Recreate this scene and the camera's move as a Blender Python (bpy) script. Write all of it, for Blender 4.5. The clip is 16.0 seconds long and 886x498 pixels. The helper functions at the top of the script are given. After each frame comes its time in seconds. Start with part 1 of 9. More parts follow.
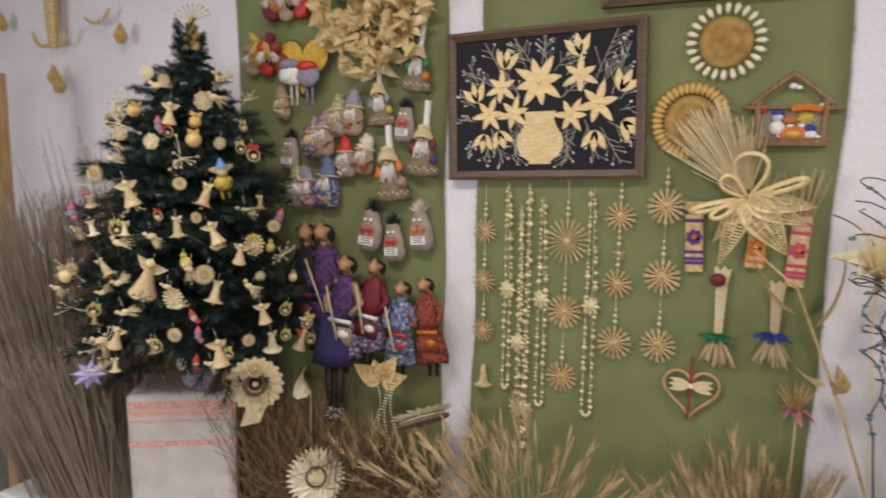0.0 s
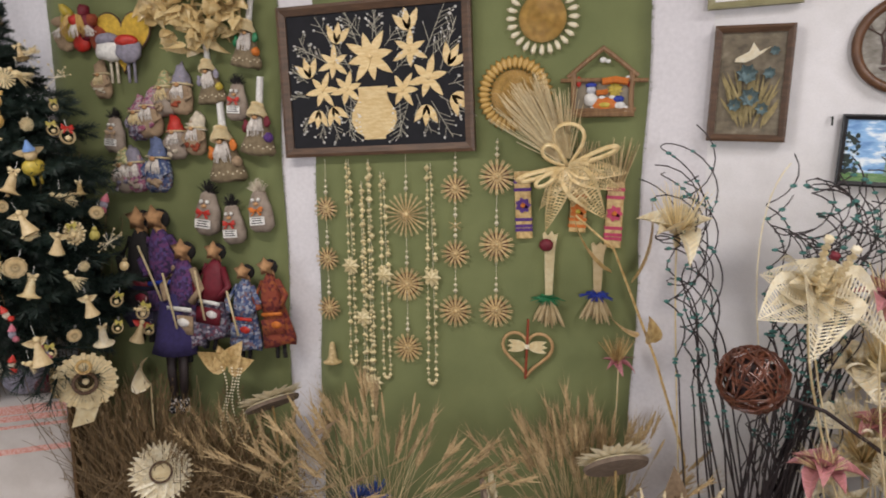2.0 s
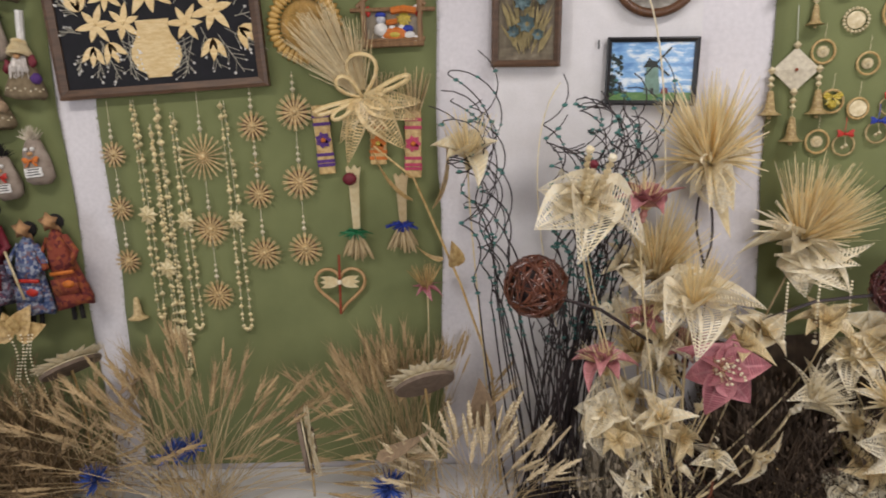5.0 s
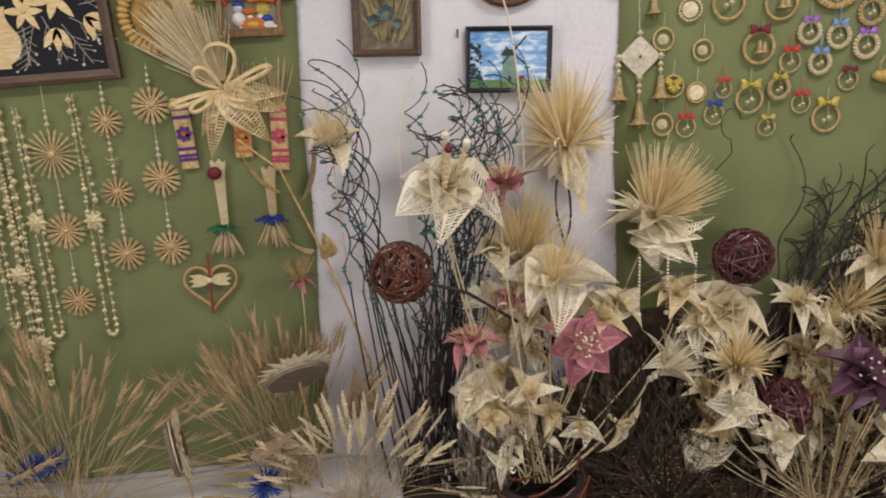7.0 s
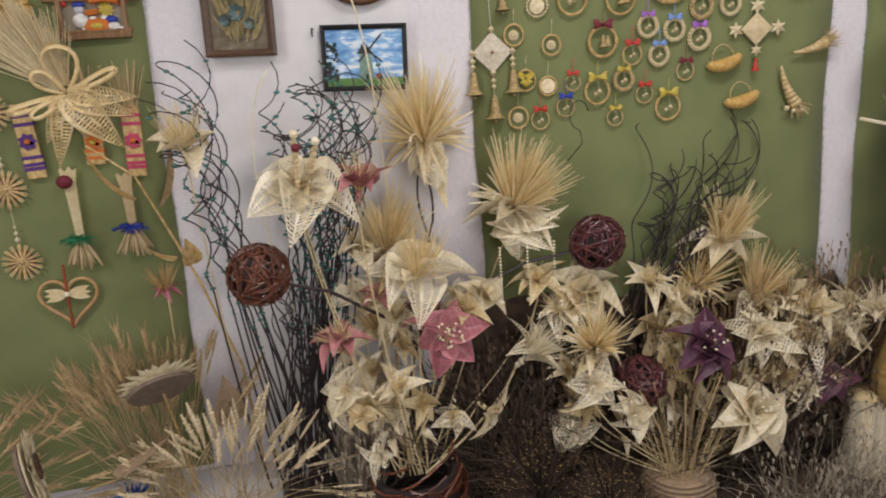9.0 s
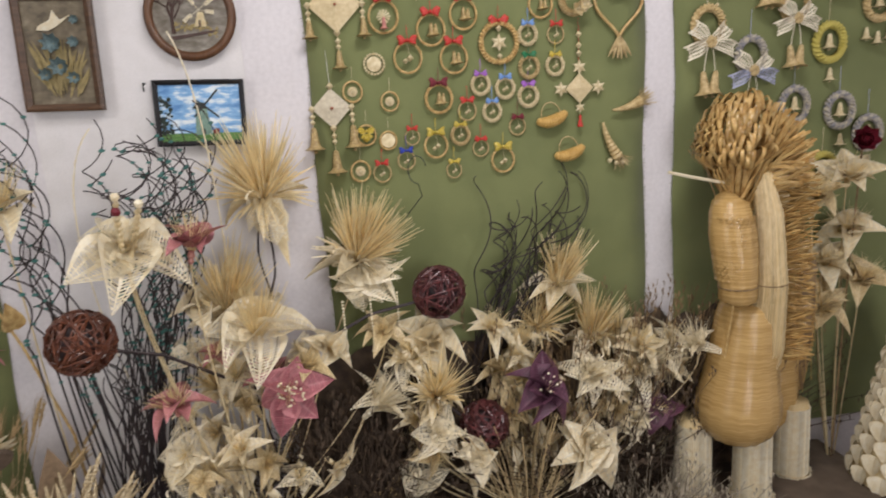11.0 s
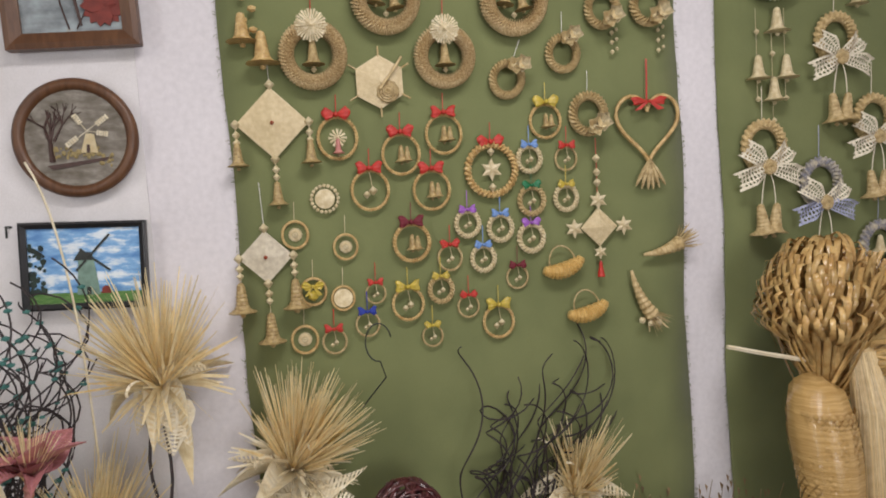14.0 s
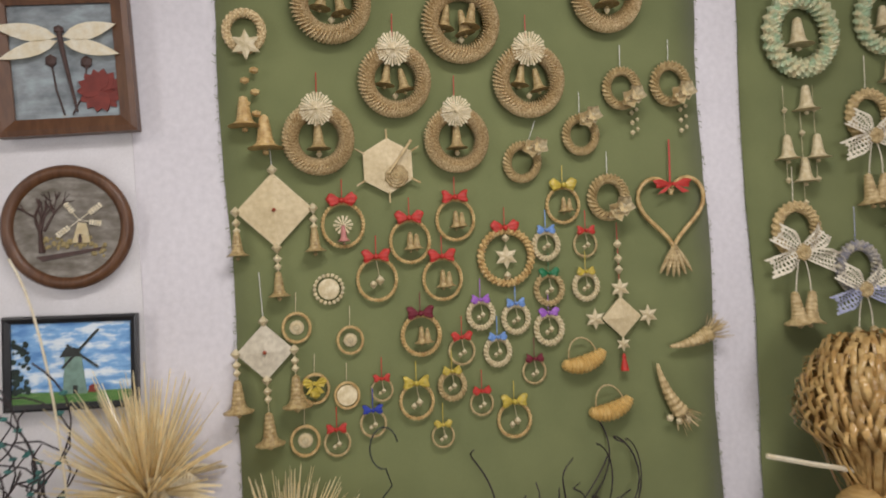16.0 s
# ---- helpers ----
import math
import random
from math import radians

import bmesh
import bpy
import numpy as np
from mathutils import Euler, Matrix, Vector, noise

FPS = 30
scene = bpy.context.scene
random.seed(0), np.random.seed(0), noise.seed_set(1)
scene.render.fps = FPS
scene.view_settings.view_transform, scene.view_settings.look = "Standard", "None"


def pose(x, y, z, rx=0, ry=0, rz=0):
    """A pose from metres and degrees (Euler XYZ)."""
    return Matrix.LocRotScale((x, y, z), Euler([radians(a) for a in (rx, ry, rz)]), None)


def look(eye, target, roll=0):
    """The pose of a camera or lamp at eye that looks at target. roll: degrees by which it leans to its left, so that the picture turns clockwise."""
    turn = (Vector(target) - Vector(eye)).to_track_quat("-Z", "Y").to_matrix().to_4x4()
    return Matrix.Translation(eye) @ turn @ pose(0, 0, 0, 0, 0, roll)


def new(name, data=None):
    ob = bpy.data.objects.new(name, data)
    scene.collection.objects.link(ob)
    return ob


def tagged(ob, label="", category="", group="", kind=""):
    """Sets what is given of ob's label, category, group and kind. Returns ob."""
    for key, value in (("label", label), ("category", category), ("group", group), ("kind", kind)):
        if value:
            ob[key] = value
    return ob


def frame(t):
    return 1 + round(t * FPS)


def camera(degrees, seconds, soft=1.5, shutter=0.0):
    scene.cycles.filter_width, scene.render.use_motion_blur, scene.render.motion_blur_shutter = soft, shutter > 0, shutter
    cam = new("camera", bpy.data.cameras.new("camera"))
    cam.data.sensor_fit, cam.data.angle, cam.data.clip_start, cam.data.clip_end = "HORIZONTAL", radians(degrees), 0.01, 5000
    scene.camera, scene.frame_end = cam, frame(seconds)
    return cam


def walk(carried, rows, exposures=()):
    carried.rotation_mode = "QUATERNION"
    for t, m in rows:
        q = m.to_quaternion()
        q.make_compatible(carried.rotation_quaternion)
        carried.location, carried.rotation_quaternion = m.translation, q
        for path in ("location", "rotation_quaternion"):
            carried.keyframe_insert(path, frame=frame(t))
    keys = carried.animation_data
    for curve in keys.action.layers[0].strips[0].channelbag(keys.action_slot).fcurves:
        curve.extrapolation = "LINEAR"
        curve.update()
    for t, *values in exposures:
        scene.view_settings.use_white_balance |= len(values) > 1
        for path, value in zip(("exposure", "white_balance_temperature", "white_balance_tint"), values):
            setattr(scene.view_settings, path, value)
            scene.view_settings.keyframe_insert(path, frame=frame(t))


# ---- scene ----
cam = camera(67.1, 16.0, 1.8, 0.5)
PATH = [
    (0, (0.326, -0.281, 1.513), (-0.493, 1.524, 1.245), 1.0),
    (0.5, (0.374, -0.262, 1.515), (-0.313, 1.592, 1.211), 0.8),
    (1, (0.411, -0.258, 1.499), (-0.194, 1.624, 1.201), 0.5),
    (1.5, (0.447, -0.248, 1.493), (-0.094, 1.651, 1.18), 0.1),
    (2, (0.47, -0.249, 1.49), (-0.002, 1.668, 1.171), -0.3),
    (2.5, (0.483, -0.249, 1.473), (0.07, 1.678, 1.132), -0.6),
    (3, (0.524, -0.241, 1.452), (0.175, 1.693, 1.079), -1.0),
    (3.5, (0.556, -0.234, 1.435), (0.282, 1.706, 1.03), -1.2),
    (4, (0.59, -0.235, 1.423), (0.381, 1.709, 1.001), -1.6),
    (4.5, (0.631, -0.244, 1.401), (0.502, 1.705, 0.973), -1.9),
    (5, (0.668, -0.249, 1.393), (0.614, 1.7, 0.946), -2.1),
    (7.5, (0.855, -0.282, 1.345), (1.122, 1.644, 0.879), -3.1),
    (8, (0.902, -0.292, 1.337), (1.224, 1.625, 0.864), -3.4),
    (8.5, (0.959, -0.306, 1.327), (1.333, 1.601, 0.852), -3.8),
    (11, (1.193, -0.398, 1.421), (1.929, 1.414, 1.0), -3.8),
    (11.5, (1.235, -0.355, 1.448), (2.04, 1.446, 1.12), -3.6),
    (12, (1.321, -0.195, 1.504), (2.093, 1.628, 1.221), -3.6),
    (12.5, (1.414, -0.045, 1.496), (2.167, 1.794, 1.273), -3.8),
    (13, (1.496, 0.096, 1.52), (2.237, 1.943, 1.316), -3.9),
    (13.5, (1.554, 0.207, 1.544), (2.28, 2.061, 1.356), -3.8),
    (14, (1.565, 0.197, 1.559), (2.303, 2.05, 1.412), -3.7),
    (14.5, (1.562, 0.19, 1.586), (2.301, 2.045, 1.476), -3.7),
    (15, (1.564, 0.184, 1.616), (2.305, 2.04, 1.539), -3.6),
    (15.5, (1.564, 0.195, 1.638), (2.298, 2.055, 1.591), -3.7),
    (16, (1.619, 0.306, 1.672), (2.333, 2.174, 1.666), -3.6),
]
walk(cam, [(t, look(eye, target, roll)) for t, eye, target, roll in PATH], [(0, 0.07), (2, 0.0), (5, -0.12), (9, -0.16), (11, -0.08), (12.5, -0.16), (14, -0.2), (16, -0.3)])

# ---- light ----
world = bpy.data.worlds.new("world")
scene.world = world
world.use_nodes = True
world.node_tree.nodes["Background"].inputs[0].default_value = (0.75, 0.82, 1.0, 1)
world.node_tree.nodes["Background"].inputs[1].default_value = 0.25


def area_lamp(name, m, size_x, size_y, watts, colour):
    data = bpy.data.lights.new(name, "AREA")
    data.shape, data.size, data.size_y, data.energy, data.color = "RECTANGLE", size_x, size_y, watts, colour
    ob = new(name, data)
    ob.matrix_basis = m
    return tagged(ob, kind="structure")


area_lamp("ceiling_lamp_light", pose(-0.9, 0.4, 2.88), 1.2, 0.35, 42, (1.0, 0.93, 0.86))
area_lamp("ceiling_lamp_light", pose(2.05, 0.62, 2.88), 1.2, 0.35, 38, (1.0, 0.955, 0.95))
area_lamp("window_light", look((1.75, -2.93, 1.50), (2.0, 2.0, 1.0)), 1.1, 1.5, 80, (1.0, 0.97, 0.98))
area_lamp("window_light", look((-3.3, -0.9, 1.5), (-0.5, 2.0, 1.0)), 1.2, 1.6, 37, (0.93, 0.95, 1.0))
scene.view_settings.exposure = 0.0

# ---- materials ----
def mat(name, colour, rough=0.7, metal=0.0, second=None, scale=30.0, bump=0.2, bump_scale=120.0, detail=4.0, stretch=(1, 1, 1), island=0.0, obj=0.0, dark=None, sheen=0.0, trans=0.0):
    """A two-scale procedural surface: broad patches, fine grain, relief, and a little variation from piece to piece."""
    m = bpy.data.materials.new(name)
    m.use_nodes = True
    nt = m.node_tree
    n, l = nt.nodes, nt.links
    b = n["Principled BSDF"]
    b.inputs["Roughness"].default_value = rough
    b.inputs["Metallic"].default_value = metal
    tc = n.new("ShaderNodeTexCoord")
    mp = n.new("ShaderNodeMapping")
    mp.inputs["Scale"].default_value = stretch
    l.new(tc.outputs["Object"], mp.inputs["Vector"])
    if second is None:
        second = tuple(c * 0.78 for c in colour)
    n1 = n.new("ShaderNodeTexNoise")
    n1.inputs["Scale"].default_value, n1.inputs["Detail"].default_value = scale, detail
    l.new(mp.outputs[0], n1.inputs["Vector"])
    n2 = n.new("ShaderNodeTexNoise")
    n2.inputs["Scale"].default_value, n2.inputs["Detail"].default_value = bump_scale, 3.0
    l.new(mp.outputs[0], n2.inputs["Vector"])
    ramp = n.new("ShaderNodeValToRGB")
    ramp.color_ramp.elements[0].position, ramp.color_ramp.elements[1].position = 0.36, 0.66
    ramp.color_ramp.elements[0].color = (*second, 1)
    ramp.color_ramp.elements[1].color = (*colour, 1)
    l.new(n1.outputs["Fac"], ramp.inputs["Fac"])
    out = ramp.outputs["Color"]
    hs = n.new("ShaderNodeHueSaturation")
    l.new(out, hs.inputs["Color"])
    grain = n.new("ShaderNodeMapRange")
    grain.inputs["To Min"].default_value, grain.inputs["To Max"].default_value = 0.86, 1.14
    l.new(n2.outputs["Fac"], grain.inputs["Value"])
    value = grain.outputs[0]
    if island or obj:
        src = n.new("ShaderNodeNewGeometry").outputs["Random Per Island"] if island else n.new("ShaderNodeObjectInfo").outputs["Random"]
        amount = island or obj
        r = n.new("ShaderNodeMapRange")
        r.inputs["To Min"].default_value, r.inputs["To Max"].default_value = 1 - amount, 1 + amount * 0.6
        l.new(src, r.inputs["Value"])
        mul = n.new("ShaderNodeMath")
        mul.operation = "MULTIPLY"
        l.new(value, mul.inputs[0])
        l.new(r.outputs[0], mul.inputs[1])
        value = mul.outputs[0]
    l.new(value, hs.inputs["Value"])
    l.new(hs.outputs[0], b.inputs["Base Color"])
    if bump:
        bp = n.new("ShaderNodeBump")
        bp.inputs["Strength"].default_value, bp.inputs["Distance"].default_value = bump, 0.004
        l.new(n2.outputs["Fac"], bp.inputs["Height"])
        l.new(bp.outputs[0], b.inputs["Normal"])
    if sheen:
        b.inputs["Sheen Weight"].default_value = sheen
    if trans:
        tr = n.new("ShaderNodeBsdfTranslucent")
        l.new(hs.outputs[0], tr.inputs["Color"])
        mix = n.new("ShaderNodeMixShader")
        mix.inputs[0].default_value = trans
        l.new(b.outputs[0], mix.inputs[1])
        l.new(tr.outputs[0], mix.inputs[2])
        l.new(mix.outputs[0], n["Material Output"].inputs["Surface"])
    return m


STRAW = mat("straw", (0.62, 0.49, 0.28), 0.40, second=(0.50, 0.37, 0.19), scale=40, island=0.28, trans=0.15, bump=0.15, bump_scale=300)
STRAW_PALE = mat("pale_straw", (0.86, 0.75, 0.49), 0.32, second=(0.76, 0.62, 0.35), trans=0.32, scale=50, island=0.14, bump=0.15, bump_scale=300)
STRAW_WHITE = mat("bleached_straw", (0.90, 0.84, 0.67), 0.27, second=(0.82, 0.72, 0.50), trans=0.25, scale=50, island=0.15, bump=0.15, bump_scale=300)
STRAW_GOLD = mat("golden_straw", (0.60, 0.41, 0.15), 0.35, second=(0.48, 0.30, 0.09), scale=40, island=0.25, bump=0.15, bump_scale=300)
STRAW_BROWN = mat("dry_stalks", (0.25, 0.165, 0.078), 0.7, second=(0.15, 0.095, 0.042), scale=20, island=0.4, bump=0.2, bump_scale=200)
STRAW_GREY = mat("grey_stalks", (0.34, 0.29, 0.22), 0.8, second=(0.24, 0.20, 0.14), scale=20, island=0.3, bump=0.2, bump_scale=200)
STRAW_PINK = mat("pink_dyed_straw", (0.45, 0.13, 0.17), 0.5, second=(0.36, 0.09, 0.13), scale=40, island=0.2)
STRAW_ROSE = mat("rose_dyed_straw", (0.52, 0.24, 0.20), 0.5, second=(0.42, 0.16, 0.14), scale=40, island=0.2)
STRAW_PURPLE = mat("purple_dyed_straw", (0.10, 0.035, 0.06), 0.5, second=(0.07, 0.02, 0.05), scale=40, island=0.2)
GREEN_CLOTH = mat("green_felt_cloth", (0.176, 0.197, 0.080), 0.95, second=(0.148, 0.169, 0.068), scale=5, bump=0.25, bump_scale=500, sheen=0.1)
WHITE_WALL = mat("white_painted_plaster", (0.68, 0.655, 0.675), 0.9, second=(0.635, 0.61, 0.63), scale=3, bump=0.1, bump_scale=60)
WHITE_CLOTH = mat("white_linen", (0.72, 0.70, 0.705), 0.9, second=(0.65, 0.63, 0.625), scale=8, bump=0.3, bump_scale=400)
WOOD_DARK = mat("dark_stained_wood", (0.105, 0.055, 0.028), 0.45, second=(0.06, 0.03, 0.015), scale=14, stretch=(1, 1, 6), bump=0.15)
WOOD_MID = mat("brown_wood", (0.26, 0.15, 0.07), 0.55, second=(0.17, 0.09, 0.04), scale=18, stretch=(6, 1, 1), bump=0.2)
WOOD_LIGHT = mat("pine_wood", (0.50, 0.32, 0.15), 0.55, second=(0.38, 0.22, 0.09), scale=12, stretch=(4, 4, 0.6), bump=0.15)
BLACK_CLOTH = mat("black_velvet", (0.012, 0.012, 0.016), 0.95, scale=30, bump=0.1)
BLACK_FRAME = mat("black_frame", (0.012, 0.012, 0.014), 0.35, scale=30, bump=0.05)
FLOOR_MAT = mat("floor_boards", (0.24, 0.21, 0.19), 0.6, second=(0.17, 0.15, 0.13), scale=4, stretch=(1, 6, 1))
FIR = mat("fir_needles", (0.020, 0.042, 0.030), 0.6, second=(0.010, 0.022, 0.017), scale=10, island=0.5, bump=0)
TWIG = mat("dark_twigs", (0.045, 0.030, 0.030), 0.6, second=(0.025, 0.018, 0.020), scale=40, island=0.3)
TWIG_RED = mat("red_brown_wicker", (0.17, 0.060, 0.032), 0.28, second=(0.08, 0.026, 0.016), scale=40, island=0.4)
TWIG_PLUM = mat("plum_wicker", (0.125, 0.036, 0.036), 0.28, second=(0.06, 0.018, 0.020), scale=40, island=0.4)
DARK_MOSS = mat("dark_moss", (0.105, 0.070, 0.044), 0.9, second=(0.048, 0.032, 0.021), scale=20, island=0.4)
TUFT = mat("translucent_bristles", (0.96, 0.86, 0.58), 0.16, second=(0.90, 0.74, 0.42), scale=40, island=0.22, trans=0.52, bump=0)
ORN_STRAW = mat("ornament_straw", (0.58, 0.45, 0.235), 0.40, second=(0.37, 0.265, 0.115), scale=70, island=0.2, bump=0.35, bump_scale=350)
ORN_PALE = mat("pale_ornament_straw", (0.70, 0.61, 0.40), 0.38, second=(0.53, 0.43, 0.24), scale=70, island=0.2, bump=0.35, bump_scale=350)
TEAL = mat("teal_beads", (0.07, 0.22, 0.19), 0.4, second=(0.03, 0.12, 0.11), scale=60)


PETAL_SKIN = mat("thin_woven_straw", (0.90, 0.79, 0.53), 0.28, second=(0.82, 0.68, 0.41), scale=50, island=0.1, trans=0.38, bump=0.15, bump_scale=300)
RIB_PINK = mat("pale_pink_ribs", (0.58, 0.24, 0.26), 0.5, scale=40, island=0.2)
RIB_PURPLE = mat("plum_ribs", (0.17, 0.07, 0.11), 0.4, scale=40, island=0.2)
# the raised ribs of woven petals, by the petal's own straw
RIBBED = {STRAW_PALE: STRAW_WHITE, PETAL_SKIN: STRAW_WHITE, STRAW_PINK: RIB_PINK, STRAW_ROSE: RIB_PINK, STRAW_PURPLE: RIB_PURPLE, STRAW: STRAW_PALE, STRAW_WHITE: STRAW_WHITE}


def dyed(name, colour, rough=0.6, bump=0.25):
    return mat(name, colour, rough, second=tuple(c * 0.72 for c in colour), scale=60, bump=bump, bump_scale=400)


RED = dyed("red_ribbon", (0.52, 0.030, 0.018), 0.5)
WINE = dyed("wine_red_ribbon", (0.16, 0.008, 0.02))
BLUE = dyed("blue_ribbon", (0.02, 0.045, 0.35))
SKY = dyed("light_blue_ribbon", (0.16, 0.30, 0.62), 0.3)
VIOLET = dyed("violet_ribbon", (0.34, 0.12, 0.50), 0.3)
YELLOW = dyed("yellow_ribbon", (0.55, 0.42, 0.06), 0.3)
GREEN = dyed("green_ribbon", (0.01, 0.17, 0.06), 0.4)
ORANGE = dyed("orange_paint", (0.62, 0.17, 0.02))
CREAM = dyed("cream_cloth", (0.66, 0.58, 0.45), 0.9)
WHITE = dyed("white_paint", (0.80, 0.78, 0.74))
BURLAP = dyed("burlap", (0.38, 0.27, 0.17), 0.95)
PURPLE = dyed("purple_cloth", (0.10, 0.04, 0.20), 0.9)
NAVY = dyed("dark_navy_cloth", (0.025, 0.022, 0.05), 0.9)
RUST = dyed("rust_cloth", (0.30, 0.06, 0.025), 0.9)
GREY_CLOTH = dyed("grey_patterned_cloth", (0.28, 0.26, 0.32), 0.9)
BLUE_CLOTH = dyed("blue_patterned_cloth", (0.14, 0.18, 0.32), 0.9)
SKIN = dyed("tan_felt", (0.50, 0.28, 0.13), 0.9)
BLACK = dyed("black_yarn", (0.012, 0.010, 0.010), 0.9)
SILVER = dyed("silver_foil", (0.55, 0.56, 0.60), 0.3)
STRAW_BOW = mat("bow_straw", (0.80, 0.65, 0.36), 0.30, second=(0.66, 0.49, 0.23), trans=0.18, scale=40, island=0.3, bump=0.1)
WOOD_RED = mat("red_brown_wood", (0.13, 0.058, 0.024), 0.4, second=(0.085, 0.035, 0.014), scale=16, stretch=(5, 1, 1), bump=0.12)

# ---- building helpers ----
def part(name, bm, material, parent=None, label="", smooth=False):
    """Links a bmesh as one mesh object, under a thing or a part."""
    me = bpy.data.meshes.new(name)
    bm.normal_update()
    bm.to_mesh(me)
    bm.free()
    me.materials.append(material)
    if material in RIBBED:
        me.materials.append(RIBBED[material])
    if smooth:
        me.shade_smooth()
    ob = new(name, me)
    if parent is not None:
        ob.parent = parent
    if label:
        ob["label"] = label
    return ob


def empty(name, m, label, category, group="", kind=""):
    ob = new(name)
    ob.empty_display_size = 0.05
    ob.matrix_basis = m
    return tagged(ob, label, category, group, kind)


def box(bm, x0, x1, y0, y1, z0, z1, bevel=0.0, m=None):
    r = bmesh.ops.create_cube(bm, size=1.0, matrix=Matrix.Translation(((x0 + x1) / 2, (y0 + y1) / 2, (z0 + z1) / 2)) @ Matrix.Diagonal((x1 - x0, y1 - y0, z1 - z0, 1)))
    vs = r["verts"]
    if bevel:
        edges = list({e for v in vs for e in v.link_edges})
        out = bmesh.ops.bevel(bm, geom=edges, offset=bevel, segments=2, affect="EDGES", profile=0.5)
        vs = list({v for f in out["faces"] for v in f.verts} | {v for v in vs if v.is_valid})
    if m is not None:
        bmesh.ops.transform(bm, matrix=m, verts=vs)
    return vs


def tube(bm, pts, radius, sides=5, r_end=None, cap=True):
    """A tapered tube along points."""
    pts = [Vector(p) for p in pts]
    k = len(pts)
    rings = []
    up = Vector((0.31, 0.17, 0.93))
    for i, p in enumerate(pts):
        d = (pts[min(i + 1, k - 1)] - pts[max(i - 1, 0)])
        if d.length < 1e-9:
            d = Vector((0, 0, 1))
        d.normalize()
        a = d.cross(up)
        if a.length < 0.05:
            a = d.cross(Vector((1, 0, 0)))
        a.normalize()
        b = d.cross(a)
        r = radius if r_end is None else radius + (r_end - radius) * i / (k - 1)
        rings.append([bm.verts.new(p + r * (math.cos(2 * math.pi * j / sides) * a + math.sin(2 * math.pi * j / sides) * b)) for j in range(sides)])
    for r0, r1 in zip(rings, rings[1:]):
        for j in range(sides):
            bm.faces.new((r0[j], r0[(j + 1) % sides], r1[(j + 1) % sides], r1[j]))
    if cap:
        bm.faces.new(rings[0][::-1])
        bm.faces.new(rings[-1])


def lathe(bm, profile, sides=12, m=None, squash=1.0):
    """A turned body about z: profile of (radius, z)."""
    m = m or Matrix()
    rings = []
    for r, z in profile:
        rings.append([bm.verts.new(m @ Vector((r * math.cos(2 * math.pi * j / sides), squash * r * math.sin(2 * math.pi * j / sides), z))) for j in range(sides)])
    for r0, r1 in zip(rings, rings[1:]):
        for j in range(sides):
            bm.faces.new((r0[j], r0[(j + 1) % sides], r1[(j + 1) % sides], r1[j]))
    bm.faces.new(rings[0][::-1])
    bm.faces.new(rings[-1])


def ball(bm, p, r, sub=1, scale=(1, 1, 1), m=None):
    t = (m or Matrix()) @ Matrix.Translation(p) @ Matrix.Diagonal((*scale, 1))
    bmesh.ops.create_icosphere(bm, subdivisions=sub, radius=r, matrix=t)


# ---- the walls: two stretches that meet at a blunt corner ----
FLOOR_Z, TOP_Z, WALL_Y = -0.36, 2.95, 2.345
BEND = -12.5
CORNER = Vector((0.60, WALL_Y, 0))
WALL_A = Matrix.Translation((0, WALL_Y, 0))
WALL_B = Matrix.Translation(CORNER) @ Matrix.Rotation(radians(BEND), 4, "Z")


def wall_slab(name, m, x0, x1):
    bm = bmesh.new()
    box(bm, x0, x1, 0, 0.12, FLOOR_Z, TOP_Z)
    ob = part(name, bm, WHITE_WALL)
    ob.matrix_basis = m
    return tagged(ob, kind="structure", category="wall", label="white painted plaster wall behind the straw display")


wall_slab("wall_north", WALL_A, -4.3, 0.60)
wall_slab("wall_northeast", WALL_B, 0.0, 3.9)
for nm, x0, x1, y0, y1 in (("wall_west", -4.42, -4.3, -3.0, 2.46), ("wall_east", 4.32, 4.44, -3.0, 1.62), ("wall_south", -4.42, 4.44, -3.12, -3.0)):
    bm = bmesh.new()
    box(bm, x0, x1, y0, y1, FLOOR_Z, TOP_Z)
    tagged(part(nm, bm, WHITE_WALL), kind="structure", category="wall", label="plain white plaster wall closing the room")
bm = bmesh.new()
box(bm, -4.42, 4.6, -3.12, 2.46, FLOOR_Z - 0.1, FLOOR_Z)
tagged(part("floor", bm, FLOOR_MAT), kind="structure", category="floor", label="pale grey boarded floor under the display")
bm = bmesh.new()
box(bm, -4.42, 4.6, -3.12, 2.46, TOP_Z, TOP_Z + 0.1)
tagged(part("ceiling", bm, WHITE_WALL), kind="structure", category="ceiling", label="plain white ceiling")


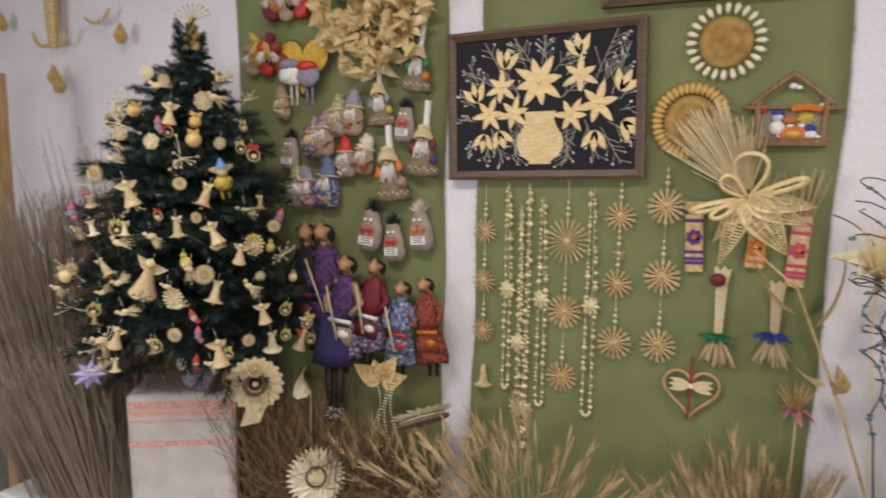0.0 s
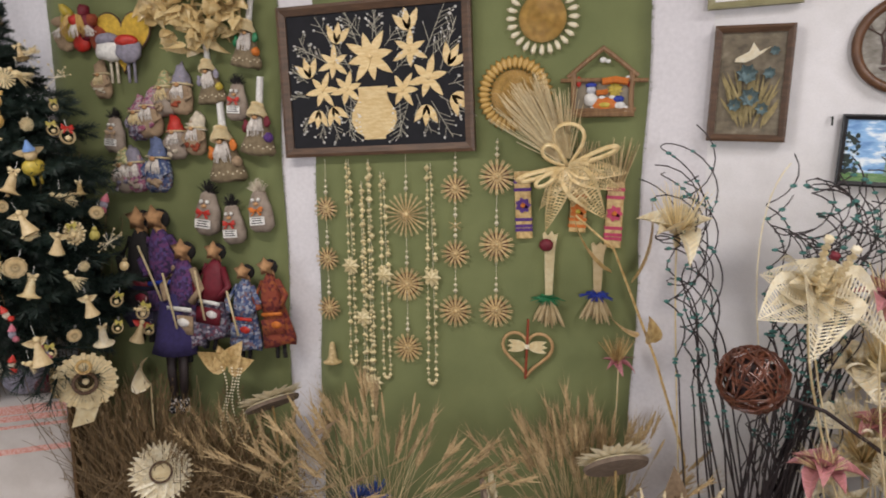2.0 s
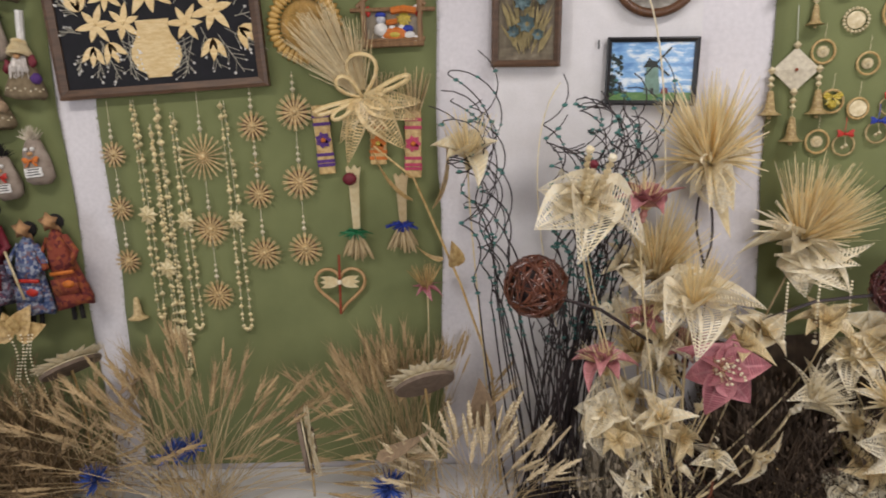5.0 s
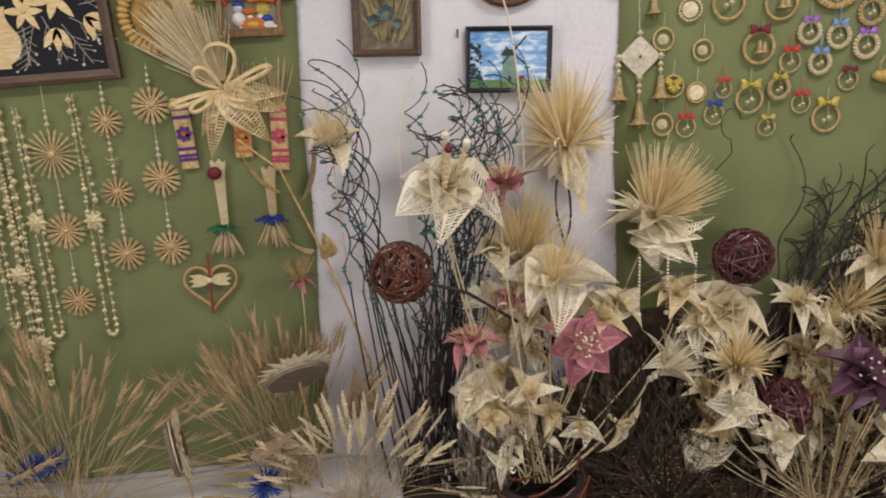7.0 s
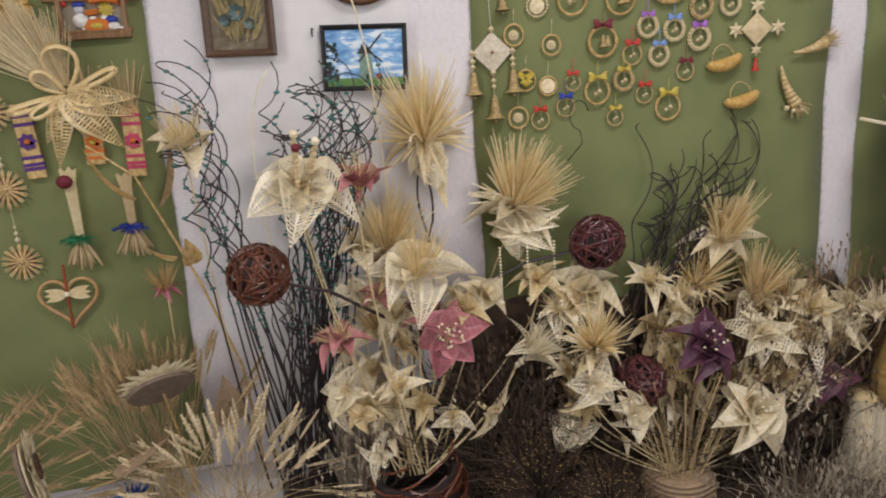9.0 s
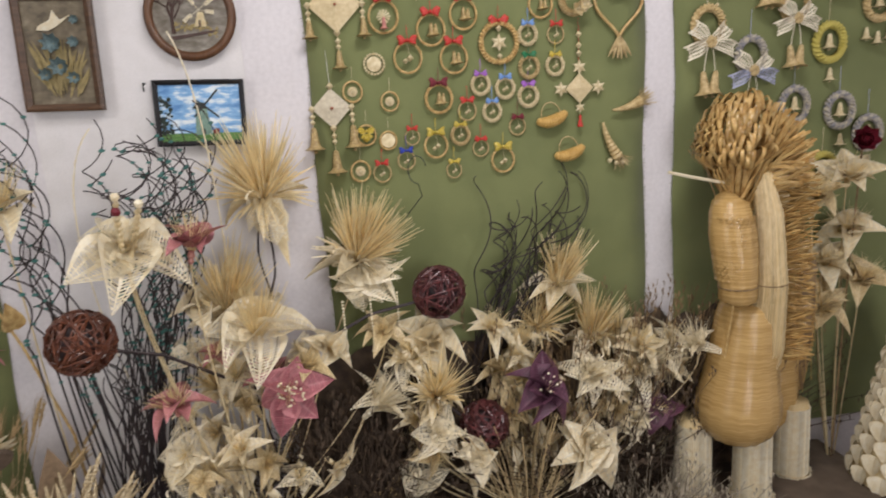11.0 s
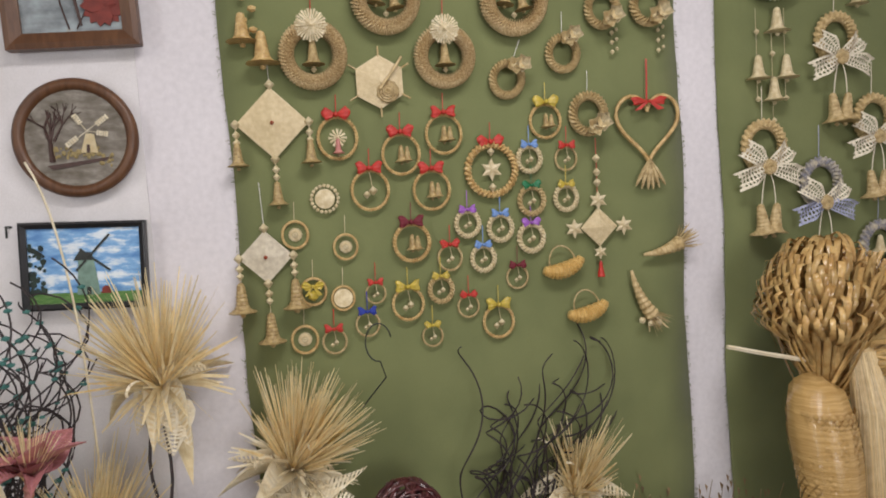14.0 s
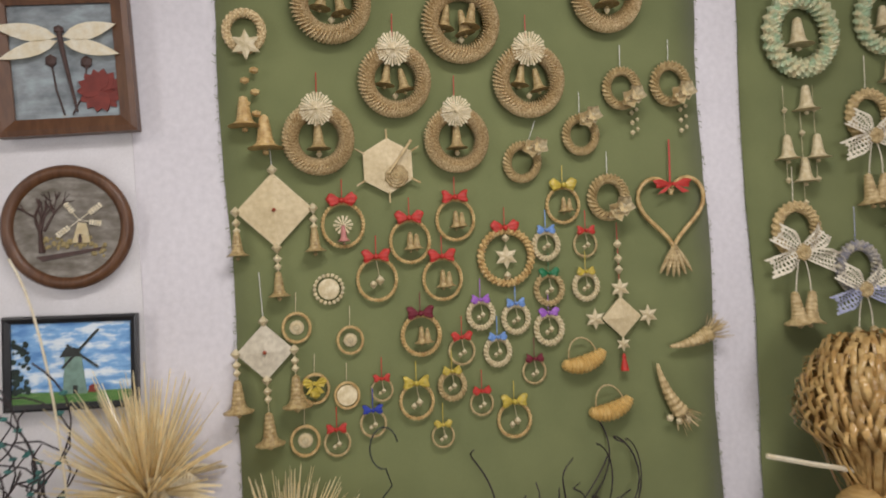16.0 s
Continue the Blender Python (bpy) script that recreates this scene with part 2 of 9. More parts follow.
def cloth_panel(m, x0, x1, z0, z1, seed, drift=0.0):
    """A hanging length of felt: slightly wavy sheet with frayed long edges."""
    rnd = random.Random(seed)
    bm = bmesh.new()
    nx, nz = 14, 40
    grid = []
    for k in range(2):
        rows = []
        for j in range(nz + 1):
            z = z0 + (z1 - z0) * j / nz
            row = []
            for i in range(nx + 1):
                x = x0 + (x1 - x0) * i / nx + drift * (z - 1.2)
                if i in (0, nx):
                    x += 0.006 * math.sin(z * 7 + seed) + rnd.uniform(-0.002, 0.002)
                y = -0.010 - 0.004 * math.sin(x * 9 + seed) * math.cos(z * 2.3 + seed) + 0.004 * k
                row.append(bm.verts.new((x, y, z)))
            rows.append(row)
        grid.append(rows)
    for j in range(nz):
        for i in range(nx):
            a = grid[0]
            bm.faces.new((a[j][i], a[j][i + 1], a[j + 1][i + 1], a[j + 1][i]))
            a = grid[1]
            bm.faces.new((a[j + 1][i], a[j + 1][i + 1], a[j][i + 1], a[j][i]))
    for j in range(nz):
        for i in (0, nx):
            f = (grid[0][j][i], grid[0][j + 1][i], grid[1][j + 1][i], grid[1][j][i])
            bm.faces.new(f if i == 0 else f[::-1])
    ob = part("cloth_panel", bm, GREEN_CLOTH, smooth=True)
    ob.matrix_basis = m
    tagged(ob, "olive green felt cloth hanging flat on the white wall", "cloth", "green wall cloths")
    bm = bmesh.new()
    for j in range(420):
        z = rnd.uniform(z0, z1)
        side = rnd.choice((0, 1))
        x = (x1 if side else x0) + drift * (z - 1.2) + 0.006 * math.sin(z * 7 + seed)
        d = (1 if side else -1) * rnd.uniform(0.002, 0.011)
        tube(bm, [(x, -0.011, z), (x + d * 0.6, -0.012, z + rnd.uniform(-0.004, 0.004)), (x + d, -0.010, z + rnd.uniform(-0.008, 0.006))], 0.0008, 3)
    part("fraying_threads", bm, GREEN_CLOTH, ob)["kind"] = "stuff"
    return ob


cloth_panel(WALL_A, -1.965, -0.855, -0.12, 2.75, 1)
cloth_panel(WALL_A, -0.705, 0.592, -0.12, 2.75, 2, 0.012)
cloth_panel(WALL_B, 1.150, 2.453, -0.12, 2.75, 3)
cloth_panel(WALL_B, 2.583, 3.78, -0.12, 2.75, 4)

# a thin white lining sheet behind the pictures
bm = bmesh.new()
box(bm, 0.214, 0.93, -0.004, -0.0005, 0.0, 2.7)
ob = part("lining_sheet", bm, WHITE_CLOTH)
ob.matrix_basis = WALL_B
tagged(ob, "thin bright white sheet hung flat behind the pictures", "sheet")

# plain window in the wall behind the walk
win = empty("window_1", Matrix.Translation((1.75, -2.99, 1.50)), "tall white wooden window behind the visitor", "window", "", "structure")
for nm, x0, x1, z0, z1 in (("window_frame", -0.64, -0.56, -0.84, 0.84), ("window_frame", 0.56, 0.64, -0.84, 0.84), ("window_frame", -0.56, 0.56, 0.76, 0.84), ("window_sill", -0.68, 0.68, -0.86, -0.76)):
    bm = bmesh.new()
    box(bm, x0, x1, 0.0, 0.09 if nm == "window_sill" else 0.05, z0, z1, 0.006)
    part(nm, bm, WHITE_WALL, win)

# the low plinth under the sheaves
bm = bmesh.new()
box(bm, -2.9, 0.86, 1.62, 2.325, FLOOR_Z, -0.135, 0.012)
tagged(part("display_plinth", bm, WHITE_CLOTH), "low plinth covered with white linen against the wall", "plinth")
bm = bmesh.new()
box(bm, 0.30, 3.3, -0.62, -0.04, FLOOR_Z, -0.20, 0.012)
ob = part("display_plinth", bm, mat("dark_brown_cloth", (0.12, 0.088, 0.062), 0.95, second=(0.08, 0.058, 0.04), scale=12, bump=0.3, bump_scale=300))
ob.matrix_basis = WALL_B
tagged(ob, "low plinth covered with brown sackcloth under the bouquets", "plinth")

# ---- kit of small shapes ----
def wall_pose(wall, x, z, d=0.0, turn=0.0):
    """A place on a wall: x along it, z up, d in front of the cloth; turn in the plane of the wall."""
    return wall @ Matrix.Translation((x, -0.018 - d, z)) @ Matrix.Rotation(radians(turn), 4, "Y")


def multi(name, pieces, m, label="", category="", group="", smooth=True):
    """One mesh made of several bmeshes with a material each."""
    me = bpy.data.meshes.new(name)
    verts, faces, ids, mats = [], [], [], []
    for bm, material in pieces:
        if material not in mats:
            mats.append(material)
        k = mats.index(material)
        base = len(verts)
        bm.verts.index_update()
        verts += [v.co[:] for v in bm.verts]
        for f in bm.faces:
            faces.append([base + v.index for v in f.verts])
            ids.append(k)
        bm.free()
    me.from_pydata(verts, [], faces)
    for material in mats:
        me.materials.append(material)
    me.polygons.foreach_set("material_index", ids)
    if smooth:
        me.shade_smooth()
    me.update()
    ob = new(name, me)
    ob.matrix_basis = m
    return tagged(ob, label, category, group)


def rope_ring(bm, R, r, ridges=26, squeeze=1.0, twist=1, seg=3, m=None, sides=8, depth=0.28, arc=1.0):
    """A ring of twisted straw rope, lying in the wall's plane (x, z), with slanted ridges."""
    m = m or Matrix()
    n = ridges * seg
    rings = []
    for i in range(n if arc == 1.0 else n + 1):
        a = 2 * math.pi * i / n * arc + math.pi / 2
        ca, sa = math.cos(a), math.sin(a)
        ring = []
        for j in range(sides):
            b = 2 * math.pi * j / sides
            rr = r * (1 - depth * 0.5 + depth * math.cos(2 * math.pi * i / seg + twist * b))
            ring.append(bm.verts.new(m @ Vector(((R + rr * math.cos(b)) * ca * squeeze, rr * math.sin(b) - r, (R + rr * math.cos(b)) * sa))))
        rings.append(ring)
    pairs = list(zip(rings, rings[1:]))
    if arc == 1.0:
        pairs.append((rings[-1], rings[0]))
    for r0, r1 in pairs:
        for j in range(sides):
            bm.faces.new((r0[j], r0[(j + 1) % sides], r1[(j + 1) % sides], r1[j]))


def bow_shape(bm, w, h, y=-0.02, z=0.0, tails=True):
    """A ribbon bow: two puffed loops, a knot, two tails."""
    for s in (-1, 1):
        n0 = len(bm.verts)
        r = bmesh.ops.create_icosphere(bm, subdivisions=3, radius=0.5)
        for v in r["verts"]:
            t = v.co.x + 0.5
            pinch = 0.30 + 0.80 * t
            fold = math.sin(v.co.z * 19 + s * 2 + w * 900) * (0.3 + 0.7 * t)
            v.co = Vector((s * w * 0.5 * (t ** 0.8) * (1 + 0.10 * math.sin(v.co.z * 9 + w * 700)), y + v.co.y * h * 0.30 * pinch - 0.06 * h * fold, z + h * v.co.z * 1.05 * pinch * (1 + 0.05 * fold) + 0.10 * h * t))
        if s < 0:
            bmesh.ops.reverse_faces(bm, faces=list({f for v in r["verts"] for f in v.link_faces}))
        if tails:
            x0, x1 = s * 0.04 * w, s * 0.34 * w
            vs = [bm.verts.new(p) for p in ((x0 - 0.05 * w, y, z), (x0 + 0.05 * w, y - 0.002, z), (x1 + 0.09 * w, y - 0.004, z - h * 0.75), (x1 - 0.09 * w, y - 0.003, z - h * 0.85))]
            bm.faces.new(vs)
            bm.faces.new([bm.verts.new(v.co + Vector((0, 0.002, 0))) for v in vs[::-1]])
    ball(bm, (0, y - 0.3 * h * 0.5, z), h * 0.2, 1)


def bell_shape(bm, h, r, top=(0, 0, 0), sides=12, ridges=True):
    """A plaited straw bell hanging down from its top."""
    prof = [(r * 0.12, 0), (r * 0.30, -0.05 * h), (r * 0.36, -0.16 * h), (r * 0.41, -0.28 * h), (r * 0.46, -0.40 * h), (r * 0.50, -0.52 * h), (r * 0.55, -0.63 * h), (r * 0.62, -0.73 * h), (r * 0.80, -0.81 * h), (r * 1.18, -0.88 * h), (r * 1.20, -0.90 * h), (r * 0.8, -0.885 * h)]
    if ridges:
        fine = []
        for (a, za), (b, zb) in zip(prof, prof[1:]):
            fine += [(a, za), ((a + b) / 2 * 0.90, (za + zb) / 2)]
        prof = fine + [prof[-1]]
    lathe(bm, prof, sides, Matrix.Translation(top))
    ball(bm, (top[0], top[1], top[2] - 1.0 * h), r * 0.24, 1, (1, 1, 0.8))


def bead(bm, p, r):
    """A folded straw bead: a small octahedron-like diamond."""
    lathe(bm, [(r * 0.15, r), (r, 0.1 * r), (r * 0.9, -0.15 * r), (r * 0.15, -r)], 6, Matrix.Translation(p))


def straw_star(bm, R, rays=16, width=0.09, inner=0.0, y=-0.012, split=True):
    """A straw star: flat straws crossing at the middle, each ray with a forked, flared tip."""
    for i in range(rays):
        a = math.pi * 2 * i / rays
        d, s = Vector((math.cos(a), 0, math.sin(a))), Vector((-math.sin(a), 0, math.cos(a)))
        yy = y - 0.0012 * (i % 4)
        for off in ((-0.55, 0.55) if split else (0,)):
            w0, w1 = R * width * 0.35, R * width * (0.75 if split else 1.3)
            base = d * (R * inner) + s * off * w0
            tip = d * R * (1.0 if i % 2 == 0 else 0.93) + s * off * w1 * 2.2
            vs = [bm.verts.new(base + s * w0 * 0.5 + Vector((0, yy, 0))), bm.verts.new(tip + s * w1 * 0.8 + Vector((0, yy + 0.002, 0))),
                  bm.verts.new(tip - s * w1 * 0.8 + Vector((0, yy + 0.002, 0))), bm.verts.new(base - s * w0 * 0.5 + Vector((0, yy, 0)))]
            top = [bm.verts.new(v.co + Vector((0, -0.0018, 0))) for v in vs]
            bm.faces.new(top[::-1])
            bm.faces.new(vs)
            for k in range(4):
                bm.faces.new((top[k], top[(k + 1) % 4], vs[(k + 1) % 4], vs[k]))
    lathe(bm, [(R * 0.12, -0.002), (R * 0.10, 0.004), (R * 0.03, 0.006)], 8, Matrix.Translation((0, y - 0.004, 0)) @ Matrix.Rotation(radians(90), 4, "X"))


def point_star(bm, R, points=6, y=-0.012, thick=0.006, inner=0.5):
    """A small faceted star with pointed arms."""
    front, back = bm.verts.new((0, y - thick, 0)), bm.verts.new((0, y + thick * 0.4, 0))
    rim = []
    for i in range(points * 2):
        a = math.pi * i / points + math.pi / 2
        rr = R if i % 2 == 0 else R * inner
        rim.append(bm.verts.new((rr * math.cos(a), y, rr * math.sin(a))))
    for i in range(points * 2):
        bm.faces.new((front, rim[i], rim[(i + 1) % (points * 2)]))
        bm.faces.new((back, rim[(i + 1) % (points * 2)], rim[i]))


def diamond_eye(bm, R, steps=7, y=-0.014, sides=4, first=90):
    """A wound thread diamond: square hoops stepping up towards the middle."""
    def hoop(r, yy):
        return [bm.verts.new((r * math.cos(radians(first + 360 / sides * k)), yy, r * math.sin(radians(first + 360 / sides * k)))) for k in range(sides)]
    last = hoop(R, y + 0.008)
    back = last
    for i in range(steps):
        r0, r1 = R * (1 - i / steps), R * (1 - (i + 0.75) / steps)
        rise = 0.011 / steps
        a, b, c = hoop(r0, y - rise * i), hoop(r1, y - rise * i - 0.0004), hoop(max(r1 * 0.985, R * 0.015), y - rise * i + 0.0007)
        for u, v in ((last, a), (a, b), (b, c)):
            for k in range(sides):
                bm.faces.new((u[k], v[k], v[(k + 1) % sides], u[(k + 1) % sides]))
        last = c
    bm.faces.new(last[::-1])
    bm.faces.new(back)


def ribbed_tube(bm, pts, radii, sides=10, ribs=2):
    """One body of coiled straw rope along a line: girth swelling and pinching at each coil."""
    fine_p, fine_r = [], []
    for i in range(len(pts) - 1):
        for k in range(2 * ribs):
            t = k / (2 * ribs)
            fine_p.append(Vector(pts[i]).lerp(Vector(pts[i + 1]), t))
            fine_r.append((radii[i] + (radii[i + 1] - radii[i]) * t) * (1.0 if k % 2 else 0.82))
    fine_p.append(Vector(pts[-1]))
    fine_r.append(radii[-1] * 0.8)
    rings = []
    for i, p in enumerate(fine_p):
        d = (fine_p[min(i + 1, len(fine_p) - 1)] - fine_p[max(i - 1, 0)]).normalized()
        a = d.cross(Vector((0.05, 1, 0.08))).normalized()
        b = d.cross(a)
        rings.append([bm.verts.new(p + fine_r[i] * (math.cos(2 * math.pi * j / sides) * a + math.sin(2 * math.pi * j / sides) * b)) for j in range(sides)])
    for r0, r1 in zip(rings, rings[1:]):
        for j in range(sides):
            bm.faces.new((r0[j], r0[(j + 1) % sides], r1[(j + 1) % sides], r1[j]))
    bm.faces.new(rings[0][::-1])
    bm.faces.new(rings[-1])


def cord(bm, x0, z0, x1, z1, y=-0.008, r=0.0016):
    tube(bm, [(x0, y, z0), ((x0 + x1) / 2, y - 0.001, (z0 + z1) / 2), (x1, y, z1)], r, 4)


def lattice_petal(bm, m, L, W, ribs=12, curl=0.35, cup=0.15, rib=0.0035, solid=False):
    """A petal woven of straw: a rim, a midrib and many cross ribs with gaps between them; bends outwards along its length."""
    def at(t, s):
        w = W * 0.5 * (math.sin(math.pi * min(1, t ** 0.62 * 0.985 + 0.015)) ** 0.9) * (1 - 0.25 * t)
        a = curl * t
        return Vector((s * w, L * t * math.cos(a * 0.8), L * t * math.sin(a) * -1 + cup * abs(s) ** 1.5 * w * 2 + 0.0))
    def quad(p, q, r, s):
        f = bm.faces.new([bm.verts.new(m @ v) for v in (p, q, r, s)])
        f.material_index = 1
    if solid:
        n = 6
        g = [[bm.verts.new(m @ at(0.03 + 0.97 * i / n, s)) for s in (-1, -0.5, 0, 0.5, 1)] for i in range(n + 1)]
        for i in range(n):
            for j in range(4):
                bm.faces.new((g[i][j], g[i][j + 1], g[i + 1][j + 1], g[i + 1][j]))
    if not ribs:
        return
    lift = Vector((0, 0, 0.0012 if solid else 0.0))
    if solid:
        ribs = max(15, ribs)
    for i in range(ribs):
        t = 0.08 + 0.88 * i / (ribs - 1)
        dt = 0.24 / ribs
        for s0, s1 in ((-1, 0), (0, 1)):
            quad(at(t - dt, s0) + lift, at(t - dt + 0.02, s1) + lift, at(t + dt + 0.02, s1) + lift, at(t + dt, s0) + lift)
    n = 7
    for s in (-1.0, 0.0, 1.0):
        e = 0.10 if s == 0 else 0.14
        for i in range(n):
            t0, t1 = 0.02 + 0.98 * i / n, 0.02 + 0.98 * (i + 1) / n
            up = Vector((0, 0, 0.0018))
            quad(at(t0, s - e) + up, at(t0, s + e) + up, at(t1, s + e) + up, at(t1, s - e) + up)
    if not solid:
        for s in (-0.5, 0.5):
            for i in range(n):
                t0, t1 = 0.04 + 0.9 * i / n, 0.04 + 0.9 * (i + 1) / n
                quad(at(t0, s - 0.06), at(t0, s + 0.06), at(t1, s + 0.06), at(t1, s - 0.06))


def bristles(bm, n, L, base_r, spread, rnd, width=0.0022, m=None, bend=0.0, up=(0, 0, 1)):
    """Stiff straw bristles fanning out from a point along +z."""
    m = m or Matrix()
    for _ in range(n):
        a, k = rnd.uniform(0, 2 * math.pi), rnd.random() ** 0.6
        d = Vector((math.cos(a) * math.sin(k * spread), math.sin(a) * math.sin(k * spread), math.cos(k * spread)))
        l = L * rnd.uniform(0.7, 1.05)
        p0 = Vector((math.cos(a), math.sin(a), 0)) * base_r * k
        side = d.cross(Vector((rnd.uniform(-1, 1), rnd.uniform(-1, 1), rnd.uniform(-1, 1)))).normalized() * width * 0.5
        mid = p0 + d * l * 0.55 + Vector((0, 0, -bend * l * k * 0.3))
        tip = p0 + d * l + Vector((0, 0, -bend * l * k))
        vs = [bm.verts.new(m @ v) for v in (p0 - side, p0 + side, mid + side * 1.1, tip + side * 0.4, tip - side * 0.4, mid - side * 1.1)]
        bm.faces.new((vs[0], vs[1], vs[2], vs[5]))
        bm.faces.new((vs[5], vs[2], vs[3], vs[4]))


def bars(bm, w, h, t, z0, z1, bevel=0.003):
    """Not used for writing: the four mitred bars of a picture frame, w by h outside, bar width t, standing from z0 to z1 off the wall."""
    a, b = w / 2, h / 2
    corners_o = [(-a, -b), (a, -b), (a, b), (-a, b)]
    corners_i = [(-a + t, -b + t), (a - t, -b + t), (a - t, b - t), (-a + t, b - t)]
    mid = [((o[0] * 0.65 + i[0] * 0.35), (o[1] * 0.65 + i[1] * 0.35)) for o, i in zip(corners_o, corners_i)]
    rings = [[(p, -z0) for p in corners_o], [(p, -z1 * 0.9) for p in corners_o], [(p, -z1) for p in mid], [(p, -z1 * 0.72) for p in corners_i], [(p, -z0) for p in corners_i]]
    vs = [[bm.verts.new((p[0], y, p[1])) for p, y in ring] for ring in rings]
    for r0, r1 in zip(vs, vs[1:]):
        for k in range(4):
            bm.faces.new((r0[k], r0[(k + 1) % 4], r1[(k + 1) % 4], r1[k]))


def plate(bm, pts, y, thick=0.003):
    """A flat cut-out: an outline of (x, z) with a small thickness."""
    f = [bm.verts.new((x, y - thick, z)) for x, z in pts]
    b = [bm.verts.new((x, y, z)) for x, z in pts]
    bm.faces.new(f)
    n = len(pts)
    for k in range(n):
        bm.faces.new((f[(k + 1) % n], f[k], b[k], b[(k + 1) % n]))


def leaf_outline(x, z, a, L, W, n=6):
    d, s = (math.cos(a), math.sin(a)), (-math.sin(a), math.cos(a))
    left, right = [], []
    for i in range(n + 1):
        t = i / n
        w = W * 0.5 * math.sin(math.pi * t ** 0.8) ** 0.9 if 0 < t < 1 else 0
        c = (x + d[0] * L * t, z + d[1] * L * t)
        left.append((c[0] + s[0] * w, c[1] + s[1] * w))
        if 0 < i < n:
            right.append((c[0] - s[0] * w, c[1] - s[1] * w))
    return left + right[::-1]


def curve_points(p0, p1, p2, n=8):
    p0, p1, p2 = Vector(p0), Vector(p1), Vector(p2)
    return [p0 * (1 - t) ** 2 + p1 * 2 * t * (1 - t) + p2 * t * t for t in (i / n for i in range(n + 1))]

# ---- straw ornaments on the third cloth ----
def ornament(name, x, z, label, category, group="", wall=None, d=0.0, turn=0.0):
    return empty(name, wall_pose(wall or WALL_B, x, z, d, turn), label, category, group)


def hanging(parent, x0, z0, x1, z1, material, r=0.0016):
    bm = bmesh.new()
    cord(bm, x0, z0, x1, z1, r=r)
    part("hanging_cord", bm, material, parent)


def add_bow(parent, w, z, material, h=None, y=-0.016):
    bm = bmesh.new()
    bow_shape(bm, w * 1.02, h or w * 0.60, y, z, w > 0.09)
    part("bow", bm, material, parent, smooth=True)


STRAW_BELL = mat("bell_straw", (0.50, 0.38, 0.18), 0.38, second=(0.28, 0.19, 0.075), scale=110, bump=0.4, bump_scale=350)


def add_bell(parent, h, r, p, material=None, swing=None):
    """A straw bell; swing tips it about its top, in degrees."""
    bm = bmesh.new()
    bell_shape(bm, h, r, p)
    if swing:
        top = Matrix.Translation(p)
        bm.transform(top @ Euler([radians(a) for a in swing]).to_matrix().to_4x4() @ top.inverted())
    part("bell", bm, material or STRAW_BELL, parent)


def big_wreath(x, z, D, bells=1, rosette=True):
    w = ornament("straw_wreath", x, z, "large twisted straw wreath with bells and a straw rosette" if rosette else "large twisted straw wreath with hanging bells", "wreath", "large straw wreaths")
    bm = bmesh.new()
    R, r = D * 0.40, D * 0.102
    rope_ring(bm, R, r * 1.04, 56, 0.97, 6, 4, None, 26, 0.34)
    part("ring", bm, STRAW_WREATH, w)
    if rosette:
        bm = bmesh.new()
        straw_star(bm, D * 0.24, 30, 0.062, 0.0, -0.022, False)
        r = part("rosette", bm, ORN_PALE, w)
        r["kind"] = "stuff"
        r.matrix_basis = Matrix.Translation((0, -0.016, D * 0.40))
    hanging(w, 0, R * 1.05, 0.004, R + 0.10, RED)
    n = bells
    for k in range(n):
        off = (k - (n - 1) / 2) * D * 0.16
        add_bell(w, D * (0.42 if n == 1 else 0.34), D * (0.145 if n == 1 else 0.115), (off, -0.02 - 0.006 * k, D * 0.23 - 0.016 * (k % 2)), STRAW_BELL, (0, 10 * (-1) ** k, 0) if n > 1 else None)
    bm = bmesh.new()
    bead(bm, (0, -0.02, -D * 0.22), D * 0.045)
    part("bead", bm, ORN_PALE, w)
    return w


STRAW_WREATH = mat("wreath_straw", (0.82, 0.68, 0.41), 0.24, second=(0.40, 0.27, 0.12), scale=210, bump=0.3, bump_scale=320)
STRAW_TAN = mat("tan_twisted_straw", (0.62, 0.45, 0.20), 0.36, second=(0.40, 0.25, 0.09), scale=60, bump=0.25, bump_scale=300)

for x, z, D, n in ((1.593, 2.113, 0.19, 2), (1.952, 2.104, 0.196, 2), (1.389, 1.968, 0.182, 1), (1.747, 1.954, 0.172, 1)):
    big_wreath(x, z, D, n)
for x, z, D, n in ((1.441, 2.315, 0.205, 2), (1.776, 2.259, 0.208, 3), (2.185, 2.332, 0.202, 1)):
    big_wreath(x, z, D, n, False)


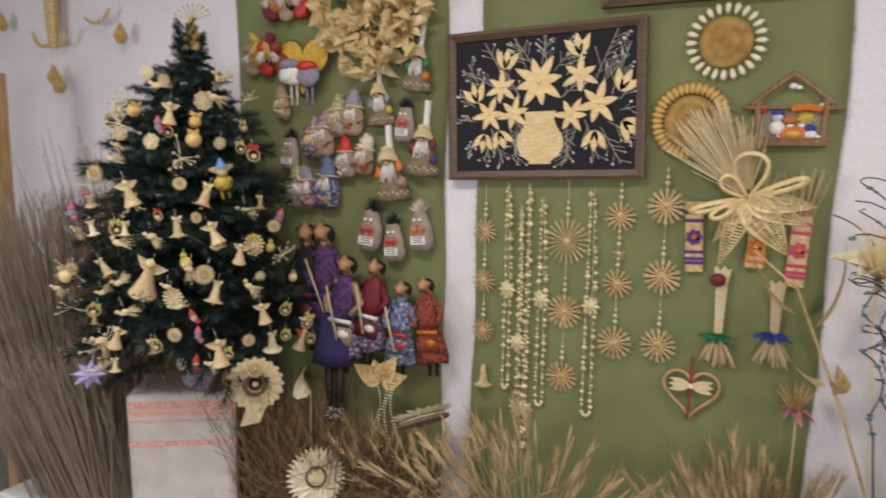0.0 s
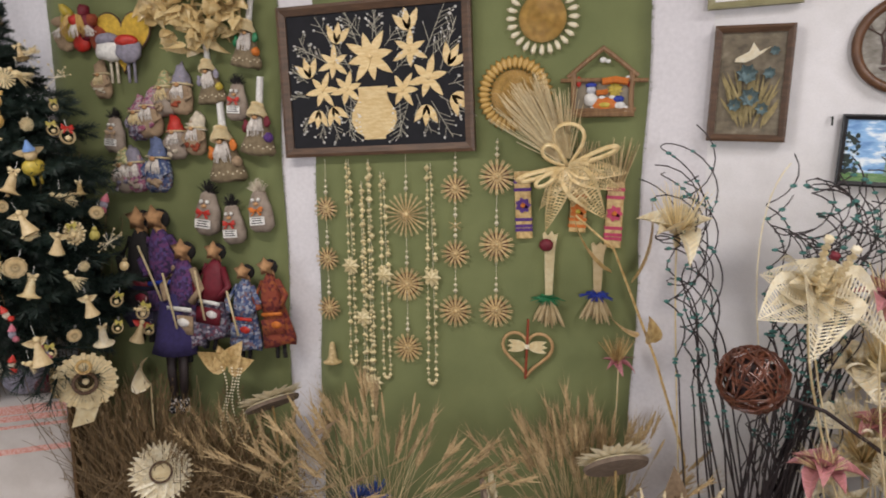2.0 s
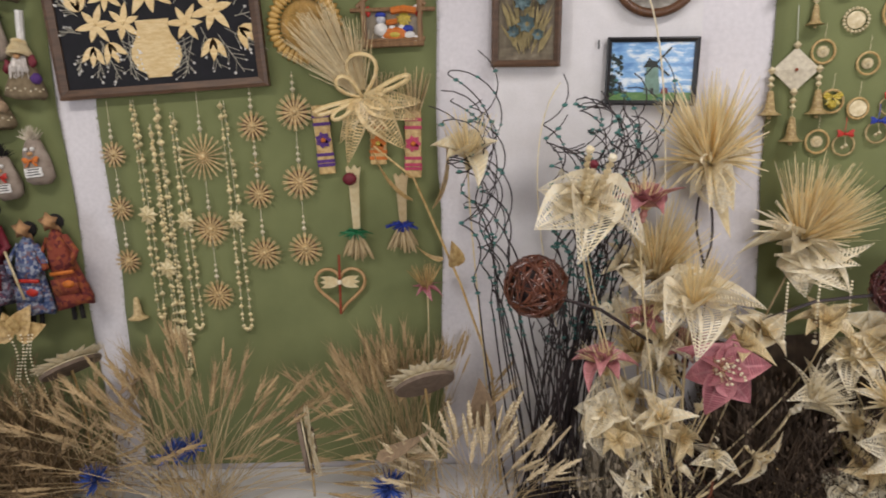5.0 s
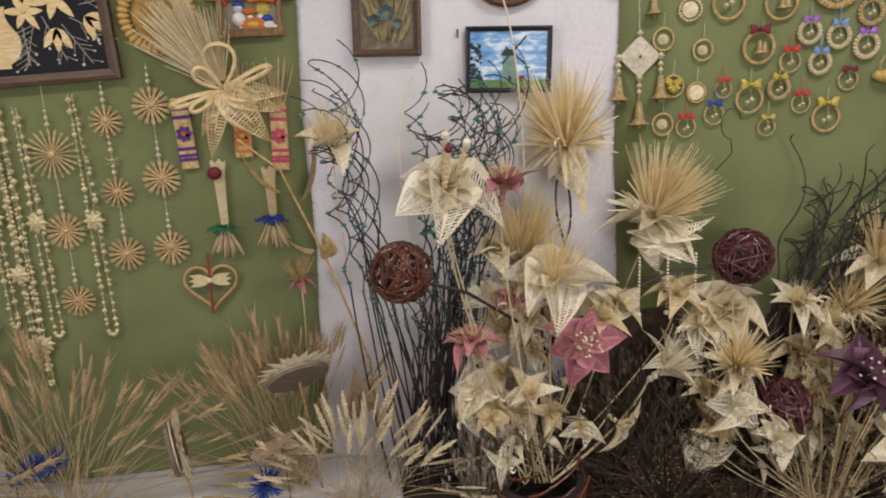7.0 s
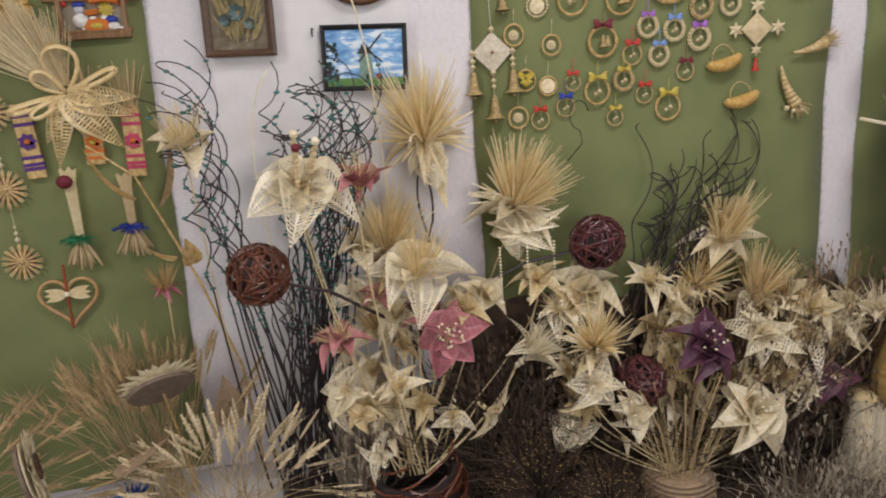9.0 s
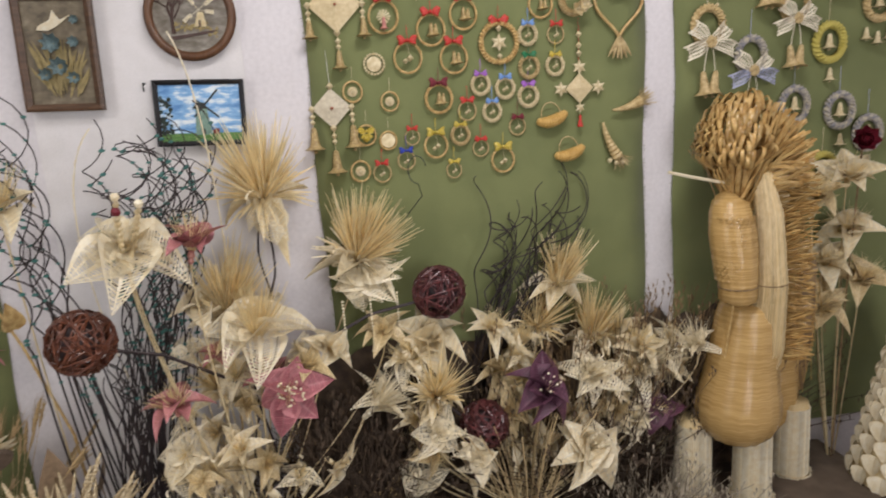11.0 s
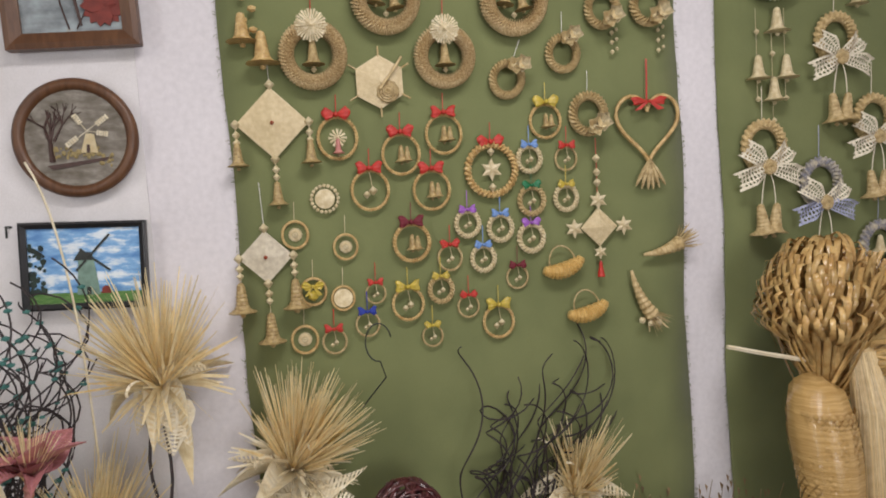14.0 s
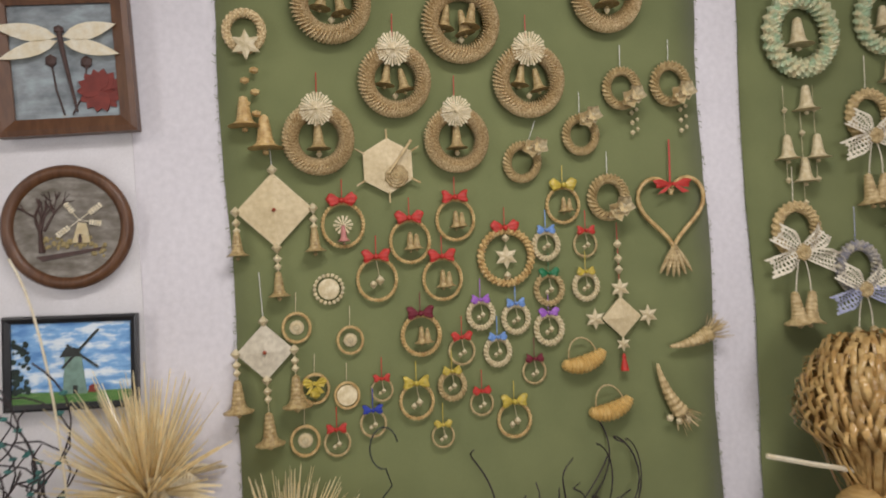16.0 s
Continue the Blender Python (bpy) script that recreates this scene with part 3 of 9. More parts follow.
def petal_wreath(x, z, D, flower=True, turn=0.0, side=-1, beads=True):
    w = ornament("flower_wreath", x, z, "small twisted straw wreath with pale straw flowers", "wreath", "flower wreaths", turn=turn)
    bm = bmesh.new()
    rope_ring(bm, D * 0.38, D * 0.10, 30, 0.92, 4, 4, None, 18, 0.30)
    part("ring", bm, ORN_STRAW, w)
    rnd = random.Random(int(x * 1000))
    for k in range(2):
        bm = bmesh.new()
        for j in range(5):
            a = 2 * math.pi * j / 5 + k
            lattice_petal(bm, Matrix.Translation((0, -0.002 * (j % 3), 0)) @ Matrix.Rotation(math.pi / 2 - a, 4, "Y") @ Matrix.Rotation(radians(100), 4, "X"), D * 0.27, D * 0.27, 0, -0.5, 0.5, 0.003, True)
        ball(bm, (0, -0.008, 0), D * 0.05, 1)
        f = part("flower", bm, ORN_PALE if k else STRAW_PALE, w, smooth=True)
        f.matrix_basis = Matrix.Translation((D * (0.05 + 0.17 * k) * side * -1, -0.030, D * (0.30 * (1 if flower == "top" else -1) + 0.1 * k)))
    if beads:
        bm = bmesh.new()
        for k in range(3):
            bead(bm, (D * 0.22, -0.008, -D * (0.55 + 0.22 * k)), 0.007)
            bead(bm, (D * 0.34, -0.008, -D * (0.48 + 0.22 * k)), 0.006)
        part("bead_string", bm, ORN_PALE, w)
    hanging(w, 0, D * 0.4, 0.003, D * 0.4 + 0.07, WHITE, 0.001)
    return w


petal_wreath(1.923, 1.887, 0.118, "top", 20, beads=False)
petal_wreath(2.091, 1.954, 0.118, "top", beads=False)
petal_wreath(2.216, 2.077, 0.124)
petal_wreath(2.358, 2.086, 0.132)
petal_wreath(2.159, 1.78, 0.135, beads=False)


def ribbon_ring(x, z, D, ribbon, straw, inner="bead", ridges=30, thick=0.06, squeeze=0.95, bow_size=0.62, colour_name="red"):
    w = ornament("ribbon_ring", x, z, f"small plaited straw ring with a {colour_name} ribbon bow", "ornament", "ribboned straw rings")
    bm = bmesh.new()
    rope_ring(bm, D * 0.45, D * thick, ridges, squeeze, 2, 4, None, 9, 0.30)
    part("ring", bm, straw, w)
    add_bow(w, D * bow_size, D * 0.50, ribbon)
    hanging(w, 0, D * 0.5, 0.002, D * 0.5 + 0.055, ribbon, 0.0014)
    if inner == "bell":
        add_bell(w, D * 0.42, D * 0.15, (0.0, -0.012, D * 0.20))
        add_bell(w, D * 0.36, D * 0.13, (D * 0.13, -0.018, D * 0.16))
    elif inner == "angel":
        bm = bmesh.new()
        straw_star(bm, D * 0.20, 12, 0.12, 0, -0.014, False)
        part("angel_figure", bm, ORN_PALE, w)["kind"] = "stuff"
        add_bell(w, D * 0.40, D * 0.12, (0, -0.016, D * 0.02), STRAW_ROSE)
    elif inner == "star":
        bm = bmesh.new()
        point_star(bm, D * 0.215, 6)
        part("star", bm, ORN_PALE, w)
        bm = bmesh.new()
        bead(bm, (0, -0.014, -D * 0.32), D * 0.07)
        part("bead", bm, ORN_PALE, w)
        bm = bmesh.new()
        bead(bm, (0, -0.014, D * 0.32), D * 0.07)
        part("bead", bm, ORN_PALE, w)
    elif inner == "rose":
        bm = bmesh.new()
        for k in range(4):
            rope_ring(bm, D * (0.06 + 0.05 * k), D * 0.035, 10, 1, 1, 2, Matrix.Translation((0, -0.004 + 0.002 * k, 0)), 5, 0.2)
        part("rose", bm, ORN_PALE, w)
    else:
        bm = bmesh.new()
        bead(bm, (D * 0.06, -0.012, -D * 0.02), D * 0.10)
        part("bead", bm, ORN_PALE, w)
        bm = bmesh.new()
        bead(bm, (-D * 0.09, -0.014, -D * 0.10), D * 0.085)
        part("bead", bm, ORN_PALE, w)
        bm = bmesh.new()
        cord(bm, D * 0.06, -D * 0.02, 0.0, D * 0.42, -0.010, 0.001)
        part("bead_thread", bm, ORN_PALE, w)
    return w


for x, z, D, inner in ((1.438, 1.745, 0.125, "angel"), (1.609, 1.692, 0.122, "bell"), (1.733, 1.742, 0.118, "bell"), (1.517, 1.598, 0.120, "bead"), (1.689, 1.588, 0.120, "bell")):
    ribbon_ring(x, z, D, RED, STRAW_TAN, inner, 36, 0.042, 0.93, 0.58)
ribbon_ring(1.863, 1.635, 0.156, RED, STRAW_TAN, "star", 34, 0.070, 0.98, 0.46)
ribbon_ring(1.623, 1.445, 0.115, WINE, STRAW_TAN, "bell", 34, 0.055, 0.95, 0.6, "wine red")
for x, z, D, rib, name_of in ((1.729, 1.393, 0.078, RED, "red"), (1.774, 1.250, 0.070, RED, "red"), (1.389, 1.185, 0.075, RED, "red"), (1.512, 1.310, 0.063, RED, "red"), (2.088, 1.655, 0.074, RED, "red"), (1.923, 1.322, 0.072, WINE, "wine red"), (1.484, 1.225, 0.075, BLUE, "deep blue"), (1.601, 1.272, 0.100, YELLOW, "yellow"), (1.860, 1.198, 0.102, YELLOW, "yellow"), (1.665, 1.174, 0.066, YELLOW, "yellow"), (2.031, 1.765, 0.105, YELLOW, "yellow")):
    ribbon_ring(x, z, D, rib, STRAW_TAN if D > 0.074 and name_of == "yellow" else ORN_STRAW, "bell" if D > 0.103 else "bead", 26, 0.048, 0.95, 0.68, name_of)
for x, z, D, rib, name_of in ((1.785, 1.487, 0.079, VIOLET, "shiny violet"), (1.880, 1.469, 0.081, SKY, "shiny light blue"), (1.825, 1.385, 0.078, SKY, "shiny light blue"), (1.970, 1.434, 0.086, VIOLET, "shiny violet"), (1.976, 1.660, 0.080, SKY, "shiny light blue"), (1.977, 1.541, 0.086, GREEN, "dark green"), (2.081, 1.542, 0.078, YELLOW, "yellow"), (1.697, 1.306, 0.078, YELLOW, "golden")):
    ribbon_ring(x, z, D, rib, ORN_PALE if name_of not in ("dark green", "golden") else ORN_STRAW, "bead", 22, 0.105, 0.92, 0.62, name_of)


def plain_ring(x, z, D, kind):
    w = ornament("round_pendant", x, z, {"rose": "straw ring around a coiled straw rose", "disc": "flat pale straw disc in a ring", "gold": "straw ring with a shiny golden foil bow", "lace": "round straw pendant with a scalloped edge"}[kind], "ornament", "round straw pendants")
    bm = bmesh.new()
    if kind == "lace":
        lathe(bm, [(D * 0.02, 0.008), (D * 0.2, 0.006), (D * 0.32, 0.004), (D * 0.33, 0)], 20, Matrix.Rotation(radians(90), 4, "X"))
        for k in range(20):
            a = 2 * math.pi * k / 20
            ball(bm, (D * 0.43 * math.cos(a), -0.006, D * 0.43 * math.sin(a)), D * 0.07, 1)
        part("disc", bm, ORN_PALE, w)
        return
    rope_ring(bm, D * 0.46, D * 0.055, 30, 0.93, 1, 2, None, 6, 0.2)
    part("ring", bm, STRAW_TAN, w)
    bm = bmesh.new()
    if kind == "disc":
        lathe(bm, [(D * 0.02, 0.006), (D * 0.36, 0.005), (D * 0.38, 0)], 24, Matrix.Rotation(radians(90), 4, "X"))
    elif kind == "rose":
        for k in range(5):
            rope_ring(bm, D * (0.04 + 0.042 * k), D * 0.03, 12, 1, 1, 2, Matrix.Translation((0, 0.002 * k - 0.004, 0)), 5, 0.25)
    else:
        bow_shape(bm, D * 0.7, D * 0.4, -0.016, D * 0.2)
        ball(bm, (0, -0.012, -D * 0.12), D * 0.2, 1)
    part("centre", bm, ORN_PALE if kind != "gold" else YELLOW, w)
    hanging(w, 0, D * 0.5, 0.003, D * 0.5 + 0.05, ORN_PALE, 0.001)


for x, z, D, kind in ((1.391, 1.582, 0.084, "lace"), (1.304, 1.489, 0.080, "rose"), (1.438, 1.446, 0.075, "rose"), (1.341, 1.329, 0.080, "gold"), (1.421, 1.304, 0.072, "disc"), (1.308, 1.198, 0.082, "rose")):
    plain_ring(x, z, D, kind)


THREAD_STRAW = mat("straw_thread", (0.68, 0.57, 0.35), 0.45, second=(0.58, 0.47, 0.27), scale=70, bump=0.2, bump_scale=350)
THREAD_PALE = mat("pale_straw_thread", (0.68, 0.62, 0.48), 0.45, second=(0.54, 0.48, 0.36), scale=70, bump=0.2, bump_scale=350)


def diamond_mobile(x, z, R, bell_h, drop, thread):
    w = ornament("diamond_mobile", x, z, "diamond of wound straw thread with three hanging straw bells", "mobile", "straw diamond mobiles")
    bm = bmesh.new()
    diamond_eye(bm, R, 17)
    part("diamond", bm, thread, w)
    bm = bmesh.new()
    ball(bm, (0, -0.026, 0), 0.006, 1)
    part("diamond_knot", bm, RUST, w)
    hanging(w, 0, R, -0.004, R + 0.13, WHITE, 0.001)
    for px, pz, dz in ((-R, 0, drop * 0.8), (R, 0, drop * 0.8), (0, -R, drop)):
        bm = bmesh.new()
        bead(bm, (px, -0.014, pz), 0.013)
        bead(bm, (px, -0.014, pz - 0.028), 0.011)
        bead(bm, (px, -0.014, pz - 0.048), 0.010)
        cord(bm, px, pz, px, pz - dz, -0.014, 0.001)
        part("bead_string", bm, ORN_PALE, w)
        add_bell(w, bell_h, bell_h * 0.36, (px, -0.018, pz - dz))
    bm = bmesh.new()
    bead(bm, (0, -0.014, R + 0.006), 0.013)
    part("bead", bm, ORN_PALE, w)


diamond_mobile(1.268, 1.792, 0.096, 0.070, 0.060, THREAD_STRAW)
diamond_mobile(1.223, 1.435, 0.072, 0.090, 0.080, THREAD_PALE)
w = ornament("star_mobile", 2.176, 1.450, "wound straw diamond with four small straw stars and a red tassel", "mobile")
bm = bmesh.new()
diamond_eye(bm, 0.056, 12)
part("diamond", bm, THREAD_STRAW, w)
for px, pz in ((0, 0.078), (0.076, 0.0), (-0.076, 0.0), (0, -0.074)):
    bm = bmesh.new()
    point_star(bm, 0.030 if pz >= 0 else 0.022, 6, -0.014)
    part("star", bm, ORN_PALE, w).matrix_basis = Matrix.Translation((px, 0, pz))
bm = bmesh.new()
lathe(bm, [(0.003, 0), (0.006, -0.010), (0.005, -0.014), (0.012, -0.045), (0.010, -0.047)], 8, Matrix.Translation((0, -0.012, -0.10)))
part("tassel", bm, RED, w)
bm = bmesh.new()
for dz in (0.13, 0.16, 0.20):
    bead(bm, (0, -0.012, dz), 0.012)
part("bead_string", bm, ORN_PALE, w)
hanging(w, 0, 0.09, 0.002, 0.26, RED, 0.0014)

# hexagonal web with a little straw spider
w = ornament("hexagon_web", 1.563, 1.892, "hexagonal web of wound straw with a coiled straw rose", "ornament")
bm = bmesh.new()
diamond_eye(bm, 0.073, 16, -0.010, 6, 90)
part("web", bm, THREAD_STRAW, w)
bm = bmesh.new()
for k in range(6):
    a = radians(90 + 60 * k)
    tube(bm, [(0.05 * math.cos(a), -0.008, 0.05 * math.sin(a)), (0.096 * math.cos(a), -0.010, 0.096 * math.sin(a))], 0.0025, 5)
tube(bm, [(0.0, -0.026, -0.02), (0.05, -0.03, 0.045), (0.062, -0.032, 0.062)], 0.004, 5)
part("spokes", bm, ORN_STRAW, w)
bm = bmesh.new()
for k in range(4):
    rope_ring(bm, 0.006 + 0.007 * k, 0.005, 10, 1, 1, 2, Matrix.Translation((0.02, -0.02 + 0.003 * k, -0.028)), 5, 0.25)
part("rose", bm, ORN_STRAW, w)

# star wreath with a bell string at the cloth's edge
w = ornament("star_wreath", 1.221, 2.248, "small straw wreath with a star and a long string of bells", "wreath")
bm = bmesh.new()
rope_ring(bm, 0.046, 0.0125, 24, 0.95, 4, 4, None, 16, 0.17)
part("ring", bm, STRAW_WREATH, w)
bm = bmesh.new()
point_star(bm, 0.040, 6, -0.034)
part("star", bm, ORN_PALE, w).matrix_basis = Matrix.Translation((0.004, 0, -0.040))
bm = bmesh.new()
for k, dz in enumerate((0.10, 0.125, 0.155, 0.185, 0.21)):
    ball(bm, (0.012 * (-1) ** k + 0.006, -0.014, -dz), 0.012, 1, (1.1, 1, 0.8))
part("bead_string", bm, STRAW_TAN, w)
add_bell(w, 0.085, 0.036, (-0.012, -0.016, -0.165), STRAW_TAN)
add_bell(w, 0.095, 0.038, (0.036, -0.022, -0.215), STRAW_TAN)

# heart of straw rope with a red bow and a sheaf
w = ornament("straw_heart", 2.342, 1.731, "plaited straw heart with red bow and small sheaf", "ornament")
bm = bmesh.new()
pts = []
for i in range(41):
    a = 2 * math.pi * i / 40
    pts.append((0.0061 * 16 * math.sin(a) ** 3, -0.010, 0.0068 * (13 * math.cos(a) - 5 * math.cos(2 * a) - 2 * math.cos(3 * a) - math.cos(4 * a)) + 0.012))
tube(bm, pts, 0.0062, 6)
part("heart_rope", bm, STRAW_TAN, w, smooth=True)
add_bow(w, 0.105, 0.075, RED, 0.030, -0.024)
bm = bmesh.new()
rnd = random.Random(5)
for k in range(6):
    a = radians(-90 + (k - 2.5) * 12)
    bm = bmesh.new()
    ribbed_tube(bm, [Vector((0, -0.012 - 0.002 * (k % 3), -0.090)) + Vector((math.cos(a), 0, math.sin(a))) * L for L in (0, 0.02, 0.04, 0.06, 0.08, 0.092)], (0.0025, 0.004, 0.0065, 0.0068, 0.005, 0.0015), 6, 2)
    part("wheat_ear", bm, ORN_STRAW, w)
hanging(w, 0, 0.07, 0.004, 0.20, RED, 0.003)

# straw horns and little baskets
def horn(x, z, L, turn, flip=1):
    w = ornament("straw_horn", x, z, "curled horn of plaited straw with a tassel of ears", "ornament", "straw horns", turn=turn)
    bm = bmesh.new()
    n = 9
    ribbed_tube(bm, [(flip * L * (i / n - 0.5), -0.016, 0.25 * L * (1 - i / n) ** 2 - 0.03) for i in range(n + 1)], [0.005 + 0.020 * i / n for i in range(n + 1)], 10, 1)
    part("horn_body", bm, ORN_STRAW, w)
    bm = bmesh.new()
    bristles(bm, 40, 0.06, 0.014, 0.7, random.Random(3), 0.003, Matrix.Translation((flip * L * 0.46, -0.014, -0.03)) @ Matrix.Rotation(radians(90 * flip), 4, "Y"))
    part("ear_tassel", bm, ORN_STRAW, w)
    return w


horn(2.363, 1.386, 0.12, -28, 1)
w = horn(2.309, 1.250, 0.15, 52, 1)
for p in ((0.085, -0.02, -0.05), (0.06, -0.02, -0.065), (0.10, -0.02, -0.03)):
    bm = bmesh.new()
    ball(bm, p, 0.011, 1)
    part("berry", bm, ORN_PALE, w)
for x, z in ((2.058, 1.350), (2.126, 1.215)):
    w = ornament("straw_basket", x, z, "tiny golden straw basket with a thin looped handle", "basket", "tiny straw baskets", turn=-14)
    bm = bmesh.new()
    arc = [math.pi * (0.10 + 0.80 * i / 7) for i in range(8)]
    ribbed_tube(bm, [(-0.062 * math.cos(a), -0.018, -0.030 * math.sin(a) + 0.012) for a in arc], [0.006 + 0.020 * math.sin(a) for a in arc], 12, 2)
    part("basket_body", bm, STRAW_GOLD, w)
    bm = bmesh.new()
    tube(bm, [(0.040 * math.cos(math.pi * i / 10), -0.016, 0.055 * math.sin(math.pi * i / 10)) for i in range(11)], 0.0022, 5)
    part("basket_handle", bm, ORN_STRAW, w)

# ---- fourth cloth: pale lace wreaths ----
def lace_wreath(x, z, D, straw, accent, kind="bow", name_of="pale"):
    w = ornament("lace_wreath", x, z, f"{name_of} twisted straw wreath with lace ribbon and straw bells", "wreath", "lace straw wreaths")
    bm = bmesh.new()
    rope_ring(bm, D * 0.38, D * (0.105 if straw is MINT else 0.092), 26, 0.90, 3, 4, None, 14, 0.24)
    part("ring", bm, straw, w)
    if kind == "bow":
        for a, L, own in ((52, 0.50, LACE), (-52, 0.52, LACE), (108, 0.60, accent), (-112, 0.58, accent)):
            bm = bmesh.new()
            pm = Matrix.Translation((0, -0.03, -D * 0.36)) @ Matrix.Rotation(radians(a), 4, "Y")
            w0, w1, n = D * 0.05, D * 0.155, 9
            def edge(s, t):
                wide = w0 + (w1 - w0) * min(1, t * 1.5) ** 0.7
                return pm @ Vector((s * wide, -0.014 * math.sin(3 * t) - 0.006 * math.sin(7 * t + 3 * s) - 0.004 * abs(s), D * L * t * (1 + 0.10 * s * s * (t > 0.9))))
            for i in range(n + 1):
                t0, t1 = i / (n + 1), (i + 0.46) / (n + 1)
                for s0, s1 in ((-1, -0.33), (-0.33, 0.33), (0.33, 1)):
                    bm.faces.new([bm.verts.new(edge(s, t)) for s, t in ((s0, t0), (s1, t0), (s1, t1), (s0, t1))])
            for s in (-0.94, -0.5, 0, 0.5, 0.94):
                e = 0.13 if abs(s) > 0.9 else 0.085
                for i in range(6):
                    bm.faces.new([bm.verts.new(edge(s + de, t) + Vector((0, -0.0012, 0))) for de, t in ((-e, i / 6), (e, i / 6), (e, (i + 1) / 6), (-e, (i + 1) / 6))])
            part("lace_ribbon", bm, own, w)
        bm = bmesh.new()
        for k in range(3):
            rope_ring(bm, D * (0.03 + 0.04 * k), D * 0.03, 8, 1, 1, 2, Matrix.Translation((0, -0.04 + 0.002 * k, -D * 0.36)), 5, 0.25)
        part("rose", bm, ORN_STRAW, w)
        for s in (-1, 1):
            add_bell(w, D * 0.56, D * 0.20, (s * D * 0.16, -0.03, -D * 0.98), ORN_STRAW, (0, 8 * s, 0))
            bm = bmesh.new()
            tube(bm, curve_points((0, -0.03, -D * 0.36), (s * D * 0.12, -0.035, -D * 0.6), (s * D * 0.13, -0.03, -D * 1.0), 5), 0.0018, 4)
            part("bell_cord", bm, LACE, w)
    else:
        add_bell(w, D * 0.34, D * 0.14, (0, -0.016, D * 0.18), ORN_PALE)
        for k in range(3 if kind == "drops" else 1):
            off = (k - 1) * D * 0.3 if kind == "drops" else D * 0.05
            add_bell(w, D * 0.30, D * 0.12, (off, -0.016, -D * (0.55 + 0.1 * (k % 2))), ORN_PALE)
    hanging(w, 0, D * 0.45, 0.002, D * 0.45 + 0.1, accent, 0.0013)
    return w


LACE = mat("cream_lace", (0.76, 0.70, 0.56), 0.8, second=(0.66, 0.60, 0.46), scale=90)
BLUE_LACE = mat("grey_blue_lace", (0.40, 0.42, 0.52), 0.8, second=(0.30, 0.32, 0.46), scale=90)
MINT = mat("mint_and_straw", (0.64, 0.55, 0.33), 0.45, second=(0.33, 0.45, 0.28), scale=42, bump=0.2)
LIME = mat("yellow_green_straw", (0.55, 0.48, 0.13), 0.5, second=(0.42, 0.36, 0.08), scale=30)
GREYSTRAW = mat("straw_with_blue_thread", (0.56, 0.50, 0.36), 0.5, second=(0.20, 0.20, 0.24), scale=60)
lace_wreath(2.713, 1.658, 0.178, ORN_STRAW, LACE)
lace_wreath(2.903, 1.537, 0.172, GREYSTRAW, BLUE_LACE, "bow", "grey blue laced")
lace_wreath(2.965, 1.975, 0.172, ORN_STRAW, LACE)
lace_wreath(3.091, 1.727, 0.165, ORN_STRAW, LACE)
lace_wreath(2.754, 2.215, 0.265, MINT, GREEN, "bell", "mint striped")
lace_wreath(3.030, 2.255, 0.22, MINT, GREEN, "bell", "mint striped")
for x, z, D, st, kind, nm in ((3.256, 1.569, 0.185, LIME, "bell", "yellow green"), (3.322, 1.292, 0.175, GREYSTRAW, "bell", "blue striped"), (3.108, 1.329, 0.172, GREYSTRAW, "bell", "blue striped"), (3.464, 1.19, 0.175, GREYSTRAW, "bell", "blue striped"), (3.255, 1.05, 0.17, LIME, "drops", "yellow green"), (3.48, 1.72, 0.18, ORN_STRAW, "drops", "pale"), (3.28, 2.02, 0.17, ORN_STRAW, "bow", "pale"), (3.5, 2.05, 0.17, ORN_STRAW, "bell", "pale")):
    lace_wreath(x, z, D, st, LACE if kind == "bow" else BLUE_LACE if st is GREYSTRAW else ORN_PALE, kind, nm)
w = ornament("bell_mobile", 2.750, 1.890, "three small straw bells on green threads", "mobile")
for px, pz in ((-0.047, 0.040), (0.047, 0.040), (0.004, -0.026)):
    add_bell(w, 0.078, 0.031, (px, -0.014, pz), ORN_PALE)
    bm = bmesh.new()
    bead(bm, (px, -0.010, pz + 0.07), 0.009)
    bead(bm, (px, -0.010, pz - 0.13), 0.009)
    cord(bm, px, pz + 0.14, px, pz - 0.13, -0.006, 0.0009)
    part("bead_string", bm, ORN_PALE, w)

# ---- pictures ----
def picture(x, z, w, h, bar, frame_material, back_material, label, wall, depth=0.03, turn=0.0):
    p = empty("framed_picture", wall_pose(wall, x, z, 0.002, turn), label, "picture", "pictures on the wall")
    bm = bmesh.new()
    bars(bm, w, h, bar, 0.0, depth)
    part("frame", bm, frame_material, p)
    bm = bmesh.new()
    box(bm, -w / 2 + bar * 0.9, w / 2 - bar * 0.9, -depth * 0.5, -0.001, -h / 2 + bar * 0.9, h / 2 - bar * 0.9)
    part("backing", bm, back_material, p)
    return p, -depth * 0.5


INLAY = mat("straw_inlay", (0.74, 0.58, 0.31), 0.35, second=(0.62, 0.44, 0.20), scale=30, stretch=(1, 1, 4), island=0.15, bump=0.1)
TWIG_INLAY = mat("pale_inlay_twigs", (0.48, 0.45, 0.36), 0.6, scale=50)
# straw bouquet on black
p, y0 = picture(-0.434, 1.734, 0.792, 0.592, 0.036, WOOD_DARK, BLACK_CLOTH, "black panel with a straw lily bouquet in a dark wooden frame", WALL_A, 0.036, -2.0)
bm = bmesh.new()
vase = [(0.045, -0.235), (0.045, -0.222), (0.075, -0.205), (0.094, -0.165), (0.092, -0.13), (0.065, -0.085), (0.058, -0.06), (0.063, -0.03)]
plate(bm, [(x - 0.008, z) for x, z in vase] + [(-x - 0.008, z) for x, z in vase[::-1]], y0, 0.004)
part("vase", bm, INLAY, p)
rnd = random.Random(8)


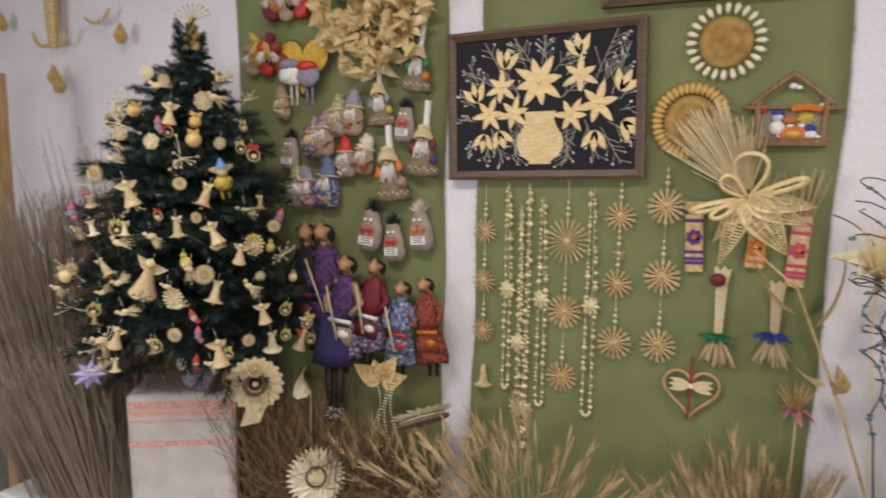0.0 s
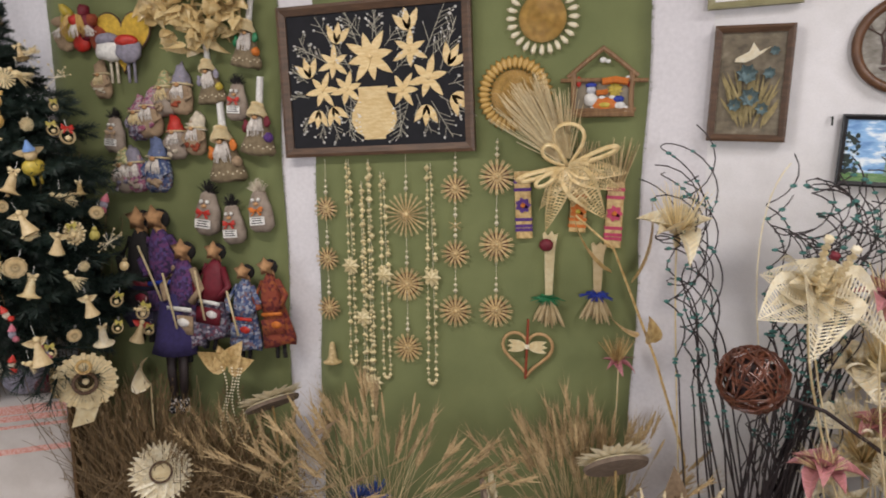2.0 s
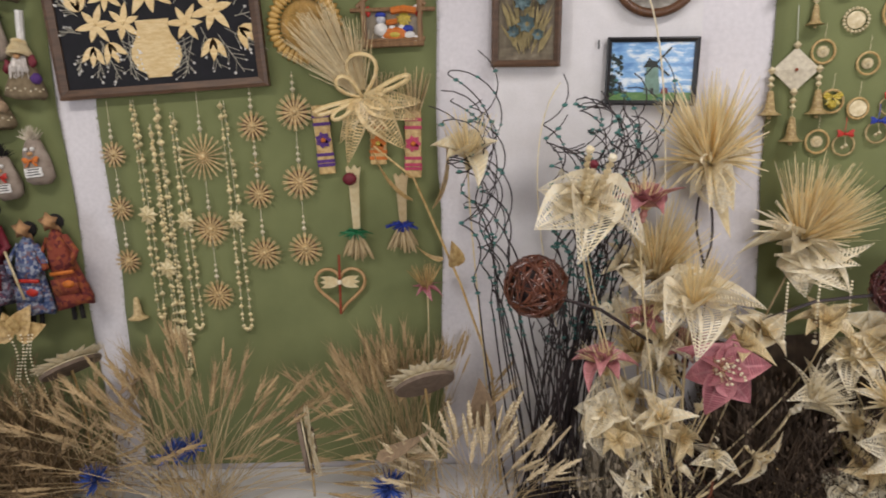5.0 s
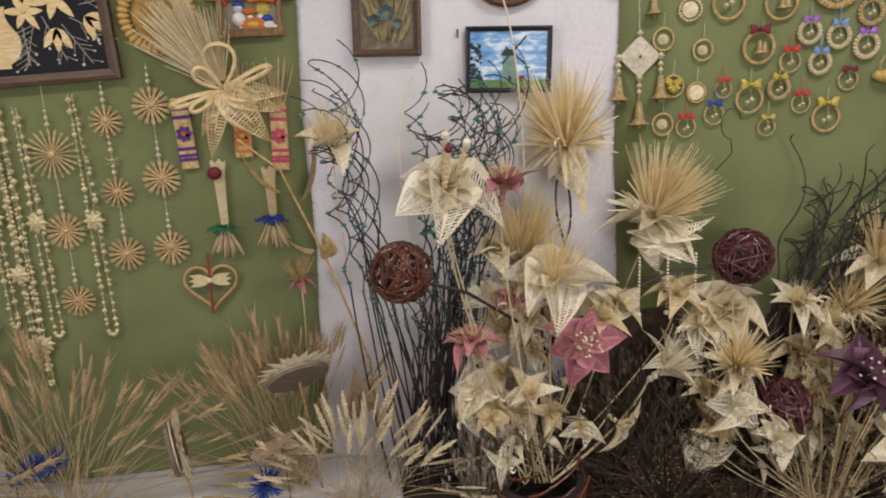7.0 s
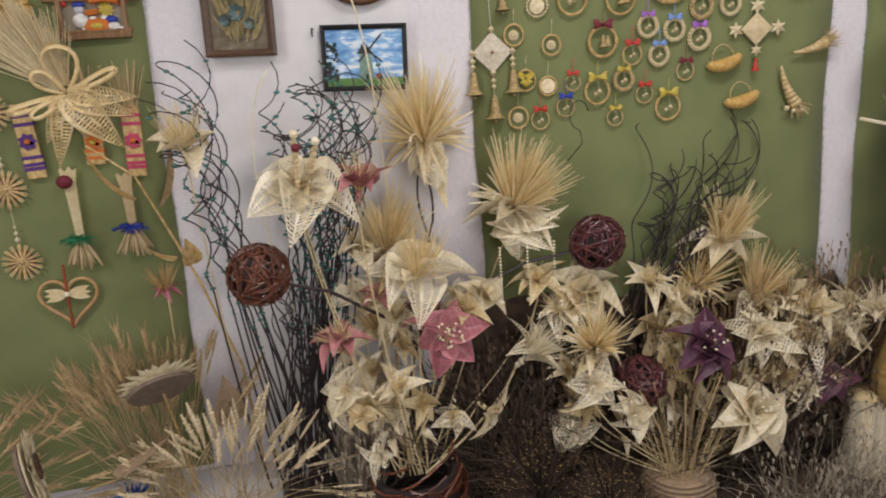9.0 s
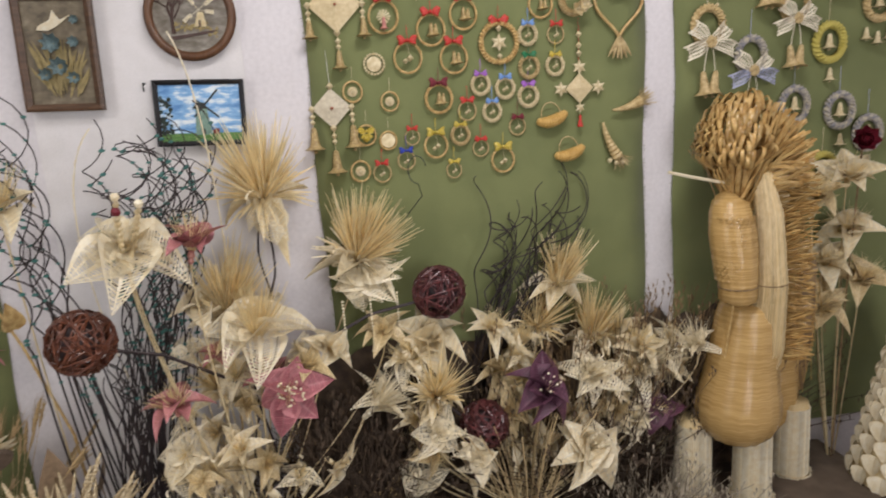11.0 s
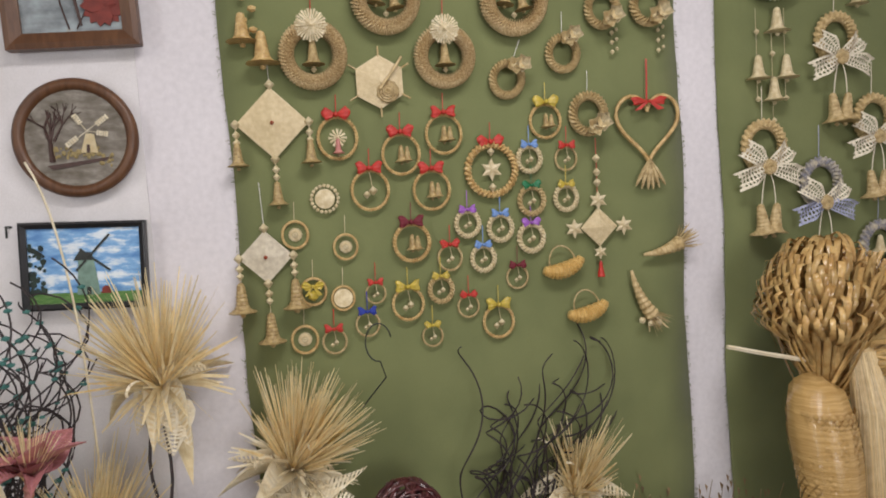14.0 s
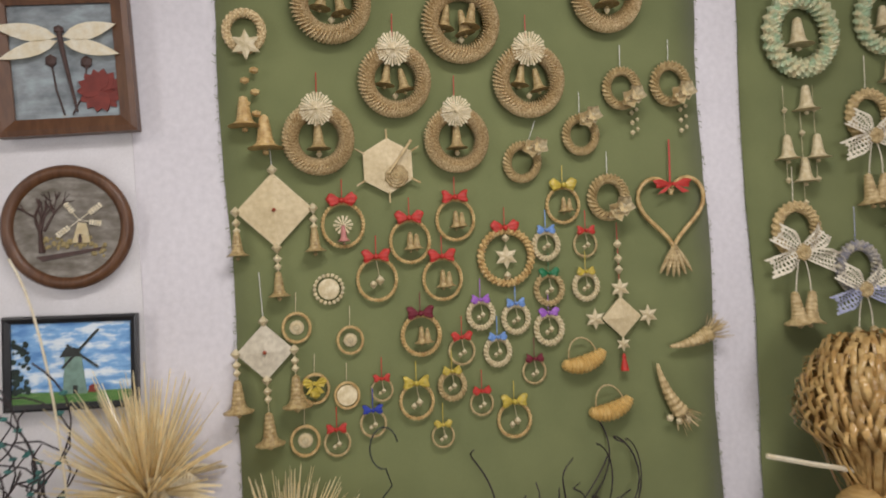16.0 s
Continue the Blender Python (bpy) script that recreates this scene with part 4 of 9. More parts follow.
def inlay_lily(x, z, R, n=6, a0=0.0):
    bm = bmesh.new()
    ball(bm, (x, y0 - 0.008, z), R * 0.12, 1, (1, 0.5, 1))
    lily = part("straw_lily", bm, INLAY, p)
    for k in range(n):
        a = a0 + 2 * math.pi * k / n
        bm = bmesh.new()
        plate(bm, leaf_outline(x, z, a + 0.07 * math.sin(7 * k + x * 30), R * (1.14 if k % 2 else 0.96), R * 0.37), y0 - 0.0012 * (k % 3), 0.003)
        part("petal", bm, INLAY, lily)


for x, z, R, n, a in ((-0.012, 0.085, 0.098, 8, 0.2), (-0.165, 0.07, 0.065, 6, 0.4), (-0.220, -0.035, 0.068, 6, 0.1), (-0.115, -0.035, 0.066, 6, 0.3), (0.150, 0.10, 0.070, 6, 0.5), (0.220, -0.01, 0.080, 6, 0.2), (0.115, -0.05, 0.066, 6, 0.0)):
    inlay_lily(x, z, R, n, a)
for x, z, a, R in ((-0.15, 0.14, 80, 0.085), (-0.27, 0.015, 105, 0.085), (-0.24, -0.11, 260, 0.075), (-0.18, -0.10, 290, 0.08), (0.15, 0.17, 100, 0.09), (0.30, 0.03, 60, 0.09), (0.31, -0.08, 320, 0.085), (0.21, -0.11, 265, 0.085)):
    bm = bmesh.new()
    for da in (-0.6, 0, 0.6):
        plate(bm, leaf_outline(x, z, radians(a) + da, R, R * 0.36), y0 - 0.001, 0.003)
    part("straw_bud", bm, INLAY, p)
bm, bw = bmesh.new(), bmesh.new()
for x, z, a, L in ((-0.16, 0.12, 120, 0.15), (-0.19, 0.07, 150, 0.14), (-0.06, 0.13, 110, 0.14), (0.0, 0.15, 80, 0.14), (0.05, 0.12, 50, 0.13), (0.20, 0.06, 65, 0.23), (0.22, 0.05, 45, 0.16), (-0.09, 0.03, 120, 0.12), (0.08, 0.02, 40, 0.12), (0.30, -0.04, 10, 0.10), (-0.28, -0.06, 170, 0.08), (-0.2, -0.10, 250, 0.13), (-0.21, -0.09, 290, 0.15), (-0.14, -0.06, 285, 0.19), (0.15, -0.06, 250, 0.19), (0.17, -0.07, 290, 0.16), (0.23, -0.10, 300, 0.16), (0.26, -0.08, 330, 0.17), (-0.12, -0.05, 310, 0.10), (0.27, 0.02, 70, 0.20), (0.30, 0.0, 50, 0.12), (-0.24, 0.03, 115, 0.16), (-0.28, 0.0, 140, 0.09), (0.02, 0.14, 95, 0.12), (-0.03, 0.14, 125, 0.16), (0.10, 0.10, 65, 0.14), (-0.26, -0.12, 230, 0.09), (0.30, -0.13, 345, 0.09), (0.10, -0.1, 270, 0.13), (-0.10, -0.1, 262, 0.12)):
    x1, z1 = x + L * math.cos(radians(a)), z + L * math.sin(radians(a))
    tube(bm, [(x, y0 - 0.002, z), (x1, y0 - 0.002, z1)], 0.0015, 4)
    for k in range(8):
        t = 0.2 + 0.1 * k
        b = radians(a + rnd.choice((-42, 42)) + rnd.uniform(-8, 8))
        l = L * 0.34 * (1.1 - 0.4 * t)
        q0 = (x + (x1 - x) * t, z + (z1 - z) * t)
        q1 = (q0[0] + l * math.cos(b), q0[1] + l * math.sin(b))
        if abs(q1[0]) < 0.36 and abs(q1[1]) < 0.25:
            tube(bm, [(q0[0], y0 - 0.002, q0[1]), (q1[0], y0 - 0.002, q1[1])], 0.0012, 4)
            if rnd.random() < 0.8:
                ball(bw, (q1[0], y0 - 0.003, q1[1]), rnd.uniform(0.003, 0.0058), 1)
part("twig_inlay", bm, TWIG_INLAY, p)["kind"] = "stuff"
part("berry_inlay", bw, WHITE, p)["kind"] = "stuff"


def print_surface(name, rows, noise_scale=6.0):
    """A printed surface: bands of colour by height, broken up by soft patches."""
    m = bpy.data.materials.new(name)
    m.use_nodes = True
    n, l = m.node_tree.nodes, m.node_tree.links
    b = n["Principled BSDF"]
    b.inputs["Roughness"].default_value = 0.3
    tc = n.new("ShaderNodeTexCoord")
    no = n.new("ShaderNodeTexNoise")
    no.inputs["Scale"].default_value, no.inputs["Detail"].default_value, no.inputs["Roughness"].default_value = noise_scale, 6, 0.6
    mp = n.new("ShaderNodeMapping")
    mp.inputs["Scale"].default_value = (1, 1, 2.2)
    l.new(tc.outputs["Generated"], mp.inputs["Vector"])
    l.new(mp.outputs[0], no.inputs["Vector"])
    ramp = n.new("ShaderNodeValToRGB")
    while len(ramp.color_ramp.elements) < len(rows):
        ramp.color_ramp.elements.new(0.5)
    for e, (pos, col) in zip(ramp.color_ramp.elements, rows):
        e.position, e.color = pos, (*col, 1)
    l.new(no.outputs["Fac"], ramp.inputs["Fac"])
    l.new(ramp.outputs[0], b.inputs["Base Color"])
    return m


SKY_PRINT = print_surface("printed_sky", ((0.36, (0.10, 0.24, 0.50)), (0.50, (0.22, 0.42, 0.68)), (0.58, (0.66, 0.75, 0.82)), (0.68, (0.78, 0.82, 0.85))), 3.4)
GRASS_PRINT = print_surface("printed_meadow", ((0.3, (0.04, 0.11, 0.03)), (0.5, (0.10, 0.22, 0.06)), (0.7, (0.24, 0.34, 0.14))), 8)
MURKY = print_surface("painted_murk", ((0.3, (0.10, 0.085, 0.06)), (0.5, (0.19, 0.17, 0.14)), (0.66, (0.30, 0.28, 0.24)), (0.78, (0.42, 0.40, 0.36))), 5)
BLUE_MURK = print_surface("painted_blue_grey", ((0.3, (0.12, 0.14, 0.15)), (0.5, (0.24, 0.27, 0.28)), (0.66, (0.34, 0.40, 0.42)), (0.8, (0.40, 0.34, 0.24))), 3.5)
OLIVE_MURK = print_surface("painted_olive_brown", ((0.3, (0.08, 0.065, 0.045)), (0.55, (0.17, 0.14, 0.095)), (0.75, (0.27, 0.235, 0.17))), 5)
MILL_GREEN = dyed("mill_grey_green", (0.20, 0.32, 0.26))
MILL_DARK = dyed("mill_dark_timber", (0.03, 0.035, 0.03))
BARK = dyed("raised_bark_brown", (0.075, 0.040, 0.032))
OCHRE = dyed("ochre_relief", (0.33, 0.26, 0.11))
PETAL_BLUE = dyed("grey_blue_petals", (0.19, 0.27, 0.28))
POPPY = dyed("dark_red_poppy", (0.20, 0.03, 0.02))
OLIVE_FRAME = mat("olive_painted_frame", (0.30, 0.28, 0.15), 0.5, second=(0.22, 0.20, 0.10), scale=20)

# photograph of a windmill
p, y0 = picture(0.767, 1.449, 0.306, 0.228, 0.017, BLACK_FRAME, SKY_PRINT, "colour photograph of a windmill under blue sky, black frame", WALL_B, 0.022, 2.4)
bm = bmesh.new()
box(bm, -0.136, 0.136, y0 - 0.001, y0, -0.097, -0.070)
part("meadow", bm, GRASS_PRINT, p)
bm = bmesh.new()
plate(bm, [(-0.022, -0.076), (0.034, -0.076), (0.022, 0.012), (0.018, 0.030), (-0.008, 0.034), (-0.022, 0.026), (-0.016, 0.010)], y0 - 0.001, 0.001)
part("mill_tower", bm, MILL_GREEN, p)
bm = bmesh.new()
plate(bm, [(-0.027, 0.014), (0.022, 0.014), (0.016, 0.034), (-0.012, 0.038)], y0 - 0.002, 0.001)
plate(bm, [(0.002, -0.076), (0.012, -0.076), (0.012, -0.056), (0.002, -0.056)], y0 - 0.002, 0.001)
part("mill_cap", bm, MILL_DARK, p)
for a, L in ((48, 0.075), (-38, 0.062), (-132, 0.05), (140, 0.03)):
    d = Vector((math.cos(radians(a)), 0, math.sin(radians(a))))
    s = Vector((-d.z, 0, d.x)) * 0.003
    o = Vector((0.012, y0 - 0.0032, 0.024))
    bm = bmesh.new()
    bm.faces.new([bm.verts.new(v) for v in (o - s, o + d * L - s, o + d * L + s, o + s)])
    part("mill_sail", bm, MILL_DARK, p)
bm = bmesh.new()
rnd = random.Random(4)
for k in range(60):
    bmesh.ops.create_circle(bm, cap_ends=True, segments=6, radius=rnd.uniform(0.003, 0.008), matrix=Matrix.Translation((-0.132 + rnd.random() ** 2 * 0.035, y0 - 0.0012 - 0.00002 * k, rnd.uniform(-0.07, 0.055))) @ Matrix.Rotation(radians(90), 4, "X"))
part("tree_foliage", bm, FIR, p)["kind"] = "stuff"
bm = bmesh.new()
plate(bm, [(0.036, -0.074), (0.06, -0.074), (0.058, -0.056), (0.046, -0.054), (0.038, -0.060)], y0 - 0.001, 0.001)
part("red_shed", bm, POPPY, p)

# round relief of a windmill and a bare tree
p = empty("round_picture", wall_pose(WALL_B, 0.776, 1.777, 0.002, 2.6) @ Matrix.Scale(0.95, 4), "round wooden plaque with a windmill and tree relief", "picture", "pictures on the wall")
bm = bmesh.new()
prof = [(0.158, 0.0), (0.160, 0.012), (0.150, 0.022), (0.140, 0.022), (0.129, 0.013), (0.127, 0.0)]
turn_out = Matrix.Rotation(radians(90), 4, "X")
rings = [[bm.verts.new(turn_out @ Vector((r * math.cos(2 * math.pi * k / 56), r * math.sin(2 * math.pi * k / 56), z))) for k in range(56)] for r, z in prof]
for r0, r1 in zip(rings, rings[1:]):
    for k in range(56):
        bm.faces.new((r0[k], r0[(k + 1) % 56], r1[(k + 1) % 56], r1[k]))
part("frame", bm, WOOD_RED, p, smooth=True)
bm = bmesh.new()
lathe(bm, [(0.130, 0.0), (0.130, 0.010)], 48, turn_out)
part("painted_ground", bm, MURKY, p)
bm = bmesh.new()
rnd = random.Random(12)
def bare_branch(x, z, a, L, r, depth):
    x1, z1 = x + L * math.cos(a), z + L * math.sin(a)
    tube(bm, [(x, -0.012, z), ((x + x1) / 2 + rnd.uniform(-1, 1) * L * 0.06, -0.013, (z + z1) / 2), (x1, -0.012, z1)], r, 4, r * 0.6)
    if depth:
        for _ in range(3):
            bare_branch(x1, z1, a + rnd.uniform(-0.75, 0.75), L * rnd.uniform(0.55, 0.8), r * 0.6, depth - 1)
bare_branch(-0.060, -0.065, 1.65, 0.055, 0.008, 3)
bare_branch(-0.055, -0.01, 1.1, 0.05, 0.004, 2)
part("bare_tree", bm, BARK, p)
bm = bmesh.new()
plate(bm, [(0.012, -0.040), (0.055, -0.040), (0.046, 0.010), (0.026, 0.012)], -0.010, 0.005)
part("mill_tower", bm, STRAW_PALE, p)
for a in (38, 128, 218, 352):
    bm = bmesh.new()
    d = Vector((math.cos(radians(a)), 0, math.sin(radians(a))))
    s = Vector((-d.z, 0, d.x))
    L = 0.068 if a in (38, 218) else 0.055
    o = Vector((0.030, -0.0165, 0.018))
    bm.faces.new([bm.verts.new(v) for v in (o - s * 0.001, o + d * L - s * 0.001, o + d * L + s * 0.001, o + s * 0.001)])
    for k in range(5):
        q = o + d * L * (0.45 + 0.11 * k)
        bm.faces.new([bm.verts.new(v) for v in (q - s * 0.008, q + d * L * 0.085 - s * 0.008, q + d * L * 0.085 + s * 0.006, q + s * 0.006)])
    part("mill_sail", bm, STRAW_WHITE, p)

bm = bmesh.new()
for k in range(60):
    x = rnd.uniform(-0.075, 0.095)
    ball(bm, (x, -0.011, rnd.uniform(-0.055, -0.025) - 0.02 * (x > 0.06)), rnd.uniform(0.003, 0.007), 1, (1, 0.5, 1.2))
part("straw_shrubs", bm, OCHRE, p)["kind"] = "stuff"
bm = bmesh.new()
plate(bm, [(-0.075, -0.075), (0.09, -0.050), (0.085, -0.058), (-0.06, -0.086)], -0.010, 0.003)
plate(bm, [(0.027, -0.040), (0.036, -0.040), (0.035, -0.018), (0.028, -0.018)], -0.0152, 0.001)
part("path_and_door", bm, BARK, p)

# dragonfly and poppies
p, y0 = picture(0.795, 2.178, 0.318, 0.355, 0.040, WOOD_RED, BLUE_MURK, "relief of a straw dragonfly over red poppies, brown wooden frame", WALL_B, 0.034, -1.4)
for x, z, a, L, W in ((-0.005, 0.055, 168, 0.145, 0.042), (0.008, 0.055, 12, 0.125, 0.042), (-0.005, 0.045, 196, 0.14, 0.036), (0.008, 0.042, -15, 0.13, 0.036)):
    bm = bmesh.new()
    plate(bm, leaf_outline(x, z, radians(a), L, W), y0 - 0.016, 0.002)
    part("dragonfly_wing", bm, STRAW_WHITE, p)
bm = bmesh.new()
tube(bm, [(0.0, y0 - 0.016, 0.075), (0.004, y0 - 0.018, 0.03), (0.014, y0 - 0.014, -0.05), (0.024, y0 - 0.010, -0.125)], 0.007, 8, 0.003)
ball(bm, (0.0, y0 - 0.016, 0.072), 0.012, 1)
part("dragonfly_body", bm, BARK, p)
bm = bmesh.new()
for k in range(14):
    a = 2 * math.pi * k / 14
    plate(bm, leaf_outline(0.078, -0.075, a, 0.054, 0.034), y0 - 0.001 * (k % 4), 0.004)
part("poppy", bm, POPPY, p)["kind"] = "stuff"
for x, z, x1 in ((-0.028, 0.002, -0.008), (0.052, -0.005, 0.01)):
    bm = bmesh.new()
    ball(bm, (x, y0 - 0.004, z), 0.015, 1, (1, 0.5, 1.1))
    tube(bm, [(x, y0 - 0.002, z), (x * 0.8, y0 - 0.002, z - 0.07), (x1, y0 - 0.002, -0.13)], 0.002, 4)
    part("poppy_head", bm, BARK, p)

# bird over blue flowers
p, y0 = picture(0.340, 1.674, 0.246, 0.382, 0.024, WOOD_DARK, OLIVE_MURK, "relief of a straw bird over blue flowers, dark wooden frame", WALL_B, 0.030, 1.8)
bm = bmesh.new()
plate(bm, [(0.05, 0.115), (0.02, 0.105), (0.0, 0.135), (-0.012, 0.105), (-0.05, 0.085), (-0.055, 0.072), (-0.02, 0.070), (0.005, 0.082), (0.03, 0.10), (0.052, 0.120)], y0 - 0.004, 0.003)
part("bird", bm, STRAW_WHITE, p)
for x, z, R in ((-0.010, 0.030, 0.050), (0.004, -0.045, 0.048), (0.056, 0.034, 0.030), (-0.042, -0.070, 0.034), (0.066, 0.105, 0.024), (0.044, -0.082, 0.032)):
    bm = bmesh.new()
    for k in range(14):
        L = R * (1.0 if k % 2 else 0.68)
        a = 2 * math.pi * k / 14 + x * 20
        lattice_petal(bm, Matrix.Translation((x, y0 - 0.003 - 0.001 * (k % 3), z)) @ Matrix.Rotation(math.pi / 2 - a, 4, "Y") @ Matrix.Rotation(radians(97 + 14 * (k % 2)), 4, "X"), L, R * 0.55, 0, -0.5, 0.4, 0.002, True)
    part("blue_flower", bm, PETAL_BLUE, p, smooth=True)
bm = bmesh.new()
for k in range(60):
    x, z = rnd.uniform(-0.055, 0.055), rnd.uniform(-0.150, -0.06)
    a = radians(90 - x * 520 + rnd.uniform(-16, 16))
    L = rnd.uniform(0.05, 0.15)
    if abs(x + L * math.cos(a)) > 0.092:
        L = max(0.02, (0.092 - abs(x)) / max(0.05, abs(math.cos(a))))
    plate(bm, leaf_outline(x, z, a, L, rnd.uniform(0.006, 0.012)), y0 - 0.0002 * k, 0.001)
part("straw_leaves", bm, OCHRE, p)["kind"] = "stuff"

# lower edge of an olive frame above, and a large frame over the second cloth
p, y0 = picture(0.338, 2.055, 0.290, 0.26, 0.022, OLIVE_FRAME, WHITE_CLOTH, "pale picture in an olive green painted frame", WALL_B, 0.024)
bm = bmesh.new()
for k in range(9):
    plate(bm, leaf_outline(-0.04 + 0.01 * k, -0.1, radians(60 + 9 * k), 0.07, 0.012), y0, 0.001)
part("painted_leaves", bm, OCHRE, p)
p, y0 = picture(0.20, 2.36, 0.84, 0.56, 0.036, WOOD_DARK, BLACK_CLOTH, "large dark wooden frame with a black panel", WALL_A, 0.036, -0.6)

# nail
bm = bmesh.new()
tube(bm, [(0, 0.016, 0), (0, -0.018, 0)], 0.003, 6)
tube(bm, [(0, -0.016, 0), (0.0, -0.017, -0.028)], 0.003, 6)
ob = part("wall_hook", bm, MILL_DARK)
ob.matrix_basis = wall_pose(WALL_B, 0.590, 1.560, 0)
tagged(ob, "small dark metal hook in the white wall", "hook")

# ---- second cloth: straw stars, chains, brooms ----
def star_string(x, items, top, sprig=None):
    """A string of straw stars hanging one under the other."""
    w = ornament("star_string", x, top, "string of round straw stars and folded straw beads", "mobile", "straw star strings", WALL_A)
    low = min(z for z, D, n in items)
    hanging(w, 0, 0, 0, low - top, STRAW_WHITE, 0.0010)
    for z, D, n in items:
        rays = int(n * 0.80)
        fat = 0.86 if D < 0.16 else 0.40
        bm = bmesh.new()
        lathe(bm, [(D * 0.065, -0.002), (D * 0.055, 0.004), (D * 0.02, 0.006)], 8, Matrix.Translation((0, -0.018, 0)) @ Matrix.Rotation(radians(90), 4, "X"))
        star = part("straw_star", bm, STAR_STRAW, w)
        star.matrix_basis = Matrix.Translation((0, 0, z - top))
        R = D / 2
        if 0.09 < D < 0.16:
            bm = bmesh.new()
            lathe(bm, [(R * 0.66, 0.0), (R * 0.66, 0.0012), (R * 0.05, 0.0016)], 20, Matrix.Translation((0, -0.0075, 0)) @ Matrix.Rotation(radians(90), 4, "X"))
            part("brown_backing", bm, WOOD_RED, star)
        bm = bmesh.new()
        plate(bm, [(x * fat, z) for x, z in ((-R * 0.035, 0.0), (R * 0.035, 0.0), (R * 0.075, R * 0.55), (R * 0.095, R * 0.95), (R * 0.045, R), (0.0, R * 0.66), (-R * 0.045, R), (-R * 0.095, R * 0.95), (-R * 0.075, R * 0.55))], -0.010, 0.0022)
        first = part("ray", bm, STAR_STRAW, star)
        for k in range(1, rays):
            ray = new("ray", first.data)
            ray.parent = star
            ray.matrix_basis = Matrix.Translation((0, -0.0012 * (k % 4), 0)) @ Matrix.Rotation(2 * math.pi * k / rays, 4, "Y")
        bm = bmesh.new()
        for k, r in enumerate((0.010, 0.008, 0.006)):
            bead(bm, (0, -0.010, z - top + D / 2 + 0.014 + 0.024 * k), r)
        part("bead_string", bm, STRAW_WHITE, w)["kind"] = "stuff"
    return w


STAR_STRAW = mat("star_straw", (0.66, 0.53, 0.28), 0.42, second=(0.42, 0.27, 0.11), scale=60, obj=0.25, bump=0.1)
w = star_string(-0.660, ((1.217, 0.105, 18), (1.006, 0.105, 18), (0.793, 0.105, 18)), 1.42)
add_bell(w, 0.10, 0.034, (0.008, -0.012, 0.645 - 1.42), ORN_STRAW)
star_string(-0.314, ((1.197, 0.185, 28), (0.913, 0.145, 22), (0.642, 0.128, 20)), 1.46)
star_string(-0.111, ((1.305, 0.120, 18), (1.159, 0.055, 8), (1.045, 0.118, 18), (0.811, 0.138, 20)), 1.46)
star_string(0.054, ((1.352, 0.142, 20), (1.087, 0.142, 20), (0.821, 0.138, 20)), 1.50)


def bead_chain(x0, x1, z_top, z_low, seed, loop=True, group="straw bead chains"):
    """A hanging double string of folded straw beads, joined at the foot."""
    rnd = random.Random(seed)
    w = ornament("bead_chain", x0, z_top, "long hanging chain of folded pale straw beads", "chain", group, WALL_A)
    strands = [(0, 0, z_low + 0.01)] + ([(x1 - x0, -0.02, z_low)] if loop else [])
    for dx, dz, low in strands:
        bm = bmesh.new()
        z = dz
        while z > low - z_top:
            r = rnd.choice((0.006, 0.007, 0.008, 0.010, 0.0125))
            xx = dx * min(1, 0.4 + 0.6 * (-z) / 0.3) + rnd.uniform(-0.002, 0.002)
            bead(bm, (xx, -0.010, z), r)
            z -= r * 2 + rnd.choice((0.002, 0.004, 0.016, 0.022))
        part("bead_strand", bm, STRAW_BEAD, w)["kind"] = "stuff"
        bm = bmesh.new()
        cord(bm, dx * 0.4, 0.02, dx, low - z_top, -0.008, 0.001)
        part("thread", bm, STRAW_WHITE, w)
    if loop:
        bm = bmesh.new()
        for k in range(5):
            a = math.pi * (k + 0.5) / 5
            xm = (x1 - x0) / 2
            bead(bm, (xm - abs(x1 - x0) / 2 * math.cos(a), -0.010, z_low - z_top - 0.022 * math.sin(a)), 0.009)
        part("bead_loop", bm, STRAW_BEAD, w)
    return w


STRAW_BEAD = mat("bead_straw", (0.76, 0.66, 0.40), 0.45, second=(0.60, 0.48, 0.24), scale=60, island=0.25, bump=0.1)
for x0, x1, zt, zl, s, knots in ((-0.567, -0.543, 1.40, 0.575, 1, ((0.012, -0.42),)), (-0.506, -0.494, 1.31, 0.46, 2, ((0.0, -0.55), (0.01, -0.83))), (-0.475, -0.462, 1.40, 0.33, 3, ((0.012, -0.92),)), (-0.421, -0.392, 1.35, 0.525, 4, ((0.012, -0.40),)), (-0.226, -0.193, 1.385, 0.515, 5, ((0.018, -0.44),))):
    w = bead_chain(x0, x1, zt, zl, s)
    for dx, dz in knots:
        bm = bmesh.new()
        point_star(bm, 0.042, 8, -0.016, 0.014, 0.6)
        part("straw_knot", bm, STRAW_BEAD, w).matrix_basis = Matrix.Translation((dx, 0, dz))

